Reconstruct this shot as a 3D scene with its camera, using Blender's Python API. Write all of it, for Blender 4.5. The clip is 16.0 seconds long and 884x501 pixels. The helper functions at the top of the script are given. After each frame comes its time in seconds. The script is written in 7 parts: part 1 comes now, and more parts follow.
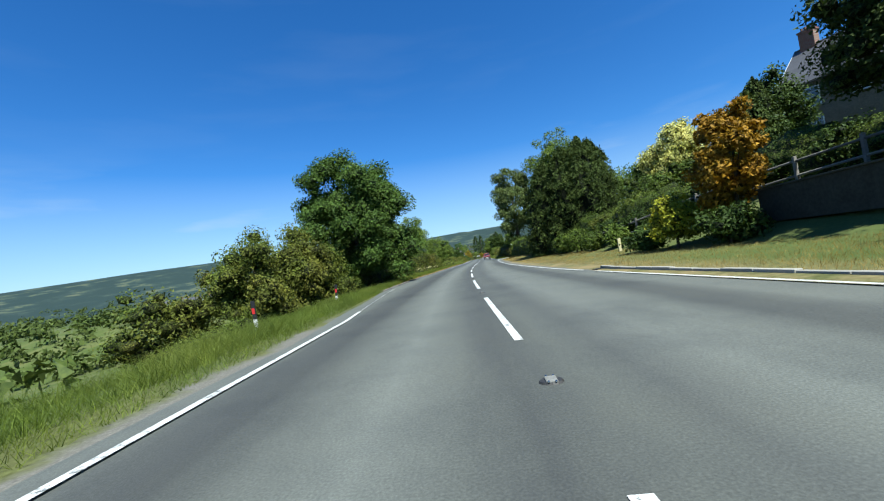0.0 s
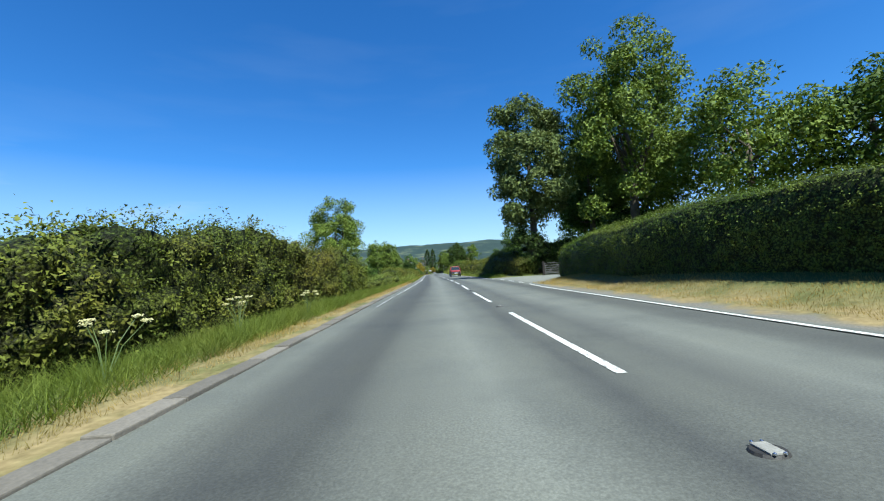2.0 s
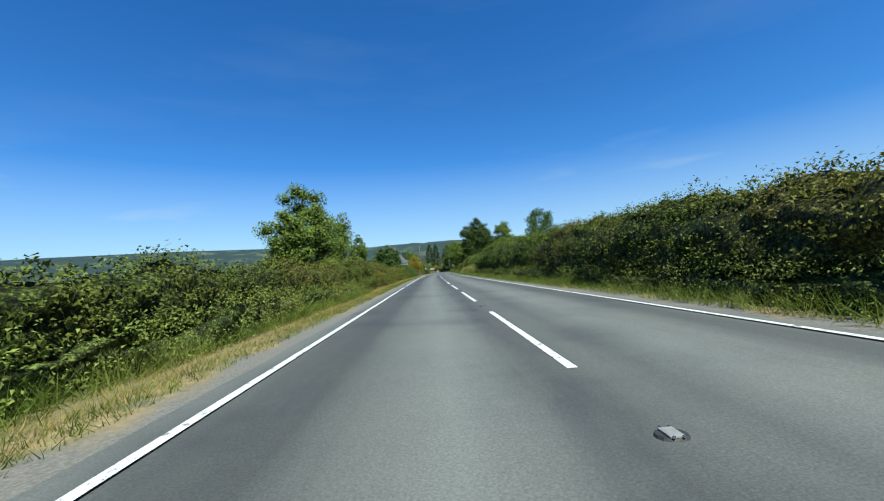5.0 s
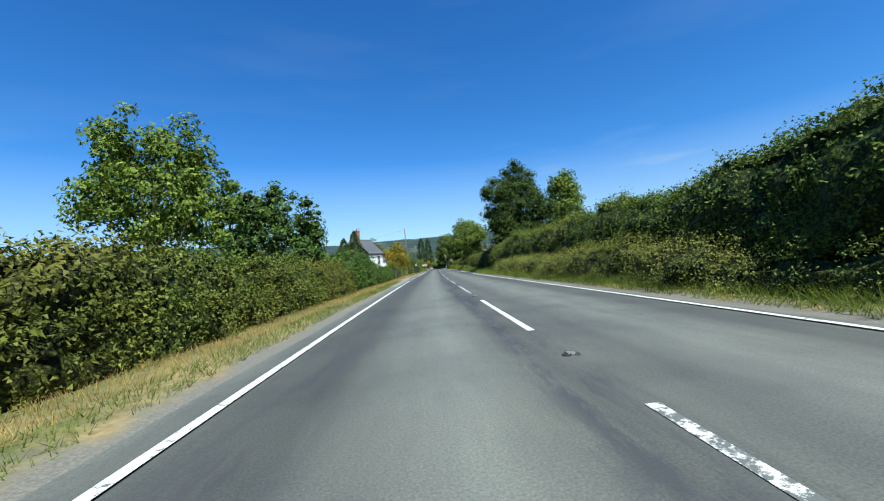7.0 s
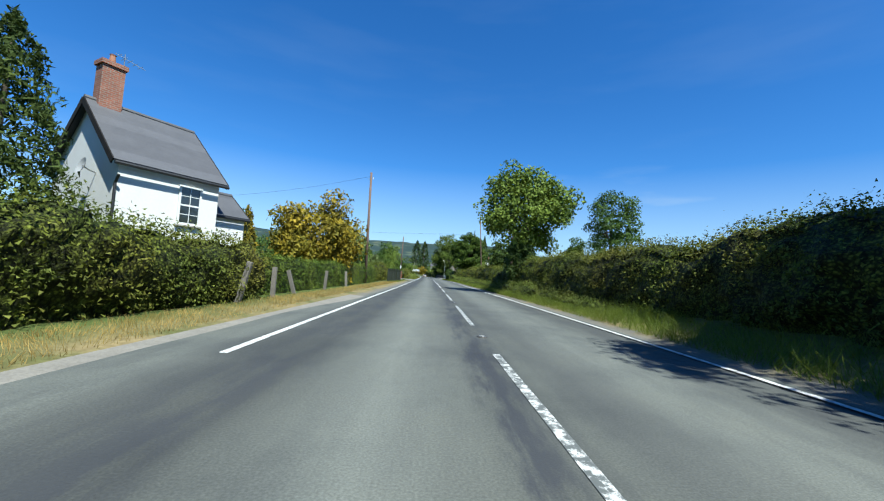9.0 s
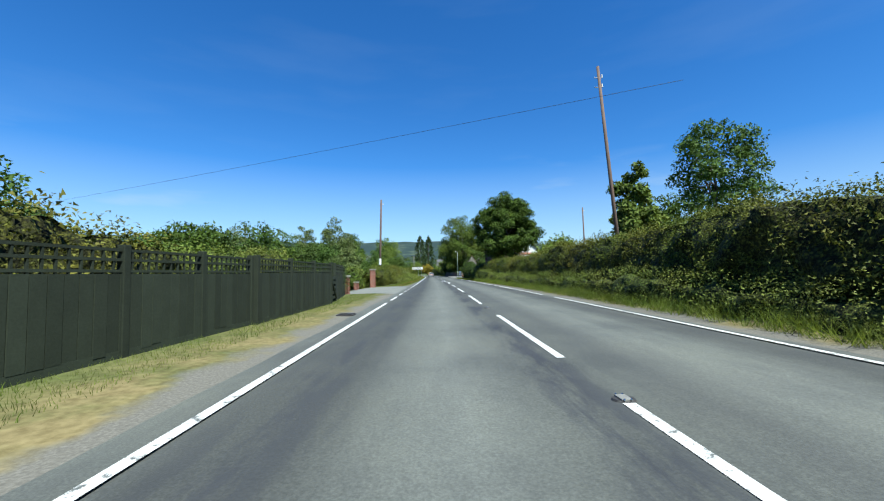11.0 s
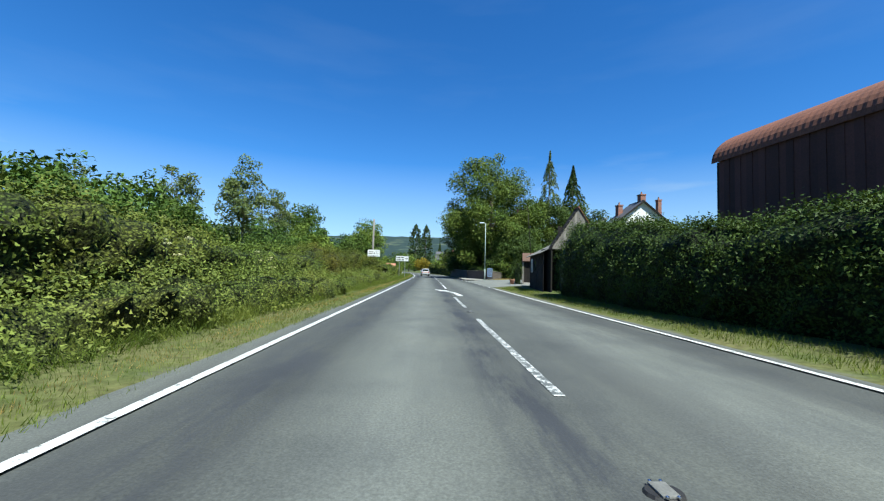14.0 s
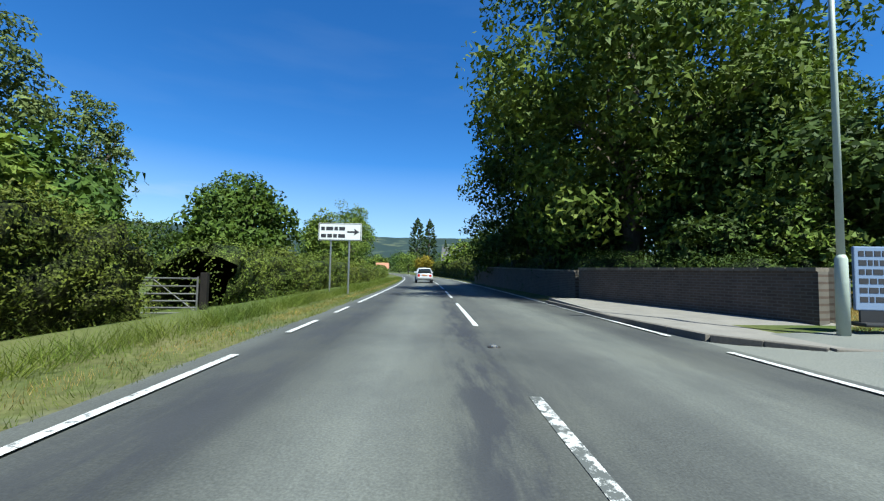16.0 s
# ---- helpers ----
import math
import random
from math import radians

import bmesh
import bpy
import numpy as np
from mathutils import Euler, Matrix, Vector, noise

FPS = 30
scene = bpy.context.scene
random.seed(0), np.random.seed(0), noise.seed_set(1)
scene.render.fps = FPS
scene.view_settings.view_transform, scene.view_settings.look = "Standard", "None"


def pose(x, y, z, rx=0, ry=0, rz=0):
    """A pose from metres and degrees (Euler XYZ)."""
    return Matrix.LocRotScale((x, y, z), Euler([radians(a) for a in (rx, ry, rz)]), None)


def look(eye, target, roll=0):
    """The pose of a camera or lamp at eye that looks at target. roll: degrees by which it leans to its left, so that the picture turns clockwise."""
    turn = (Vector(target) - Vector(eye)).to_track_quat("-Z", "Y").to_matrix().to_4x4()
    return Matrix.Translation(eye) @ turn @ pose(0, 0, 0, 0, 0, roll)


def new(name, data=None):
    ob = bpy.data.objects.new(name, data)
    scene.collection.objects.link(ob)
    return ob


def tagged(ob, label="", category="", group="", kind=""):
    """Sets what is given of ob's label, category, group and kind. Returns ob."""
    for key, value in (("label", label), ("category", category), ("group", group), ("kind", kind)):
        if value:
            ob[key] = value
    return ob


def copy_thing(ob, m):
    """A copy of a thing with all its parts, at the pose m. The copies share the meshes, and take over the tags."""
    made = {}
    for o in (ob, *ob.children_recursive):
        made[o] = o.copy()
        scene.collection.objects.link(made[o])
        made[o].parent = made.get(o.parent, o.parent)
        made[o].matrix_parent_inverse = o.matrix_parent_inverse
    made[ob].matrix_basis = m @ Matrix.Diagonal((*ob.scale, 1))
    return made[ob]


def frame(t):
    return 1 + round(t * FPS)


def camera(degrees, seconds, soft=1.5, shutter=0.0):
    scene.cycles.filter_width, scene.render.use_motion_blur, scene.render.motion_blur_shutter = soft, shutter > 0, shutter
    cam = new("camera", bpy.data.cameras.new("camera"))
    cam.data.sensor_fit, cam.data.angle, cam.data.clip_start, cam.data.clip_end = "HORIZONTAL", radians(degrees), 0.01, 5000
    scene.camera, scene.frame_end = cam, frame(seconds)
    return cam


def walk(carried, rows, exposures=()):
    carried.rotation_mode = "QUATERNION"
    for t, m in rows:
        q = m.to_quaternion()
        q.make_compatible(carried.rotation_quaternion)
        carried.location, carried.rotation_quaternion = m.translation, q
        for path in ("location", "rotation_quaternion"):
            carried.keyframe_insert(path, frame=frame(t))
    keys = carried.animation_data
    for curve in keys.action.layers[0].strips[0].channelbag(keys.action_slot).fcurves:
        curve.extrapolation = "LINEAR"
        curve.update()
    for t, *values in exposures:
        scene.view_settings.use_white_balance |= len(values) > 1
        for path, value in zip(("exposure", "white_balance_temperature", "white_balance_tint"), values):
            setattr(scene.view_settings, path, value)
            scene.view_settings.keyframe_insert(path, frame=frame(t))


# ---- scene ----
cam = camera(96.1, 16.0, soft=1.2)
PATH = [
    (0.0, 2.589, 0.208, 1.128, 91.881, 8.396, 5.799),
    (0.5, 1.578, 11.504, 1.159, 92.704, 8.358, 3.693),
    (1.0, 0.629, 22.777, 1.193, 93.247, 7.832, 1.315),
    (1.5, -0.001, 34.293, 1.233, 93.587, 4.578, -0.492),
    (2.0, -0.378, 46.409, 1.281, 93.151, 3.654, -1.647),
    (2.5, -0.489, 59.046, 1.336, 93.646, 1.925, -2.747),
    (3.0, -0.370, 71.573, 1.384, 93.852, 1.395, -3.495),
    (3.5, -0.178, 84.716, 1.426, 93.522, -0.545, -5.063),
    (6.0, 0.457, 148.740, 1.562, 92.872, 7.207, 0.533),
    (6.5, 0.148, 162.032, 1.591, 92.596, 6.221, -0.984),
    (7.0, -0.150, 175.059, 1.631, 92.372, 4.679, -2.368),
    (7.5, 0.014, 187.636, 1.656, 93.228, 1.461, -3.589),
    (8.0, 0.385, 200.780, 1.670, 93.490, -2.001, -4.018),
    (8.5, 0.738, 213.821, 1.671, 92.804, -3.835, -3.175),
    (9.0, 0.983, 225.972, 1.678, 93.659, -3.796, -3.234),
    (11.5, 1.926, 285.383, 1.712, 93.081, 1.576, -2.313),
    (12.0, 2.251, 297.083, 1.714, 92.919, 1.287, -2.713),
    (12.5, 2.571, 308.487, 1.708, 93.038, 0.544, -2.988),
    (13.0, 2.877, 319.658, 1.695, 93.265, -0.474, -3.029),
    (13.5, 3.063, 330.407, 1.675, 93.072, -1.286, -2.821),
    (14.0, 3.244, 341.348, 1.652, 92.941, -1.539, -2.666),
    (14.5, 3.449, 352.516, 1.625, 92.918, -1.970, -2.650),
    (15.0, 3.658, 363.786, 1.606, 93.198, -1.558, -2.263),
    (15.5, 3.845, 375.212, 1.597, 93.025, -1.321, -2.146),
    (16.0, 4.044, 386.661, 1.591, 93.150, -0.992, -2.007),
]
walk(cam, [(t, pose(*p)) for t, *p in PATH], [(0.0, 1.18, 5980, -1), (1.0, 1.32, 5980, -1), (2.5, 1.3, 5980, -1), (3.5, 1.1, 5980, -1), (6.3, 1.06, 5980, -1), (7.2, 1.22, 5980, -1), (16.0, 1.22, 5980, -1)])

# ---- light ----
TO_SUN = Vector((0.28, -0.46, 0.84)).normalized()
world = bpy.data.worlds.new("sky")
world.use_nodes = True
scene.world = world
wn = world.node_tree.nodes
sky = wn.new("ShaderNodeTexSky")
sky.sky_type = "NISHITA"
sky.sun_disc = False
sky.sun_elevation = math.asin(TO_SUN.z)
sky.sun_rotation = math.atan2(TO_SUN.x, TO_SUN.y)
sky.air_density, sky.dust_density, sky.ozone_density = 1.0, 0.1, 3.0
wn["Background"].inputs["Strength"].default_value = 0.058
wl = world.node_tree.links
deep = wn.new("ShaderNodeHueSaturation")
deep.inputs["Saturation"].default_value = 1.25
wl.new(sky.outputs[0], deep.inputs["Color"])
tint = wn.new("ShaderNodeMix")
tint.data_type, tint.blend_type = "RGBA", "MULTIPLY"
tint.inputs["Factor"].default_value = 1.0
tint.inputs[7].default_value = (.72, .95, 1.24, 1)
wl.new(deep.outputs[0], tint.inputs[6])
# thin high wisps of cloud, thicker toward the horizon
way = wn.new("ShaderNodeTexCoord")
flat_way = wn.new("ShaderNodeMapping")
flat_way.inputs["Scale"].default_value = (1.0, 1.0, 5.5)
wl.new(way.outputs["Generated"], flat_way.inputs[0])
wisp = wn.new("ShaderNodeTexNoise")
wisp.inputs["Scale"].default_value, wisp.inputs["Detail"].default_value = 2.6, 6.0
wl.new(flat_way.outputs[0], wisp.inputs["Vector"])
wisp_ramp = wn.new("ShaderNodeMapRange")
wisp_ramp.inputs[1].default_value, wisp_ramp.inputs[2].default_value = .5, .78
wl.new(wisp.outputs["Fac"], wisp_ramp.inputs[0])
height = wn.new("ShaderNodeSeparateXYZ")
wl.new(way.outputs["Generated"], height.inputs[0])
low = wn.new("ShaderNodeMapRange")
low.inputs[1].default_value, low.inputs[2].default_value = .3, .04
low.inputs[3].default_value, low.inputs[4].default_value = .04, .9
wl.new(height.outputs["Z"], low.inputs[0])
share = wn.new("ShaderNodeMath")
share.operation = "MULTIPLY"
wl.new(wisp_ramp.outputs[0], share.inputs[0])
wl.new(low.outputs[0], share.inputs[1])
cloudy = wn.new("ShaderNodeMix")
cloudy.data_type = "RGBA"
cloudy.inputs[7].default_value = (5.2, 5.8, 6.4, 1)
haze = wn.new("ShaderNodeMapRange")
haze.inputs[1].default_value, haze.inputs[2].default_value = .26, .0
haze.inputs[3].default_value, haze.inputs[4].default_value = .0, .62
wl.new(height.outputs["Z"], haze.inputs[0])
veil = wn.new("ShaderNodeMath")
veil.operation = "MAXIMUM"
wl.new(share.outputs[0], veil.inputs[0])
wl.new(haze.outputs[0], veil.inputs[1])
wl.new(veil.outputs[0], cloudy.inputs["Factor"])
wl.new(tint.outputs[2], cloudy.inputs[6])
wl.new(cloudy.outputs[2], wn["Background"].inputs["Color"])
sun = new("sun", bpy.data.lights.new("sun", "SUN"))
sun.data.energy, sun.data.angle, sun.data.color = 5.0, radians(0.53), (1.0, 0.955, 0.87)
sun.matrix_world = look((0, 0, 60), Vector((0, 0, 60)) - TO_SUN)

# ---- the line of the road ----
KY = np.array([-400, -60, -20, 0, 20, 40, 60, 80, 100, 120, 140, 160, 180, 200, 220, 240, 260, 280, 300, 320, 340, 360, 380, 400, 420, 440, 480, 560, 700, 5000.])
KX = np.array([22, 7.2, 4.42, 3.23, 2.03, 1.45, 1.52, 1.81, 1.84, 1.74, 1.61, 1.44, 1.4, 1.58, 1.89, 2.42, 2.94, 3.43, 3.9, 4.23, 4.48, 4.67, 4.92, 5.1, 5.0, 4.4, 1.5, -9, -34, -900.])
KZ = np.array([-.3, -.15, -.06, 0, .06, .13, .21, .29, .33, .38, .42, .46, .52, .54, .54, .57, .57, .58, .59, .57, .53, .48, .47, .46, .48, .5, .5, .5, .5, .5])


def hermite(ys, y):
    m = np.gradient(ys, KY)
    y = np.asarray(y, float)
    j = np.clip(np.searchsorted(KY, y) - 1, 0, len(KY) - 2)
    h = KY[j + 1] - KY[j]
    u = np.clip((y - KY[j]) / h, 0, 1)
    return ys[j] * (1 + 2 * u) * (1 - u) ** 2 + h * m[j] * u * (1 - u) ** 2 + ys[j + 1] * u * u * (3 - 2 * u) + h * m[j + 1] * u * u * (u - 1)


def road_x(y):
    return hermite(KX, y)


def road_z(y):
    return hermite(KZ, y)


def smooth(a, b, v):
    u = np.clip((np.asarray(v, float) - a) / (b - a), 0, 1)
    return u * u * (3 - 2 * u)


def ramp(v, pts):
    return np.interp(v, [p[0] for p in pts], [p[1] for p in pts])


def left_edge(y):
    """Where the tarmac ends: it is wider at the start of the bend and along the kerb."""
    return -ramp(y, [(-60, 4.0), (8, 4.05), (22, 5.05), (40, 4.75), (60, 4.3), (90, 4.2), (98, 3.95), (222, 3.95), (228, 4.6), (236, 4.6), (242, 3.95), (700, 3.95)])


def right_edge(y):
    return ramp(y, [(-60, 5.3), (4, 5.2), (20, 4.4), (40, 3.9), (66, 4.0), (72, 4.6), (84, 4.6), (90, 3.9), (700, 3.9)])


def shoulder(u, y):
    """How far the land lies below its plain height, under the tarmac and just beside it."""
    d = np.where(u < 0, -u + left_edge(y), u - right_edge(y))
    return ramp(d, [(-.3, -.06), (-.15, -.026), (.2, -.024), (.7, 0)])


def tuck(u, y):
    """How far a made surface beside the road dips to slide under the edge of the tarmac."""
    d = np.where(u < 0, -u + left_edge(y), u - right_edge(y))
    return ramp(d, [(-.5, -.055), (-.12, -.03), (.08, -.02), (.6, 0)])


def wobble(x, y, s):
    """A smooth uneven field between about -1 and 1."""
    x, y = np.asarray(x, float) / s, np.asarray(y, float) / s
    return (np.sin(x * 1.3 + 1.7 * np.sin(y * .7 + .4)) + np.sin(y * 1.1 + 1.3 * np.sin(x * .9 + 2.1)) + np.sin((x + y) * 2.3 + .8) * .5) / 2.5


def ground_z(x, y):
    """The height of the land: road bed, verges, the garden bank and fields on one side, the valley on the other, hills far off."""
    x, y = np.asarray(x, float), np.asarray(y, float)
    u = x - road_x(np.clip(y, -400, 900))
    z = road_z(np.clip(y, -400, 900))
    a = np.abs(u)
    bed = shoulder(u, y)
    right = np.clip(u - 4.2, 0, None)
    left = np.clip(-u - 4.2, 0, None)
    # garden bank, field slope, hedge bank, flat farm land
    bank = ramp(y, [(-60, 1), (44, 1), (56, 0)]) * ramp(right, [(0, 0), (1.8, .12), (5.5, .3), (9, 1.9), (14, 3.4), (22, 5.6), (34, 8.2), (60, 12), (200, 22), (600, 45)])
    field = ramp(y, [(44, 0), (58, 1), (235, 1), (262, 0)]) * ramp(right, [(0, 0), (1, .1), (3, .9), (8, 1.5), (14, 2.2), (30, 4.6), (60, 8), (200, 22), (600, 45)])
    drive = smooth(66, 76, y) * smooth(94, 88, y) * smooth(24, 17, u)
    field = field * (1 - .97 * drive)
    flat = ramp(y, [(235, 0), (262, 1)]) * ramp(right, [(0, 0), (1, .08), (3, .15), (60, .6), (200, 8), (600, 30)])
    rise = smooth(374, 388, y) * smooth(560, 470, y) * ramp(right, [(0, 0), (8, .1), (16, .7), (30, 3.2), (50, 5.5), (200, 9)])
    flat = flat + rise
    verge = ramp(left, [(0, 0), (1, .03), (3, .02), (5, -.2)])
    valley = verge + ramp(y, [(-60, 1), (130, 1), (200, .35), (320, .12), (520, .1), (900, .2)]) * ramp(left, [(0, 0), (3, -.2), (8, -1.6), (20, -4.2), (60, -11), (200, -26), (500, -36), (4000, -36)])
    z = z + bed + np.where(u > 0, bank + field + flat, valley)
    z = z + smooth(6, 14, a) * wobble(x, y, 5) * .08 + smooth(40, 140, a) * wobble(x, y, 60) * 1.5
    # hills all round
    d = np.hypot(x, y - 150)
    az = np.degrees(np.arctan2(x, y - 150))
    el = ramp(az, [(-180, 2.6), (-90, 2.8), (-60, 3.2), (-44, 4.2), (-36, 4.6), (-27, 4.4), (-12, 4.2), (2, 4.2), (8, 4.4), (14, 4.0), (20, 2.8), (32, 2.4), (90, 3.5), (180, 3.2)])
    top = 2100 * np.tan(np.radians(el)) + wobble(x, y, 210) * 9 + wobble(x, y, 55) * 5 + wobble(y, x, 17) * 2.5
    hill = smooth(900, 2100, d) * (top - z * 0)
    return z * (1 - smooth(900, 2100, d)) + hill - smooth(2300, 3400, d) * 60


def gz(x, y):
    return float(ground_z(x, y))

# ---- helpers for meshes ----


def part(name, bm, material, parent=None, label="", smooth_faces=False):
    """One mesh object out of a bmesh, under a thing or a part."""
    me = bpy.data.meshes.new(name)
    bm.to_mesh(me)
    bm.free()
    for m in material if isinstance(material, (list, tuple)) else [material]:
        me.materials.append(m)
    if smooth_faces:
        me.shade_smooth()
    ob = new(name, me)
    ob.parent = parent
    if label:
        ob["label"] = label
    return ob


def thing(name, x, y, z, turn, label, category, group="", kind=""):
    ob = new(name)
    ob.empty_display_size = 0.2
    ob.matrix_world = pose(x, y, z, 0, 0, turn)
    return tagged(ob, label, category, group, kind)


def box(bm, x0, y0, z0, x1, y1, z1, bevel=0.0, m=None):
    r = bmesh.ops.create_cube(bm, size=1.0, matrix=Matrix.Translation(((x0 + x1) / 2, (y0 + y1) / 2, (z0 + z1) / 2)) @ Matrix.Diagonal((x1 - x0, y1 - y0, z1 - z0, 1)))
    vs = r["verts"]
    if bevel:
        es = {e for v in vs for e in v.link_edges}
        g = bmesh.ops.bevel(bm, geom=list(es), offset=bevel, segments=2, affect="EDGES", profile=0.6)
        vs = list({v for f in g["faces"] for v in f.verts} | {v for v in vs if v.is_valid})
    if m is not None:
        bmesh.ops.transform(bm, matrix=m, verts=vs)
    return bm


def one_box(*a, **k):
    return box(bmesh.new(), *a, **k)


def tube(bm, pts, radii, sides=8, cap=True):
    """A round bar along points, with a radius at each."""
    pts = [Vector(p) for p in pts]
    rings = []
    for i, p in enumerate(pts):
        d = (pts[min(i + 1, len(pts) - 1)] - pts[max(i - 1, 0)]).normalized()
        a = d.orthogonal().normalized() if abs(d.z) < .99 else Vector((1, 0, 0))
        if i:
            a = (last - d * last.dot(d)).normalized()
        last = a
        b = d.cross(a)
        r = radii[i] if isinstance(radii, (list, tuple)) else radii
        rings.append([bm.verts.new(p + (a * math.cos(2 * math.pi * k / sides) + b * math.sin(2 * math.pi * k / sides)) * r) for k in range(sides)])
    for q, w in zip(rings, rings[1:]):
        for k in range(sides):
            bm.faces.new((q[k], q[(k + 1) % sides], w[(k + 1) % sides], w[k]))
    if cap:
        bm.faces.new(rings[0][::-1])
        bm.faces.new(rings[-1])
    return bm


def prism(bm, outline, y0, y1, m=None):
    """A flat outline of (x, z), drawn out from y0 to y1."""
    a = [bm.verts.new((x, y0, z)) for x, z in outline]
    b = [bm.verts.new((x, y1, z)) for x, z in outline]
    n = len(outline)
    bm.faces.new(a)
    bm.faces.new(b[::-1])
    for i in range(n):
        bm.faces.new((a[i], b[i], b[(i + 1) % n], a[(i + 1) % n]))
    bmesh.ops.recalc_face_normals(bm, faces=bm.faces[:])
    if m is not None:
        bmesh.ops.transform(bm, matrix=m, verts=a + b)
    return bm


def raw_mesh(name, verts, faces_n, corners, materials, uv=None):
    """A mesh straight from arrays; all faces have faces_n corners."""
    me = bpy.data.meshes.new(name)
    verts = np.ascontiguousarray(verts, np.float32)
    corners = np.ascontiguousarray(corners, np.int32).ravel()
    n = len(corners) // faces_n
    me.vertices.add(len(verts))
    me.vertices.foreach_set("co", verts.ravel())
    me.loops.add(len(corners))
    me.loops.foreach_set("vertex_index", corners)
    me.polygons.add(n)
    me.polygons.foreach_set("loop_start", np.arange(n, dtype=np.int32) * faces_n)
    if uv is not None:
        layer = me.uv_layers.new(name="place")
        layer.data.foreach_set("uv", np.ascontiguousarray(uv[corners], np.float32).ravel())
    me.update(calc_edges=True)
    for m in materials:
        me.materials.append(m)
    return me


def grid_mesh(name, X, Y, Z, U, material):
    """A sheet from equal-shaped arrays; its map holds the distance from the road's middle and the way along it."""
    n, k = X.shape
    i = np.arange(n * k).reshape(n, k)
    f = np.stack([i[:-1, :-1], i[:-1, 1:], i[1:, 1:], i[1:, :-1]], -1)
    me = raw_mesh(name, np.stack([X, Y, Z], -1).reshape(-1, 3), 4, f, [material], np.stack([U, Y], -1).reshape(-1, 2))
    me.shade_smooth()
    return me


# ---- leaves ----


def unit(v):
    return v / np.maximum(np.linalg.norm(v, axis=-1, keepdims=True), 1e-6)


def leaf_verts(rng, c, out, size, aspect=.62, spread=.8, up=.35):
    """A pointed leaf each, each leaf set roughly square to its way out."""
    n = len(c)
    nor = unit(out + rng.normal(0, spread, (n, 3)) + np.array([0, 0, up]))
    t = unit(np.cross(nor, rng.normal(0, 1, (n, 3))))
    b = np.cross(nor, t)
    s = size * rng.uniform(.6, 1.3, (n, 1))
    bend = nor * s * .1
    return np.stack([c + t * s * .62 - bend, c - t * s * .38 + b * s * .5 * aspect, c - t * s * .38 - b * s * .5 * aspect], 1).reshape(-1, 3)


def leaf_mesh(name, verts, materials):
    return raw_mesh(name, verts, 3, np.arange(len(verts)), materials)

# ---- materials ----


def mat(name, rough=.7, metal=0.0, base=(.5, .5, .5)):
    m = bpy.data.materials.new(name)
    m.use_nodes = True
    b = m.node_tree.nodes["Principled BSDF"]
    b.inputs["Roughness"].default_value, b.inputs["Metallic"].default_value = rough, metal
    b.inputs["Base Color"].default_value = (*base, 1)
    return m, m.node_tree.nodes, m.node_tree.links, b


def node(nodes, kind, **k):
    n = nodes.new(kind)
    for key, v in k.items():
        n.inputs[key.replace("_", " ")].default_value = v
    return n


def noise_of(nodes, links, scale, detail=3, where="Object", rough=.6):
    tc = nodes.new("ShaderNodeTexCoord")
    n = node(nodes, "ShaderNodeTexNoise", Scale=scale, Detail=detail, Roughness=rough)
    links.new(tc.outputs[where], n.inputs["Vector"])
    return n.outputs["Fac"]


def ramp_of(nodes, links, fac, stops):
    r = nodes.new("ShaderNodeValToRGB")
    e = r.color_ramp.elements
    while len(e) < len(stops):
        e.new(0.5)
    for q, (p, c) in zip(e, stops):
        q.position, q.color = p, (*c, 1) if len(c) == 3 else c
    links.new(fac, r.inputs["Fac"])
    return r.outputs["Color"]


def mix(nodes, links, fac, a, b, how="MIX"):
    n = nodes.new("ShaderNodeMix")
    n.data_type, n.blend_type = "RGBA", how
    for sock, v in ((n.inputs["Factor"], fac), (n.inputs[6], a), (n.inputs[7], b)):
        if isinstance(v, (int, float)):
            sock.default_value = v
        elif isinstance(v, tuple):
            sock.default_value = (*v, 1)
        else:
            links.new(v, sock)
    return n.outputs[2]


def bump(nodes, links, bsdf, fac, strength=.3, dist=.02):
    n = node(nodes, "ShaderNodeBump", Strength=strength, Distance=dist)
    links.new(fac, n.inputs["Height"])
    links.new(n.outputs[0], bsdf.inputs["Normal"])


MASS = {}


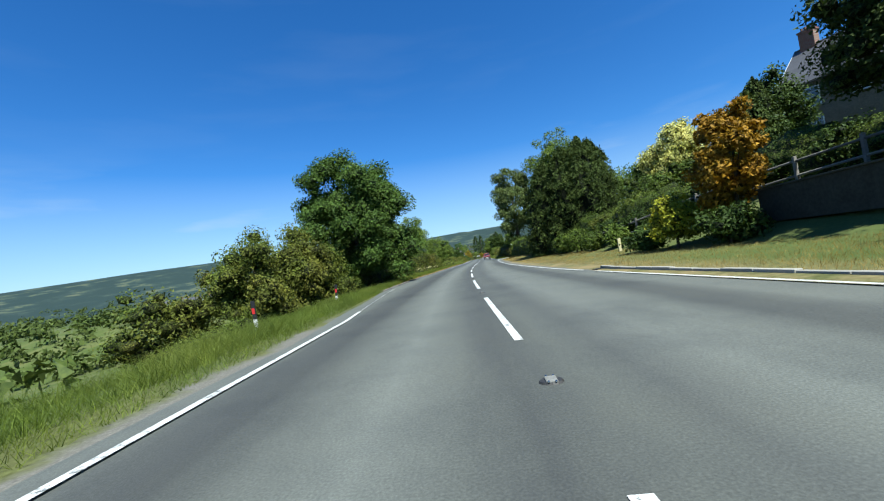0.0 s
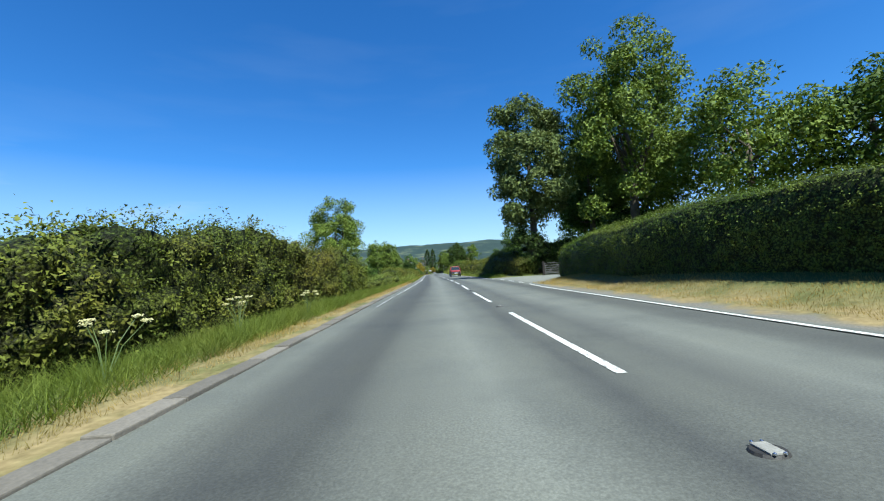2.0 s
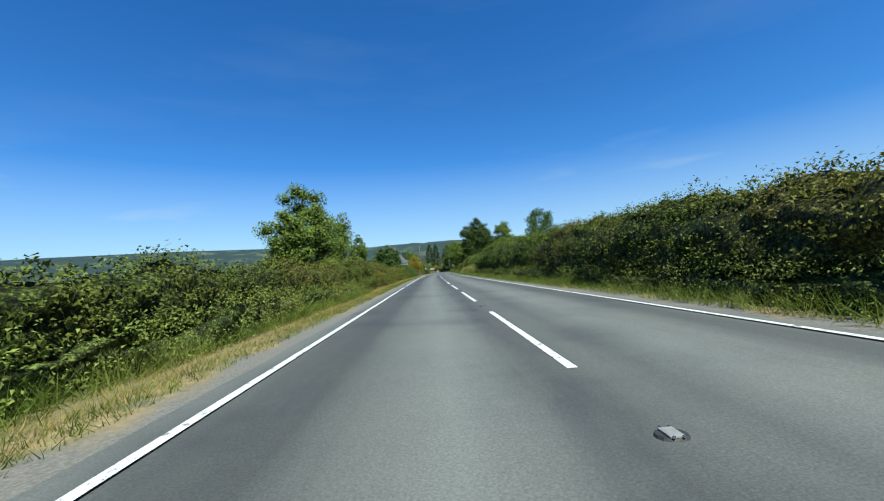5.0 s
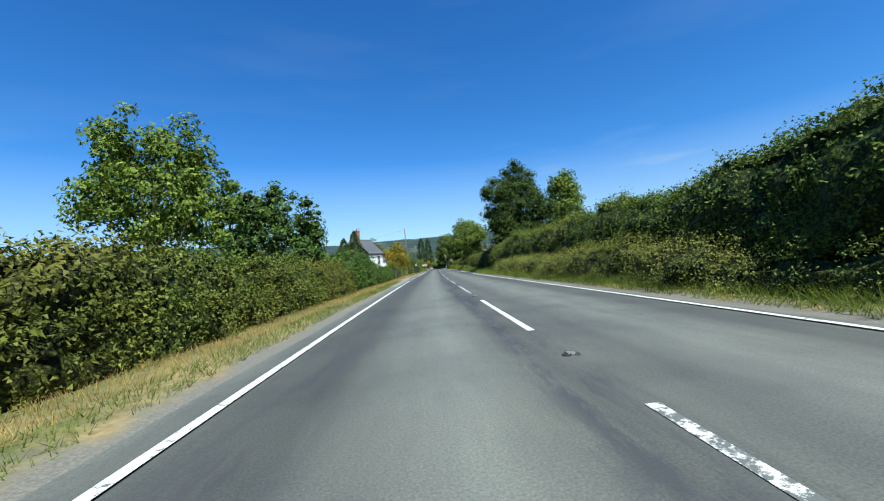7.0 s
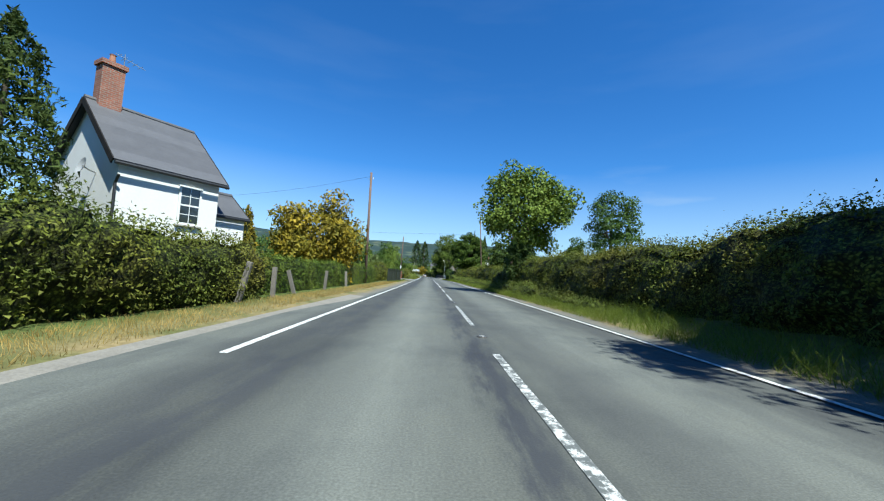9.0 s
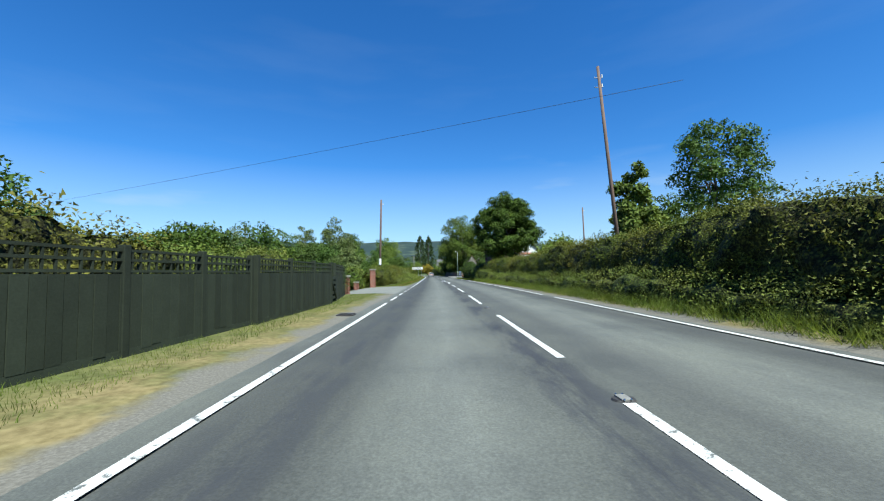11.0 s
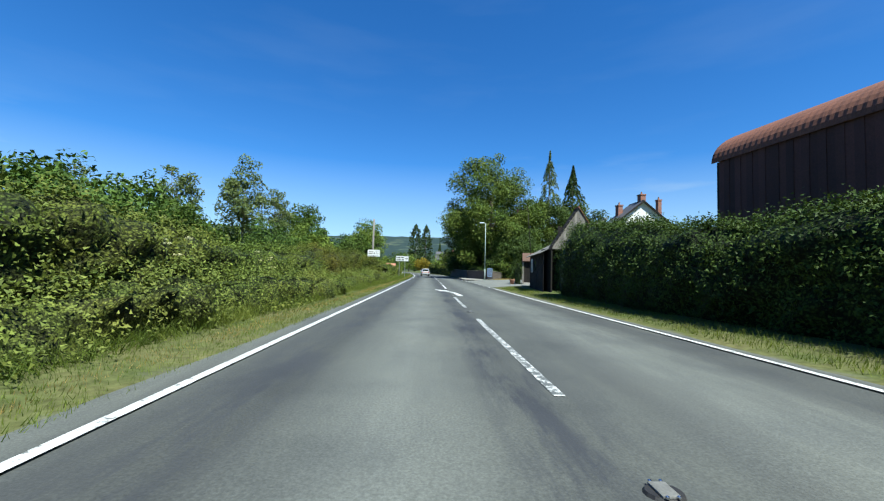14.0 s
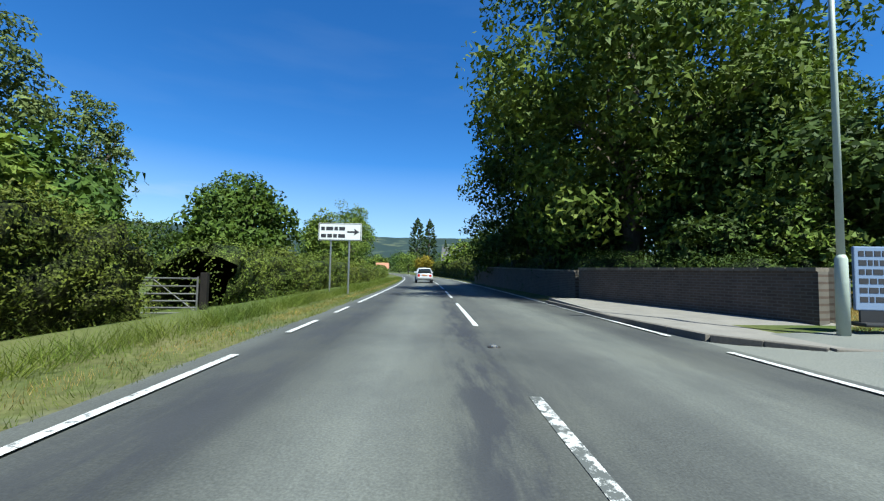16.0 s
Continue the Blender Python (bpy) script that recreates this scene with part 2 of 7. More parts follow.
def leafy(name, dark, light, patch=(.1, .1, .02), patch_share=.3, patch_scale=.25, glow=.12, rough=.62, cell=17.0):
    """Leaves: each a little different, with larger patches of another tint, and some light coming through. The packed
    leaves deeper in
    the bush get a material of their own: small cells of leaf in the same tints, the shade between them painted in as
    dark gaps."""
    warm = lambda c: (c[0] * .8, c[1] * .76, c[2] * .52)
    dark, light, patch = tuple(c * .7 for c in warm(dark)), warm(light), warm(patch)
    for deep in (False, True):
        m, n, l, b = mat(name + ("_packed" if deep else ""), rough)
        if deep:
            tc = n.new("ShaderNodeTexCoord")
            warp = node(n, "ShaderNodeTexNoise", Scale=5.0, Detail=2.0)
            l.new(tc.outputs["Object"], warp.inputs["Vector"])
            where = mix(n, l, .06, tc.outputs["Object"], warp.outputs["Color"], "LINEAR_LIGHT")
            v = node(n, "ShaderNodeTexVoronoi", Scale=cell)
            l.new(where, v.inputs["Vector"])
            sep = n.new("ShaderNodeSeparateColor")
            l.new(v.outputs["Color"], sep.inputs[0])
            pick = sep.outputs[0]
        else:
            geo = n.new("ShaderNodeNewGeometry")
            pick = geo.outputs["Random Per Island"]
        col = ramp_of(n, l, pick, [(0, dark), (.55, tuple((p + q) / 2 for p, q in zip(dark, light))), (1, light)])
        big = ramp_of(n, l, noise_of(n, l, patch_scale, 3), [(.5 - patch_share * .5, (0, 0, 0)), (.78, (1, 1, 1))])
        col = mix(n, l, big, col, patch)
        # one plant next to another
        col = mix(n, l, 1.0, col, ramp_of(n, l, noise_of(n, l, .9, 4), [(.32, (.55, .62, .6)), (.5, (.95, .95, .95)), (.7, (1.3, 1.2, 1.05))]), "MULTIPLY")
        b.inputs["Specular IOR Level"].default_value = .12
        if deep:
            # shade between leaves painted dark: at cell edges, then in broader hollows
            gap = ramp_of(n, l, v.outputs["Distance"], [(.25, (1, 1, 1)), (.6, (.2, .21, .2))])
            hollow_shade = ramp_of(n, l, noise_of(n, l, 4.5, 4), [(.4, (.35, .35, .35)), (.56, (1.1, 1.1, 1.1))])
            col = mix(n, l, 1.0, mix(n, l, 1.0, col, gap, "MULTIPLY"), hollow_shade, "MULTIPLY")
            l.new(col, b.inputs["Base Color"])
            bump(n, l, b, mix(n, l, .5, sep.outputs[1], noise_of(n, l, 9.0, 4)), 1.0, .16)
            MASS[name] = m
            continue
        l.new(col, b.inputs["Base Color"])
        tr = n.new("ShaderNodeBsdfTranslucent")
        l.new(mix(n, l, .5, col, (light[0] * 1.6, light[1] * 1.5, light[2] * .6)), tr.inputs["Color"])
        ms = n.new("ShaderNodeMixShader")
        ms.inputs[0].default_value = glow
        l.new(b.outputs[0], ms.inputs[1])
        l.new(tr.outputs[0], ms.inputs[2])
        l.new(ms.outputs[0], n["Material Output"].inputs["Surface"])
        leaves = m
    return leaves


BASE_SCALE = .7  # lowers every plain base colour to balance the exposure and deepen shade


def plain(name, base, rough=.6, metal=0.0, vary=.15, scale=6.0, relief=0.0, fine=60.0, gloss=.5):
    """A surface with stains and grain in its own tone."""
    m, n, l, b = mat(name, rough, metal)
    b.inputs["Specular IOR Level"].default_value = gloss
    k = lambda f: tuple(min(1, c * f * BASE_SCALE) for c in base)
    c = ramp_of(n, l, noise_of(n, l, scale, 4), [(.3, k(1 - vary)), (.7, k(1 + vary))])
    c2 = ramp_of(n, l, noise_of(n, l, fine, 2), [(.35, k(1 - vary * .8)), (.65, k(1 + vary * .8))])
    # no two boards, slates or stones quite alike
    info = n.new("ShaderNodeObjectInfo")
    each = ramp_of(n, l, info.outputs["Random"], [(0, (1 - vary * .9,) * 3), (1, (1 + vary * .9,) * 3)])
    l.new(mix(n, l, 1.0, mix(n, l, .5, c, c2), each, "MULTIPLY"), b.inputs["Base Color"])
    if relief:
        bump(n, l, b, noise_of(n, l, fine, 3), relief, .01)
    return m


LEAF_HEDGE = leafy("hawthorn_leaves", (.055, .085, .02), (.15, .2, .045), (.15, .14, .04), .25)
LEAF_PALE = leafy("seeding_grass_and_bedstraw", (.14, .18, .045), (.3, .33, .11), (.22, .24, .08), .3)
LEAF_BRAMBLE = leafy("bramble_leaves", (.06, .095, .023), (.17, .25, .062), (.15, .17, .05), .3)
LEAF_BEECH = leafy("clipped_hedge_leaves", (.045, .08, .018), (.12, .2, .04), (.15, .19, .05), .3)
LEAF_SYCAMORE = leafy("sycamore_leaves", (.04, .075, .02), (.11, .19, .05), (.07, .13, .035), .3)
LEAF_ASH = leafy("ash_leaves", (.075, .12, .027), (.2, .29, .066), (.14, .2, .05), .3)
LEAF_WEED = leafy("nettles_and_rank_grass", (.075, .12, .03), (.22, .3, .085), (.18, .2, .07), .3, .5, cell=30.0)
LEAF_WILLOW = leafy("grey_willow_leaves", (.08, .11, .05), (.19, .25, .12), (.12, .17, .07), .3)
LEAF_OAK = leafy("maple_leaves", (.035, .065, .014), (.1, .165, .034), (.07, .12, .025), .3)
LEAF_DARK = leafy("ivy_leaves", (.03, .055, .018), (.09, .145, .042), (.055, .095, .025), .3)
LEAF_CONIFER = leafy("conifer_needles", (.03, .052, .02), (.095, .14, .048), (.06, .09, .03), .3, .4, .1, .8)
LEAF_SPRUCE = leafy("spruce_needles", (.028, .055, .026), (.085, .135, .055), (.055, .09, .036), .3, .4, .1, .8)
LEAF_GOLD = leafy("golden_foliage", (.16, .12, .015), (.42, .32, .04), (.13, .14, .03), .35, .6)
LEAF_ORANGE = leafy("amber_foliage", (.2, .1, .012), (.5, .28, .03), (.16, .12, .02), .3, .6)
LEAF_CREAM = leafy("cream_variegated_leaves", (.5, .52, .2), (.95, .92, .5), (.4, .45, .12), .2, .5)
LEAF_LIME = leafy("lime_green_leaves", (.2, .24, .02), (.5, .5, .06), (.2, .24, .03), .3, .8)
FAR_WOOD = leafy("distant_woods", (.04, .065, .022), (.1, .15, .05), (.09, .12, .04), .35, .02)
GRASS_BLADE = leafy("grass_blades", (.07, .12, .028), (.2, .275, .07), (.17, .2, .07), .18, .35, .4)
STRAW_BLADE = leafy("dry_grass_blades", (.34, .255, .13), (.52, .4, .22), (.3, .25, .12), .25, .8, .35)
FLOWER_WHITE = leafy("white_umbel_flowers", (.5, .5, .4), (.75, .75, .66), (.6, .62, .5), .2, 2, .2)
GRASS_STEM = plain("green_stems", (.1, .15, .04), .7, vary=.2)
# near-black fill for the shaded inside of crowns
CORE_SHADE = plain("shaded_core", (.014, .018, .009), .9, vary=.4, scale=2, fine=20, gloss=.05)
BARK = plain("grey_brown_bark", (.11, .085, .06), .95, vary=.4, scale=3, fine=25, relief=.6)

# ---- ground and road ----


def ground_material():
    m, n, l, b = mat("meadow_and_verge", .95)
    uv = n.new("ShaderNodeUVMap")
    uv.uv_map = "place"
    sep = n.new("ShaderNodeSeparateXYZ")
    l.new(uv.outputs[0], sep.inputs[0])
    fine = noise_of(n, l, 9, 5)
    grit = noise_of(n, l, 34, 4)
    mid = noise_of(n, l, .8, 4)
    wide = noise_of(n, l, .035, 4)
    green = ramp_of(n, l, fine, [(.3, (.03, .042, .012)), (.7, (.078, .1, .03))])
    straw = ramp_of(n, l, fine, [(.3, (.13, .1, .048)), (.7, (.235, .185, .095))])
    soil = ramp_of(n, l, grit, [(.25, (.085, .08, .07)), (.5, (.12, .113, .098)), (.75, (.17, .16, .14))])
    a = n.new("ShaderNodeMath")
    a.operation = "ABSOLUTE"
    l.new(sep.outputs["X"], a.inputs[0])
    e = n.new("ShaderNodeMath")
    e.operation = "MULTIPLY_ADD"
    e.inputs[1].default_value = 1.6
    l.new(mid, e.inputs[0])
    l.new(a.outputs[0], e.inputs[2])
    # soil beside the tarmac, then dry grass, then green
    s1 = n.new("ShaderNodeMapRange")
    s1.inputs[1].default_value, s1.inputs[2].default_value = 5.0, 5.35
    narrow = n.new("ShaderNodeMapRange")
    narrow.inputs[1].default_value, narrow.inputs[2].default_value = 305, 330
    narrow.inputs[3].default_value, narrow.inputs[4].default_value = 0, .55
    l.new(sep.outputs["Y"], narrow.inputs[0])
    edge = n.new("ShaderNodeMath")
    l.new(e.outputs[0], edge.inputs[0])
    l.new(narrow.outputs[0], edge.inputs[1])
    l.new(edge.outputs[0], s1.inputs[0])
    s2 = n.new("ShaderNodeMapRange")
    s2.inputs[1].default_value, s2.inputs[2].default_value = 6.0, 7.4
    l.new(e.outputs[0], s2.inputs[0])
    lush = n.new("ShaderNodeMapRange")
    lush.inputs[1].default_value, lush.inputs[2].default_value = 270, 296
    lush.inputs[3].default_value, lush.inputs[4].default_value = 1.0, .35
    l.new(sep.outputs["Y"], lush.inputs[0])
    damp = n.new("ShaderNodeMapRange")
    damp.inputs[1].default_value, damp.inputs[2].default_value = 14, 30
    damp.inputs[3].default_value, damp.inputs[4].default_value = .2, 1.0
    valley_side = n.new("ShaderNodeMath")
    valley_side.operation = "GREATER_THAN"
    valley_side.inputs[1].default_value = 0
    l.new(sep.outputs["X"], valley_side.inputs[0])
    l.new(sep.outputs["Y"], damp.inputs[0])
    bank_dry = n.new("ShaderNodeMath")
    bank_dry.operation = "MAXIMUM"
    l.new(damp.outputs[0], bank_dry.inputs[0])
    l.new(valley_side.outputs[0], bank_dry.inputs[1])
    parched = mix(n, l, 1.0, ramp_of(n, l, mid, [(.35, (.25, .25, .25)), (.6, (1, 1, 1))]), lush.outputs[0], "MULTIPLY")
    parched = mix(n, l, 1.0, parched, bank_dry.outputs[0], "MULTIPLY")
    dry = mix(n, l, parched, green, straw)
    col = mix(n, l, s1.outputs[0], soil, dry)
    fields = ramp_of(n, l, wide, [(.36, (.058, .083, .022)), (.47, (.083, .105, .032)), (.54, (.135, .135, .055)), (.62, (.064, .09, .026))])
    col = mix(n, l, s2.outputs[0], col, mix(n, l, .5, green, fields))
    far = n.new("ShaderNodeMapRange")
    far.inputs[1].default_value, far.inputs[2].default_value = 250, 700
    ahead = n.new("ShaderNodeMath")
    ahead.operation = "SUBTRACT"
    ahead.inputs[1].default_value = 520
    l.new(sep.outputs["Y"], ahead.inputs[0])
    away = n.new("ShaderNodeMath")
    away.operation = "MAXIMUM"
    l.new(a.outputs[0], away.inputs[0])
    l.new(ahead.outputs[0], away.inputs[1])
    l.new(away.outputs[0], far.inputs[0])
    # distant woods and fields; their blue cast is haze put into the colour
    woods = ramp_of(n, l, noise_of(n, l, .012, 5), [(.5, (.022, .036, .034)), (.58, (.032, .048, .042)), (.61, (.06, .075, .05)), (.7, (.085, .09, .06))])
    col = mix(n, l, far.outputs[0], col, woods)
    l.new(col, b.inputs["Base Color"])
    b.inputs["Specular IOR Level"].default_value = .08
    bump(n, l, b, fine, .3, .03)
    return m


def asphalt_material(name="worn_asphalt", tracks=True, tone=1.0):
    m, n, l, b = mat(name, .82)
    uv = n.new("ShaderNodeUVMap")
    uv.uv_map = "place"
    sep = n.new("ShaderNodeSeparateXYZ")
    l.new(uv.outputs[0], sep.inputs[0])
    stone = noise_of(n, l, 55, 3)
    patchy = noise_of(n, l, .55, 5)
    k = lambda v: (v * tone * .64, v * tone * .66, v * tone * .59)
    col = ramp_of(n, l, stone, [(.25, k(.1)), (.5, k(.14)), (.75, k(.19))])
    if tracks:
        mp = n.new("ShaderNodeMapping")
        mp.inputs["Scale"].default_value = (.9, .035, 1)
        l.new(uv.outputs[0], mp.inputs[0])
        streak = node(n, "ShaderNodeTexNoise", Scale=1.0, Detail=5.0)
        l.new(mp.outputs[0], streak.inputs["Vector"])
        w = n.new("ShaderNodeMath")
        w.operation = "MULTIPLY_ADD"
        w.inputs[1].default_value = .8
        l.new(streak.outputs["Fac"], w.inputs[0])
        l.new(sep.outputs["X"], w.inputs[2])
        mr = n.new("ShaderNodeMapRange")
        mr.inputs[1].default_value, mr.inputs[2].default_value = -4.0, 5.0
        l.new(w.outputs[0], mr.inputs[0])
        # polished darker wheel paths and paler strips between them
        t = lambda u: (u + .4 + 4) / 9
        g = lambda v: (v * .985, v, v * 1.04 if v < .7 else v)
        band = ramp_of(n, l, mr.outputs[0], [(t(-3.9), g(1.0)), (t(-3.3), g(.56)), (t(-2.55), g(.48)), (t(-2.1), g(.86)), (t(-1.35), g(1.22)), (t(-.75), g(.86)), (t(-.3), g(.56)), (t(.25), g(.78)), (t(.7), g(.68)), (t(1.5), g(1.15)), (t(2.3), g(1.02)), (t(2.85), g(.6)), (t(3.3), g(.62)), (t(3.9), g(1.05))])
        col = mix(n, l, 1.0, col, band, "MULTIPLY")
        # tarry blotches in the worn strips
        mp2 = n.new("ShaderNodeMapping")
        mp2.inputs["Scale"].default_value = (2.4, .45, 1)
        l.new(uv.outputs[0], mp2.inputs[0])
        blot = node(n, "ShaderNodeTexNoise", Scale=1.0, Detail=6.0, Roughness=.7)
        l.new(mp2.outputs[0], blot.inputs["Vector"])
        worn = ramp_of(n, l, blot.outputs["Fac"], [(.45, (0, 0, 0)), (.56, (1, 1, 1))])
        where = ramp_of(n, l, mr.outputs[0], [(t(-3.4), (.2, .2, .2)), (t(-2.8), (.75, .75, .75)), (t(-2.2), (.12, .12, .12)), (t(-.75), (.12, .12, .12)), (t(-.48), (.95, .95, .95)), (t(-.25), (.9, .9, .9)), (t(.1), (.3, .3, .3)), (t(.8), (.12, .12, .12)), (t(3), (.3, .3, .3))])
        amount = mix(n, l, 1.0, worn, where, "MULTIPLY")
        older = n.new("ShaderNodeMapRange")
        older.inputs[1].default_value, older.inputs[2].default_value = 110, 190
        older.inputs[3].default_value, older.inputs[4].default_value = .25, 1.0
        l.new(sep.outputs["Y"], older.inputs[0])
        amount = mix(n, l, 1.0, amount, older.outputs[0], "MULTIPLY")
        col = mix(n, l, amount, col, (.03, .032, .037))
    stain = ramp_of(n, l, patchy, [(.3, (.72, .73, .76)), (.5, (1, 1, 1)), (.75, (1.12, 1.1, 1.05))])
    col = mix(n, l, .8, col, stain, "MULTIPLY")
    l.new(col, b.inputs["Base Color"])
    b.inputs["Specular IOR Level"].default_value = .3
    bump(n, l, b, stone, .5, .006)
    return m


def paint_material(name="road_paint", lo=.35):
    m, n, l, b = mat(name, .6)
    wear = ramp_of(n, l, noise_of(n, l, 9, 6, rough=.78), [(lo, (.085, .09, .085)), (lo + .07, (.46, .46, .445)), (.8, (.55, .55, .53))])
    l.new(wear, b.inputs["Base Color"])
    bump(n, l, b, noise_of(n, l, 60, 2), .3, .004)
    return m


GROUND = ground_material()
ASPHALT = asphalt_material()
SIDE_ASPHALT = asphalt_material("pale_side_road_asphalt", False, 1.5)
PAINT = paint_material("road_paint", .385)
PAINT_WORN = paint_material("flaking_road_paint", .485)

us = np.array([-4000, -2800, -2200, -1700, -1300, -950, -700, -500, -360, -260, -190, -140, -100, -75, -56, -42, -32, -25, -20, -16, -13, -10.5, -8.5, -7.2, -6.3, -5.6, -5.3, -5, -4.75, -4.5, -4.3, -4.1, -3.95, -3.8, -3.6, -2, 2,
               3.6, 3.75, 3.9, 4.05, 4.25, 4.5, 4.75, 5, 5.3, 5.6, 6.3, 7.2, 8.2, 9.2, 10.5, 12, 14, 16.5, 20, 25, 32, 42, 56, 75, 100, 140, 190, 260, 360, 500, 700, 950, 1300, 1700, 2200, 2800, 4000])
vs = np.concatenate([[-2600, -1900, -1400, -1000, -700, -500, -350, -250, -170, -120, -80, -50], np.arange(-30, 470, 3.), np.arange(470, 700, 10.), [720, 800, 900, 1050, 1250, 1500, 1750, 2000, 2250, 2500, 2900, 3500, 4500]])
UU, VV = np.meshgrid(us, vs)
XX = road_x(np.clip(VV, -400, 900)) + UU
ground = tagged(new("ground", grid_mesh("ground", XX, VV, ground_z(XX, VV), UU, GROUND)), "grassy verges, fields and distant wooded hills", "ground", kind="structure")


ys = np.concatenate([np.arange(-60, 520, 1.5), np.arange(520, 720, 8.)])
ks = np.linspace(0, 1, 9)
lo, hi = left_edge(ys) + wobble(ys, ys * .3, 1.7) * .07, right_edge(ys) + wobble(ys * .4, ys, 1.9) * .06
RU = lo[:, None] * (1 - ks) + hi[:, None] * ks
RY = np.repeat(ys[:, None], 9, 1)
RX = road_x(RY) + RU
RZ = road_z(RY) + .012 - np.where((ks == 0) | (ks == 1), .03, 0)[None]
road = tagged(new("road", grid_mesh("road", RX, RY, RZ, RU, ASPHALT)), "two-lane worn grey asphalt country road", "road", kind="structure")


def strip(name, y0, y1, lat, width, step=1.0, lift=.018, worn=False):
    """A painted strip on the road: lat is its distance from the middle, a number or a function of the way along."""
    yy = np.linspace(y0, y1, max(2, int((y1 - y0) / step) + 1))
    f = lat(yy) if callable(lat) else np.full(len(yy), lat)
    uu = np.stack([f - width / 2, f + width / 2], 1)
    Y2 = np.repeat(yy[:, None], 2, 1)
    return grid_mesh(name, road_x(Y2) + uu, Y2, road_z(Y2) + lift, uu, PAINT_WORN if worn else PAINT)


def painted(name, y0, y1, lat, width, parent, **k):
    ob = new(name, strip(name, y0, y1, lat, width, **k))
    ob.parent = parent
    return ob


marking_l = lambda y: -ramp(y, [(-60, 3.5), (10, 3.62), (22, 4.5), (40, 4.4), (60, 3.85), (90, 3.65), (100, 3.5), (700, 3.5)])
marking_r = lambda y: ramp(y, [(-60, 4.9), (5, 4.85), (20, 4.0), (40, 3.52), (66, 3.55), (74, 4.0), (84, 4.0), (92, 3.5), (700, 3.5)])
# middle dashes: six metres of paint, three of gap, a stud in each gap
STUDS = [3.61 + 9 * k for k in range(-5, 11)] + [152.5 + 9 * k for k in range(-5, 14)] + [286.0 + 9 * k for k in range(-1, 4)] + [335.7, 343.4, 352.6, 359.9, 366.56, 375.4, 383.7, 392.7, 402.8, 411.8, 420.8]
DASHES = [(3.61 + 9 * k + 1.7, 5.7) for k in range(-6, 11)] + [(152.5 + 9 * k + 1.7, 5.7) for k in range(-5, 14)] + [(286.0 + 9 * k + 1.7, 5.2) for k in range(-1, 4)]
DASHES += [(327.8, 6), (337.1, 5.2), (345.0, 6.0), (354.0, 5.1), (367.6, 6.3), (376.2, 5.9), (385.4, 4.9), (395.1, 6)] + [(404.3 + 9 * k, 6) for k in range(20)]
for s, n in DASHES:
    worn = 160 < s < 180 or 186 < s < 260 or 330 < s < 362 or 375 < s < 392
    painted("centre_dash", s, s + n, 0.0, .112, road, worn=worn)
EDGE_L = [(-60, 12), (12.3, 19), (71, 96), (96.2, 153.5), (156, 213), (214.5, 217), (218.5, 224), (227, 228.3), (231, 289.0), (290.4, 293.2), (294.4, 296.2), (298.4, 299.6), (301.6, 302.8), (304.8, 306), (307.6, 308.8), (309.9, 392.0), (393.9, 395.7), (397.4, 399.2), (400.8, 470), (472, 640)]
for a, b in EDGE_L:
    painted("edge_line", a, b, marking_l, .05 if b == 19 else .11, road, worn=b == 19 or a == 71)
for a, b in ((19.6, 23), (60.4, 66.2)):
    painted("edge_line", a, b, marking_l, .065, road, worn=True)
painted("edge_line", 67, 70, marking_l, .1, road, worn=True)
EDGE_R = [(-60, 15), (16.2, 70), (72, 74), (76, 78), (80, 82), (84, 86), (88, 290.5), (292.5, 333), (335, 337), (339, 341), (343, 369.5), (371.3, 372.5), (374.2, 375.4), (377, 378.2), (380, 381.2), (383, 384.2), (386, 387.2), (389, 392.5), (394, 640)]
for a, b in EDGE_R:
    painted("edge_line", a, b, marking_r, .11, road)

# ---- hedges, trees, grass ----


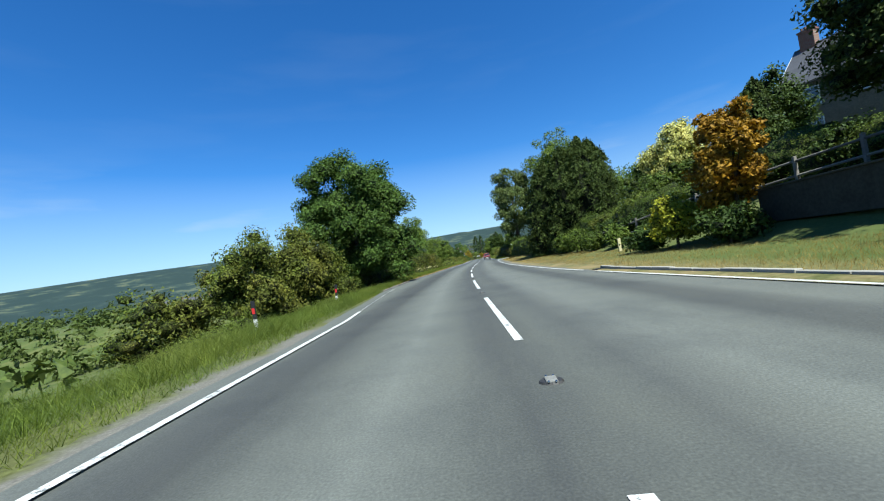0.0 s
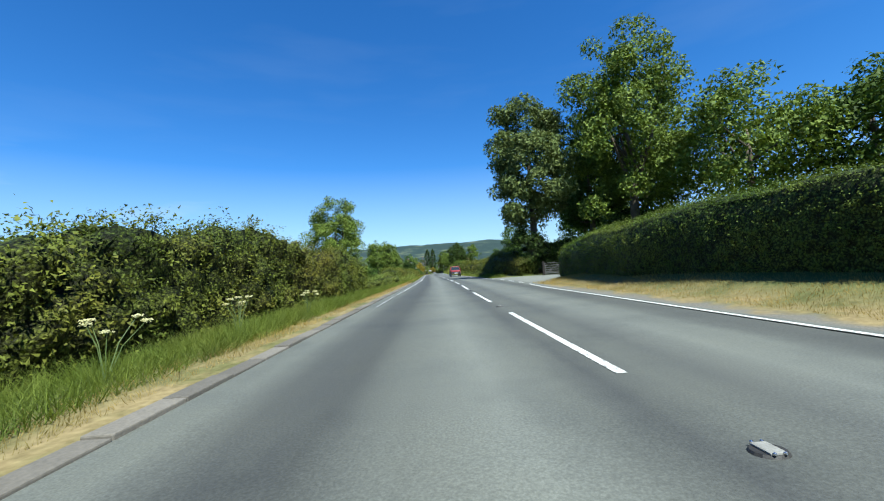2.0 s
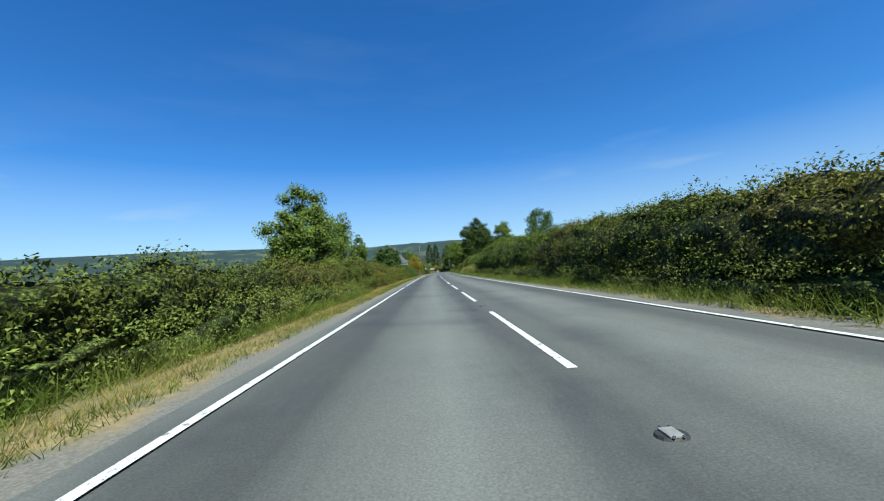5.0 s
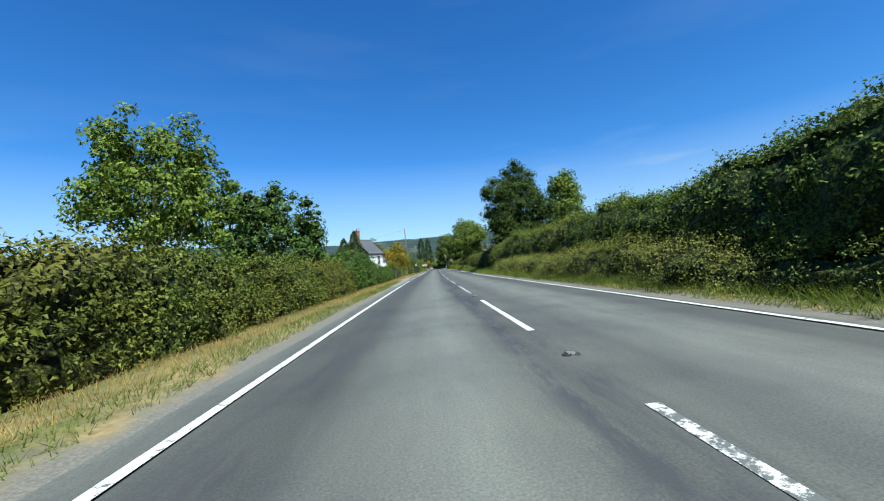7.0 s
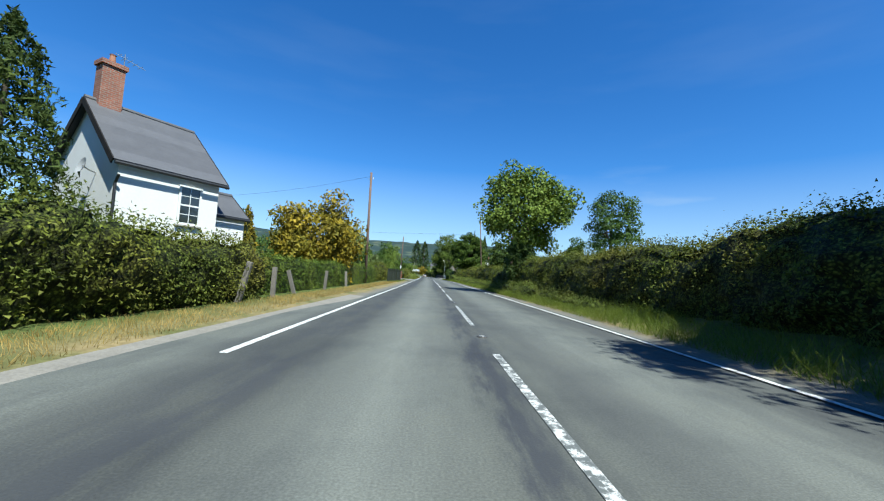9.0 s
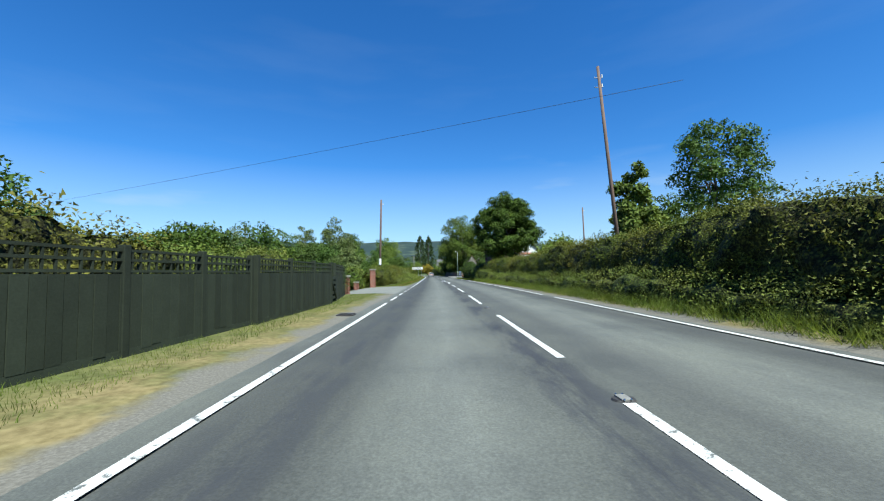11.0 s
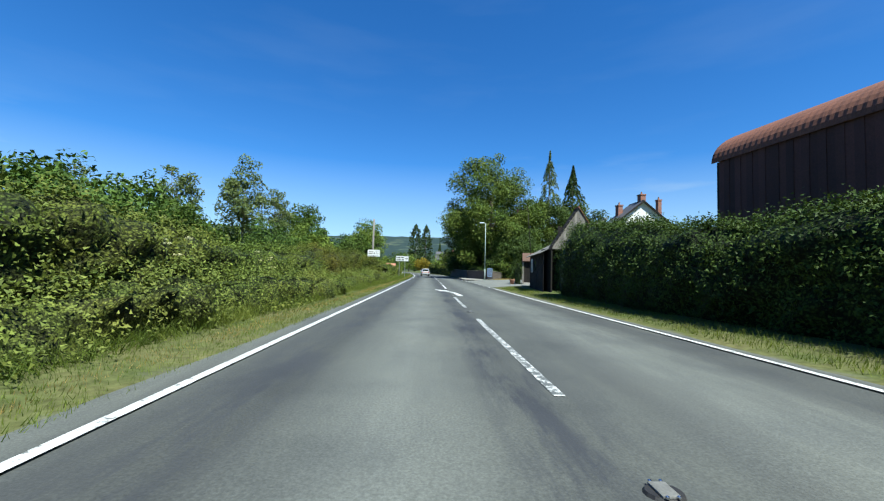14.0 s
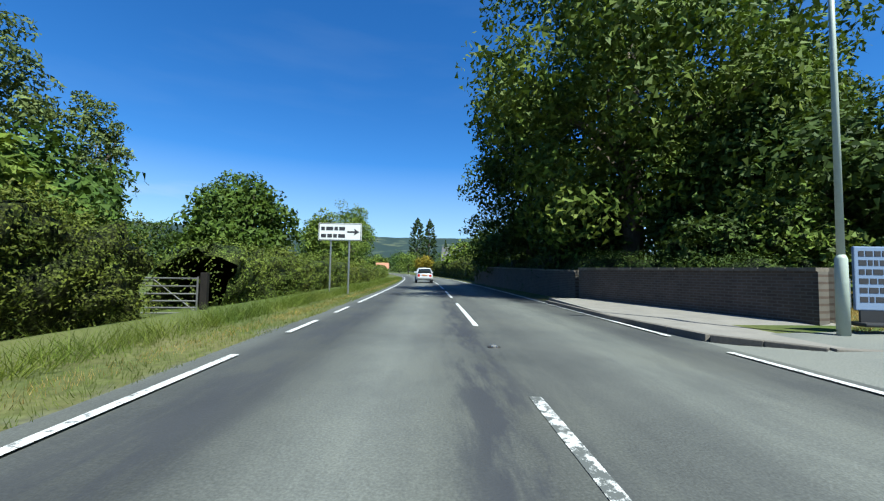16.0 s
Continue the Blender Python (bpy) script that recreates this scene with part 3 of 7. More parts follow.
def hedge(label, y0, y1, front, width, heights, material, leaf=.13, density=150, seed=1, rough=.25, side=None, clipped=False, name="hedge", category="hedge"):
    """A hedge along the road. front: its face nearest the road, as distance from the middle (below zero on the valley side), a number or
    pairs of way and distance; heights: pairs of way and height."""
    rng = np.random.default_rng(seed)
    fr = (lambda y: ramp(y, front)) if isinstance(front, list) else (lambda y: np.full(np.shape(y), float(front)))
    sg = 1 if fr(np.array([(y0 + y1) / 2]))[0] > 0 else -1
    length = y1 - y0
    hm = float(np.mean([h for _, h in heights]))
    per = hm * 2 + width

    def surface(y, s, grow):
        """s runs 0..1 up the face, over the top and down the back."""
        h = ramp(y, heights) * (1 + (.03 if clipped else .09) * wobble(y, y * .37 + seed, 1.5) + (.01 if clipped else .08) * wobble(y + seed * 7, y * .2, 5.5))
        ends = np.minimum(1, np.minimum(y - y0 + .15, y1 - y + .15) / .9) ** .5
        h = h * (.55 + .45 * ends)
        d = s * (2 * h + width)
        z = np.where(d < h, d, np.where(d < h + width, h, 2 * h + width - d))
        x = np.where(d < h, 0, np.where(d < h + width, d - h, width))
        # rounded shoulders and bulges
        k = np.clip((z / h - .72) / .28, 0, 1) ** 2 * (.12 if clipped else .3) * width
        x = np.where(x < width / 2, np.maximum(x, k), np.minimum(x, width - k))
        z = z - np.clip(np.abs(x / width - .5) * 2 - .5, 0, 1) * (.05 if clipped else .2) * (d > h * .95) * (d < h * 1.05 + width)
        b = rough * (wobble(y * 1.0, z * 1.4 + x * .9 + seed * 3.1, .75) * .6 + wobble(y * .6, z + x + seed, 2.2) * .6)
        b = b + (.3 if clipped else 1.15) * rough * (np.abs(wobble(y + seed, (z + x) * 1.3, .42)) - .35)
        # thin and undercut at the foot
        b = b - (.22 if name == "hedge" and not clipped else 0) * np.clip(1 - z / .55, 0, 1) * (d < h)
        nx = np.where(d < h, -1., np.where(d < h + width, (x / width - .5) * 1.2, 1.))
        nz = np.where((d > h * .85) & (d < h * 1.15 + width), 1., .15)
        x = x + nx * (b + grow)
        z = z + np.clip(nz, 0, 1) * (b * .7 + grow)
        u = fr(y) + sg * x
        X = road_x(y) + u
        return np.stack([X, y, ground_z(X, y) + np.maximum(z, -.05)], -1), np.stack([sg * nx, np.zeros_like(nx), nz], -1)

    # sprays of leaves that stand out unevenly, with dark gaps between them
    each = 12
    n = int(length * per * density * 2.1 / each)
    y = rng.uniform(y0, y1, n)
    s = rng.uniform(0, 1, n)
    keep = (s < .64) | (rng.uniform(0, 1, n) < .1)
    y, s = y[keep], s[keep]
    loose = .045 if clipped else .075
    c, out = surface(y, s, rng.normal(.0, loose, len(y)) + (0 if clipped else .12) * (rng.uniform(0, 1, len(y)) > .88))
    ball = rng.normal(0, 1, (len(y), each, 3)) * np.array([1, 1, .75]) * (.08 if clipped else .115) * rng.uniform(.6, 1.4, (len(y), 1, 1))
    c = (c[:, None] + ball).reshape(-1, 3)
    out = unit(unit(np.repeat(out, each, 0)) + unit(ball.reshape(-1, 3)) * .7)
    V = leaf_verts(rng, c, out, leaf * .56)
    # leaves on both end faces
    for ye in (y0, y1):
        k = int(hm * width * density * .8)
        yy = np.full(k, ye) + rng.normal(0, .12, k)
        c, out = surface(np.clip(yy, y0, y1), np.full(k, .5) + 0 * yy, 0)
        c[:, 2] = c[:, 2] - rng.uniform(0, 1, k) * ramp(ye, heights) * .9
        c[:, 0] += rng.uniform(-.5, .5, k) * width * .9
        V = np.concatenate([V, leaf_verts(rng, c, np.tile([0, -1. if ye == y0 else 1., .2], (k, 1)), leaf * .6)])
    if not clipped:
        k = int(length * 2)
        yy = rng.uniform(y0, y1, k)
        c, out = surface(yy, rng.uniform(.38, .6, k), 0)
        # loose shoots above the top
        reach = rng.uniform(.15, .6, (k, 1))
        for j in range(6):
            V = np.concatenate([V, leaf_verts(rng, c + np.array([0, 0, .05 + .08 * j]) * reach + rng.normal(0, .03, c.shape), out, leaf * .55)])
    root = thing(name, float(road_x((y0 + y1) / 2)) + float(fr(np.array([(y0 + y1) / 2]))[0]), (y0 + y1) / 2, 0, 0, label, category)
    off = np.array(root.matrix_world.translation)
    ob = new("foliage", leaf_mesh("foliage", V - off, [material]))
    ob.parent = root
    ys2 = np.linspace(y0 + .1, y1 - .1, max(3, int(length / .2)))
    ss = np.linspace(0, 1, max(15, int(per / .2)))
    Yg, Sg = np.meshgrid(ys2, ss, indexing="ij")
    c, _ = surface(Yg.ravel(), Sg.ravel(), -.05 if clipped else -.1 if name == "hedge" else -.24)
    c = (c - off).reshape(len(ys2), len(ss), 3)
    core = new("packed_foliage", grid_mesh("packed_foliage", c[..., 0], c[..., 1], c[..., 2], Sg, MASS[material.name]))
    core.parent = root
    return root


def crown_points(rng, style, h, base, r, leaves, leaf, clump=.3):
    """Leaf places and their ways out, for a crown over the origin."""
    H = h - base
    if style in ("conifer", "spruce", "column", "leyland"):
        n = leaves
        each = 18
        k = n // each + 1
        t = np.repeat(rng.uniform(0, 1, k) ** (1.35 if style != "column" else 1.1), each)[:n]
        a = np.repeat(rng.uniform(0, 2 * math.pi, k), each)[:n]
        jut = np.repeat(rng.normal(0, .1, k), each)[:n]
        along = rng.uniform(0, 1, n)
        a = a + rng.normal(0, .2 / max(r, .8), n)
        prof = {"leyland": np.minimum(1, (1.0 - t) * 2.3) ** .55 * (.82 + .18 * np.sin(np.minimum(1, t * 2.2) * math.pi / 2)), "conifer": (1 - t) ** .62 * (1 - .25 * (1 - t) ** 6), "spruce": (1 - t) ** .95, "column": np.sin(np.clip(t * .93 + .09, 0, 1) * math.pi) ** .55}[style]
        whorl = .5 + .5 * np.sin(t * H * (2.1 if style == "spruce" else 1.5) * 2 * math.pi / 1.6 + 1.3 * np.sin(a * 3))
        lump = wobble(a * 2.2, t * H * .8, .8)
        rr = r * prof * (.72 + .2 * whorl + .16 * lump + jut - .32 * along)
        z = base + t * H - rr * (.22 if style != "column" else -.1) + (along - .5) * (.45 if style != "column" else -.5) * min(1.6, r * .4) + rng.normal(0, .09, n)
        p = np.stack([np.cos(a) * rr, np.sin(a) * rr, z], 1)
        out = np.stack([np.cos(a), np.sin(a), np.full(n, .1 if style != "column" else .4)], 1)
        return p, out
    k = max(14, int(9 / clump ** 2 * .8))
    # clumps: more of them toward the outside, uneven, with gaps between
    d = unit(rng.normal(0, 1, (k, 3)))
    q = rng.uniform(.25, 1, k) ** .5
    lump = 1 + .16 * wobble(d[:, 0] * 3, d[:, 1] * 3 + d[:, 2] * 2, .9) + rng.normal(0, .06, k)
    c = d * (q * lump)[:, None]
    zz = np.clip(np.abs(c[:, 2]), 0, .97)
    squash = np.where(c[:, 2] < 0, np.minimum(1.6, np.sqrt((1 - zz ** 3) / (1 - zz ** 2))), 1.0)
    c = c * np.array([r * (1 - clump * .55), r * (1 - clump * .55), H / 2 * (1 - clump * .4)]) * np.stack([squash, squash, np.ones(k)], 1)
    c[:, 2] += base + H / 2
    cr = r * clump * rng.uniform(.65, 1.25, k)
    share = cr ** 2 / np.sum(cr ** 2)
    idx = rng.choice(k, leaves, p=share)
    o = unit(rng.normal(0, 1, (leaves, 3)) + np.array([0, 0, .25]))
    rad = cr[idx] * rng.uniform(.5, 1.06, leaves)
    p = c[idx] + o * rad[:, None] * np.array([1, 1, .78])
    return p, unit(o + d[idx] * .6), c, cr


def clump_mesh(rng, c, cr, lean, h, fine, material):
    """The packed insides of the leaf clumps: uneven lumps at the clumps' places."""
    bm = bmesh.new()
    bmesh.ops.create_icosphere(bm, subdivisions=fine, radius=1)
    v = np.array([q.co[:] for q in bm.verts])
    f = np.array([[q.index for q in t.verts] for t in bm.faces])
    bm.free()
    k = len(c)
    swell = 1 + .2 * wobble(v[None, :, 0] * 2.1 + np.arange(k)[:, None], v[None, :, 1] * 2.1 + v[None, :, 2] * 2.7, .8) + rng.normal(0, .07, (k, len(v)))
    P = c[:, None] + v[None] * (cr[:, None] * swell)[..., None] * np.array([1, 1, .78])
    P[..., 0] += lean[0] * P[..., 2] / h
    P[..., 1] += lean[1] * P[..., 2] / h
    P[..., 2] = np.maximum(P[..., 2], .02)
    F = f[None] + (np.arange(k) * len(v))[:, None, None]
    me = raw_mesh("packed_foliage", P.reshape(-1, 3), 3, F, [material])
    me.shade_smooth()
    return me


def tree(label, x, y, h, r, base, style, material, leaves=9000, leaf=.3, seed=1, trunk=.28, name="tree", clump=.3, lean=(0, 0), category="tree", core=False, sink=0.0, forked=False):
    """A tree: tapered trunk, limbs that reach into the clumps, and a crown of single leaves."""
    rng = np.random.default_rng(seed)
    z0 = gz(x, y) - sink
    root = thing(name, x, y, z0, 0, label, category)
    dense = style == "broad" and leaf <= .25 and leaves > 3000
    got = crown_points(rng, style, h, base, r, int(leaves * (.85 if dense else 1)), leaf, clump)
    p, out = got[0], got[1]
    p[:, 0] += lean[0] * p[:, 2] / h
    p[:, 1] += lean[1] * p[:, 2] / h
    p[:, 2] = np.maximum(p[:, 2], .1)
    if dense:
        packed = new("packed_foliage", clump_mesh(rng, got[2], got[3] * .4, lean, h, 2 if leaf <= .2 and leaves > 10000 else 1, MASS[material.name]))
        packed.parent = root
    ob = new("crown", leaf_mesh("crown", leaf_verts(rng, p, out, leaf, .34 if style in ("conifer", "spruce", "leyland") else .62, up=-.2 if style in ("conifer", "spruce", "leyland") else .35), [material]))
    ob.parent = root
    bm = bmesh.new()
    top = base + (h - base) * (.93 if style in ("conifer", "spruce", "column", "leyland") else .62)
    bend = rng.normal(0, .03, (7, 2)) * h * .3
    pts = [(lean[0] * t + bend[i, 0] * t, lean[1] * t + bend[i, 1] * t, top * t - .15 * (i == 0)) for i, t in enumerate(np.linspace(0, 1, 7))]
    tube(bm, pts, [trunk * (1.35 if i == 0 else 1) * (1 - .86 * t) for i, t in enumerate(np.linspace(0, 1, 7))], 10)
    part("trunk", bm, BARK, root, smooth_faces=True)
    if len(got) > 2:
        cs = got[2]
        for j in rng.choice(len(cs), min(len(cs), 9), replace=False):
            t = rng.uniform(.35, .85) if not forked else rng.uniform(.2, .7)
            s = Vector(pts[0]).lerp(Vector(pts[-1]), t)
            e = Vector(cs[j]) + Vector((lean[0] * cs[j][2] / h, lean[1] * cs[j][2] / h, 0))
            mid = s.lerp(e, .5) + Vector((*rng.normal(0, r * .05, 2), -r * .05))
            w = trunk * .38 * (1 - t * .4)
            part("limb", tube(bmesh.new(), [s, s.lerp(mid, .55), mid, e], [w, w * .8, w * .6, w * .18], 6), BARK, root, smooth_faces=True)
    if core:
        # added solid: its near-black colour is the shade inside the crown
        bm = bmesh.new()
        bmesh.ops.create_icosphere(bm, subdivisions=3, radius=1)
        for v in bm.verts:
            t = (v.co.z + 1) / 2
            w = min(1, (1 - t) * 1.9) ** .6 if style == "leyland" else (1 - t) ** .55 if style in ("conifer", "spruce") else math.sin(min(1, t * .9 + .08) * math.pi) ** .6
            a = math.atan2(v.co.y, v.co.x)
            k = r * .62 * w * (1 + .12 * math.sin(a * 5 + t * 9))
            v.co = (math.cos(a) * k, math.sin(a) * k, base + t * (h - base) * .93)
        part("inner_twig_mass", bm, CORE_SHADE, root)
    return root


def blades(name, label, region, per_m2, height, width, material, seed, lean=.25, category="grass"):
    """Standing grass over a strip: region is (y0, y1, lat0, lat1), the last two numbers or pairs along the way."""
    rng = np.random.default_rng(seed)
    y0, y1, a, b = region
    fa = (lambda y: ramp(y, a)) if isinstance(a, list) else (lambda y: np.full(len(y), float(a)))
    fb = (lambda y: ramp(y, b)) if isinstance(b, list) else (lambda y: np.full(len(y), float(b)))
    ym = np.linspace(y0, y1, 9)
    n = int((y1 - y0) * float(np.mean(np.abs(fb(ym) - fa(ym)))) * per_m2)
    y = rng.uniform(y0, y1, n)
    u = fa(y) + (fb(y) - fa(y)) * rng.uniform(0, 1, n)
    keep = wobble(u * 1.5, y, .55) + rng.normal(0, .5, n) > -.75
    y, u = y[keep], u[keep]
    n = len(y)
    x = road_x(y) + u
    z = ground_z(x, y)
    hh = height * rng.uniform(.45, 1.15, n) * (1 + .35 * wobble(x, y, 1.3))
    ang = rng.uniform(0, 2 * math.pi, n)
    ww = width * rng.uniform(.6, 1.3, n)
    dx, dy = np.cos(ang) * ww / 2, np.sin(ang) * ww / 2
    lx = (rng.normal(0, lean, n) + .35 * wobble(x * 1.3, y, .3)) * hh
    ly = (rng.normal(0, lean, n) + .35 * wobble(y * 1.2, x, .33)) * hh
    P = np.stack([np.stack([x - dx, y - dy, z - .02], 1), np.stack([x + dx, y + dy, z - .02], 1), np.stack([x + lx * 1.7, y + ly * 1.7, z + hh], 1)], 1).reshape(-1, 3)
    me = raw_mesh(name, P, 3, np.arange(len(P)), [material])
    return tagged(new(name, me), label, category, kind="stuff")


def at_lat(y, lat):
    return float(road_x(y)) + lat


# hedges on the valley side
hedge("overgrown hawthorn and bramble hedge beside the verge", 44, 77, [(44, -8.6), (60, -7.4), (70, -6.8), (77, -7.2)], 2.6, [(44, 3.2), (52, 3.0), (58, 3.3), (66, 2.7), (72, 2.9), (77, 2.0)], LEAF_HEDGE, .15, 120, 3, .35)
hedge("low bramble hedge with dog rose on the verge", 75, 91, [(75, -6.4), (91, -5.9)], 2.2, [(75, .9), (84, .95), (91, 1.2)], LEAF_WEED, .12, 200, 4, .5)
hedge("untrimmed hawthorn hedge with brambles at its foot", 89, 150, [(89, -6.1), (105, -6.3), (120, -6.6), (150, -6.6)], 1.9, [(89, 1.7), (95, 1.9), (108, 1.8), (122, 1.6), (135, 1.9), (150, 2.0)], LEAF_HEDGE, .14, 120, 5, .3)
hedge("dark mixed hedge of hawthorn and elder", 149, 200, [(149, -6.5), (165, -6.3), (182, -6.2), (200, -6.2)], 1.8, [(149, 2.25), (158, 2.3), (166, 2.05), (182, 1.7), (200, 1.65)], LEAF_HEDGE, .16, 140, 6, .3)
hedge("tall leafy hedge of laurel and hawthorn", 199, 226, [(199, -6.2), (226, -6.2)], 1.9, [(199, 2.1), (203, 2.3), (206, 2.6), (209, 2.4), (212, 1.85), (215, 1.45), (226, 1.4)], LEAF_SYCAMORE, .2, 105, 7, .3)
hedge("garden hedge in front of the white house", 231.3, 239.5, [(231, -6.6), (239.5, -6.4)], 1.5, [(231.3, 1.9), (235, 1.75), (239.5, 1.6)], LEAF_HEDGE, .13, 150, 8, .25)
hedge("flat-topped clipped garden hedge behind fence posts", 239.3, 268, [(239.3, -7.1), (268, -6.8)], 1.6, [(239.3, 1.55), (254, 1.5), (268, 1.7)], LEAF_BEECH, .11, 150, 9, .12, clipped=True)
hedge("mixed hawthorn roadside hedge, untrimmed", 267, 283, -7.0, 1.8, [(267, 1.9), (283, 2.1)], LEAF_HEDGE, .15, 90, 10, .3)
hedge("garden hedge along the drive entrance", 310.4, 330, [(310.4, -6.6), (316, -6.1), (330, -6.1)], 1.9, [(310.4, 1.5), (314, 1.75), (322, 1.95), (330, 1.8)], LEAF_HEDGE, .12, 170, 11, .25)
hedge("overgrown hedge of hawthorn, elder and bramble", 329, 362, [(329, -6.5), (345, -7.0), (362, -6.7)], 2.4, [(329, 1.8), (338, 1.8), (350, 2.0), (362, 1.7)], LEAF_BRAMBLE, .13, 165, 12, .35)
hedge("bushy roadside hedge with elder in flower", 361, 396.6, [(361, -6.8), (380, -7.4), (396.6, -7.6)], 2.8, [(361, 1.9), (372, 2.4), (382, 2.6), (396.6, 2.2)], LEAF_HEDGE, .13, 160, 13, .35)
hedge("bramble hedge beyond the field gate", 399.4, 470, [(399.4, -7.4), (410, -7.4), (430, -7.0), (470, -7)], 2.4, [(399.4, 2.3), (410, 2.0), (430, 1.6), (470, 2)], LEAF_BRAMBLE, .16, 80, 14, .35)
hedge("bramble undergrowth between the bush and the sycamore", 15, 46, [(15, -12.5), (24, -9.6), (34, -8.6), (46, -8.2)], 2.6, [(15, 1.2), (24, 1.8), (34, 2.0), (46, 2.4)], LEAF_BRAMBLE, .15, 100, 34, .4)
# hedges on the upper side
hedge("long clipped garden hedge with a flat top", 45, 72.5, [(45, 7.4), (52, 6.9), (62, 6.0), (72.5, 6.4)], 1.4, [(45, 2.0), (55, 2.0), (72.5, 1.9)], LEAF_BEECH, .1, 230, 15, .1, clipped=True)
hedge("dark clipped yew hedge at the foot of the garden", 37, 46.5, [(37, 8.6), (46.5, 7.2)], 1.5, [(37, 1.3), (46.5, 1.5)], LEAF_CONIFER, .1, 170, 16, .12, clipped=True)
hedge("mixed shrub border behind the rail fence", 15, 38.5, [(15, 14.6), (22, 13.6), (25, 12.4), (28, 11.1), (32, 10.5), (38.5, 9.9)], 2.2, [(15, 1.2), (20, 1.9), (25, 1.3), (29, 2.0), (33, 1.7), (38.5, 2.3)], LEAF_BEECH, .12, 120, 35, .45)
hedge("dense field hedge beside the gateway", 87.5, 101, [(87.5, 7.0), (93, 5.3), (101, 5.2)], 2.0, [(87.5, 1.9), (93, 2.1), (101, 2.1)], LEAF_HEDGE, .13, 140, 17, .25)
hedge("high hawthorn hedge on a bank", 100, 150, [(100, 5.2), (118, 5.1), (150, 5.5)], 2.2, [(100, 2.0), (112, 1.8), (130, 2.0), (150, 2.4)], LEAF_HEDGE, .14, 120, 18, .3)
hedge("tall shaggy hedge of hawthorn and hazel on a bank", 149, 196, [(149, 5.7), (175, 5.7), (186, 5.8), (196, 6.0)], 2.4, [(149, 2.5), (160, 2.7), (172, 2.9), (181, 2.8), (190, 2.3), (196, 2.3)], LEAF_BEECH, .15, 130, 19, .35)
hedge("tall hedge with hazel shoots on a bank", 195, 227, [(195, 6.0), (210, 5.9), (227, 5.9)], 2.2, [(195, 2.3), (206, 2.5), (214, 2.6), (222, 2.2), (227, 2.2)], LEAF_BRAMBLE, .15, 130, 20, .35)
hedge("trimmed hawthorn hedge with grass at its foot", 226, 284, [(226, 5.9), (245, 5.7), (284, 5.6)], 1.9, [(226, 1.9), (236, 2.1), (250, 2.2), (265, 2.3), (284, 2.4)], LEAF_HEDGE, .13, 130, 21, .28)
hedge("roadside hedge with ivy and cow parsley", 283, 333, [(283, 5.9), (300, 5.8), (316, 5.9), (333, 6.0)], 1.9, [(283, 2.8), (292, 2.6), (300, 2.3), (310, 2.3), (318, 2.4), (325, 2.6), (333, 2.4)], LEAF_HEDGE, .13, 140, 22, .28)
# ivy leaves, whose dark tone also puts this face's shade into the colour
hedge("dense dark hedge in front of the hay barn", 339.5, 361.3, [(339.5, 5.6), (345, 5.6), (352, 5.4), (361.3, 5.3)], 2.2, [(339.5, 2.35), (342, 2.2), (350, 2.3), (357, 2.8), (361.6, 3.4)], LEAF_DARK, .13, 210, 23, .22)
# added clump: its dark leaves stand in for shaded verge grass
hedge("dark low weeds standing in for shaded grass in the hedge gap", 332.6, 339.8, [(332.6, 5.5), (336, 6.3), (339.8, 6.0)], 1.7, [(332.6, 1.35), (335, 1.1), (339.8, .95)], LEAF_DARK, .12, 180, 38, .3, name="tall_weeds", category="weeds")
hedge("rough hedge along the bend", 431, 500, [(431, 4.9), (460, 5.3), (500, 6)], 2.6, [(431, 2.4), (450, 3.2), (500, 3.6)], LEAF_BRAMBLE, .22, 35, 24, .35)

# trees and bushes on the valley side
tree("round dark hawthorn bush on the verge", -10.4, 23.8, 6.3, 4.6, .1, "broad", LEAF_HEDGE, 54000, .15, 31, .14, "bush", .2, category="bush")
tree("low dark hawthorn bush on the verge", -15.0, 20.0, 4.6, 3.2, .1, "broad", LEAF_HEDGE, 7000, .17, 30, .1, "bush", .33, category="bush")
tree("large dense sycamore tree overhanging the verge", -7.7, 33.0, 12.0, 5.6, .4, "broad", LEAF_SYCAMORE, 96000, .2, 32, .34, clump=.2)
tree("young sycamore with lower branches", -8.6, 43.2, 10.2, 3.5, .2, "broad", LEAF_SYCAMORE, 40000, .17, 33, .2, clump=.22)
tree("pale green elder bush", -9.6, 48.5, 4.2, 2.6, .2, "broad", LEAF_BRAMBLE, 7000, .2, 34, .1, "bush", .34, category="bush")
tree("slender dark cypress in the valley", -42.7, 70, 17, 1.6, 3, "column", LEAF_CONIFER, 2600, .45, 35, .2)
tree("hawthorn bush in the hedge", -6.6, 72.5, 3.2, 2.4, .2, "broad", LEAF_HEDGE, 9000, .15, 36, .1, "bush", .34, category="bush")
tree("tall round-headed ash tree standing in the hedge", -18.4, 124.5, 20.6, 6.0, 3.0, "broad", LEAF_ASH, 30000, .32, 531, .45, clump=.24)
tree("broad field maple by the hedge", -12.0, 161, 11.3, 3.7, 1.0, "broad", LEAF_ASH, 34000, .2, 38, .35, clump=.27)
tree("spreading ash tree with a forked trunk", -21.0, 207, 16.6, 5.6, 4.6, "broad", LEAF_ASH, 17000, .36, 39, .5, clump=.22, forked=True)
tree("narrow young ash sapling behind the hedge", -15.0, 206.5, 11.2, 1.9, 2.6, "broad", LEAF_ASH, 5500, .3, 40, .2, clump=.34)
tree("young walnut tree with long leaves", -8.0, 197.0, 6.7, 2.9, 1.4, "broad", LEAF_SYCAMORE, 13000, .17, 41, .14, clump=.21)
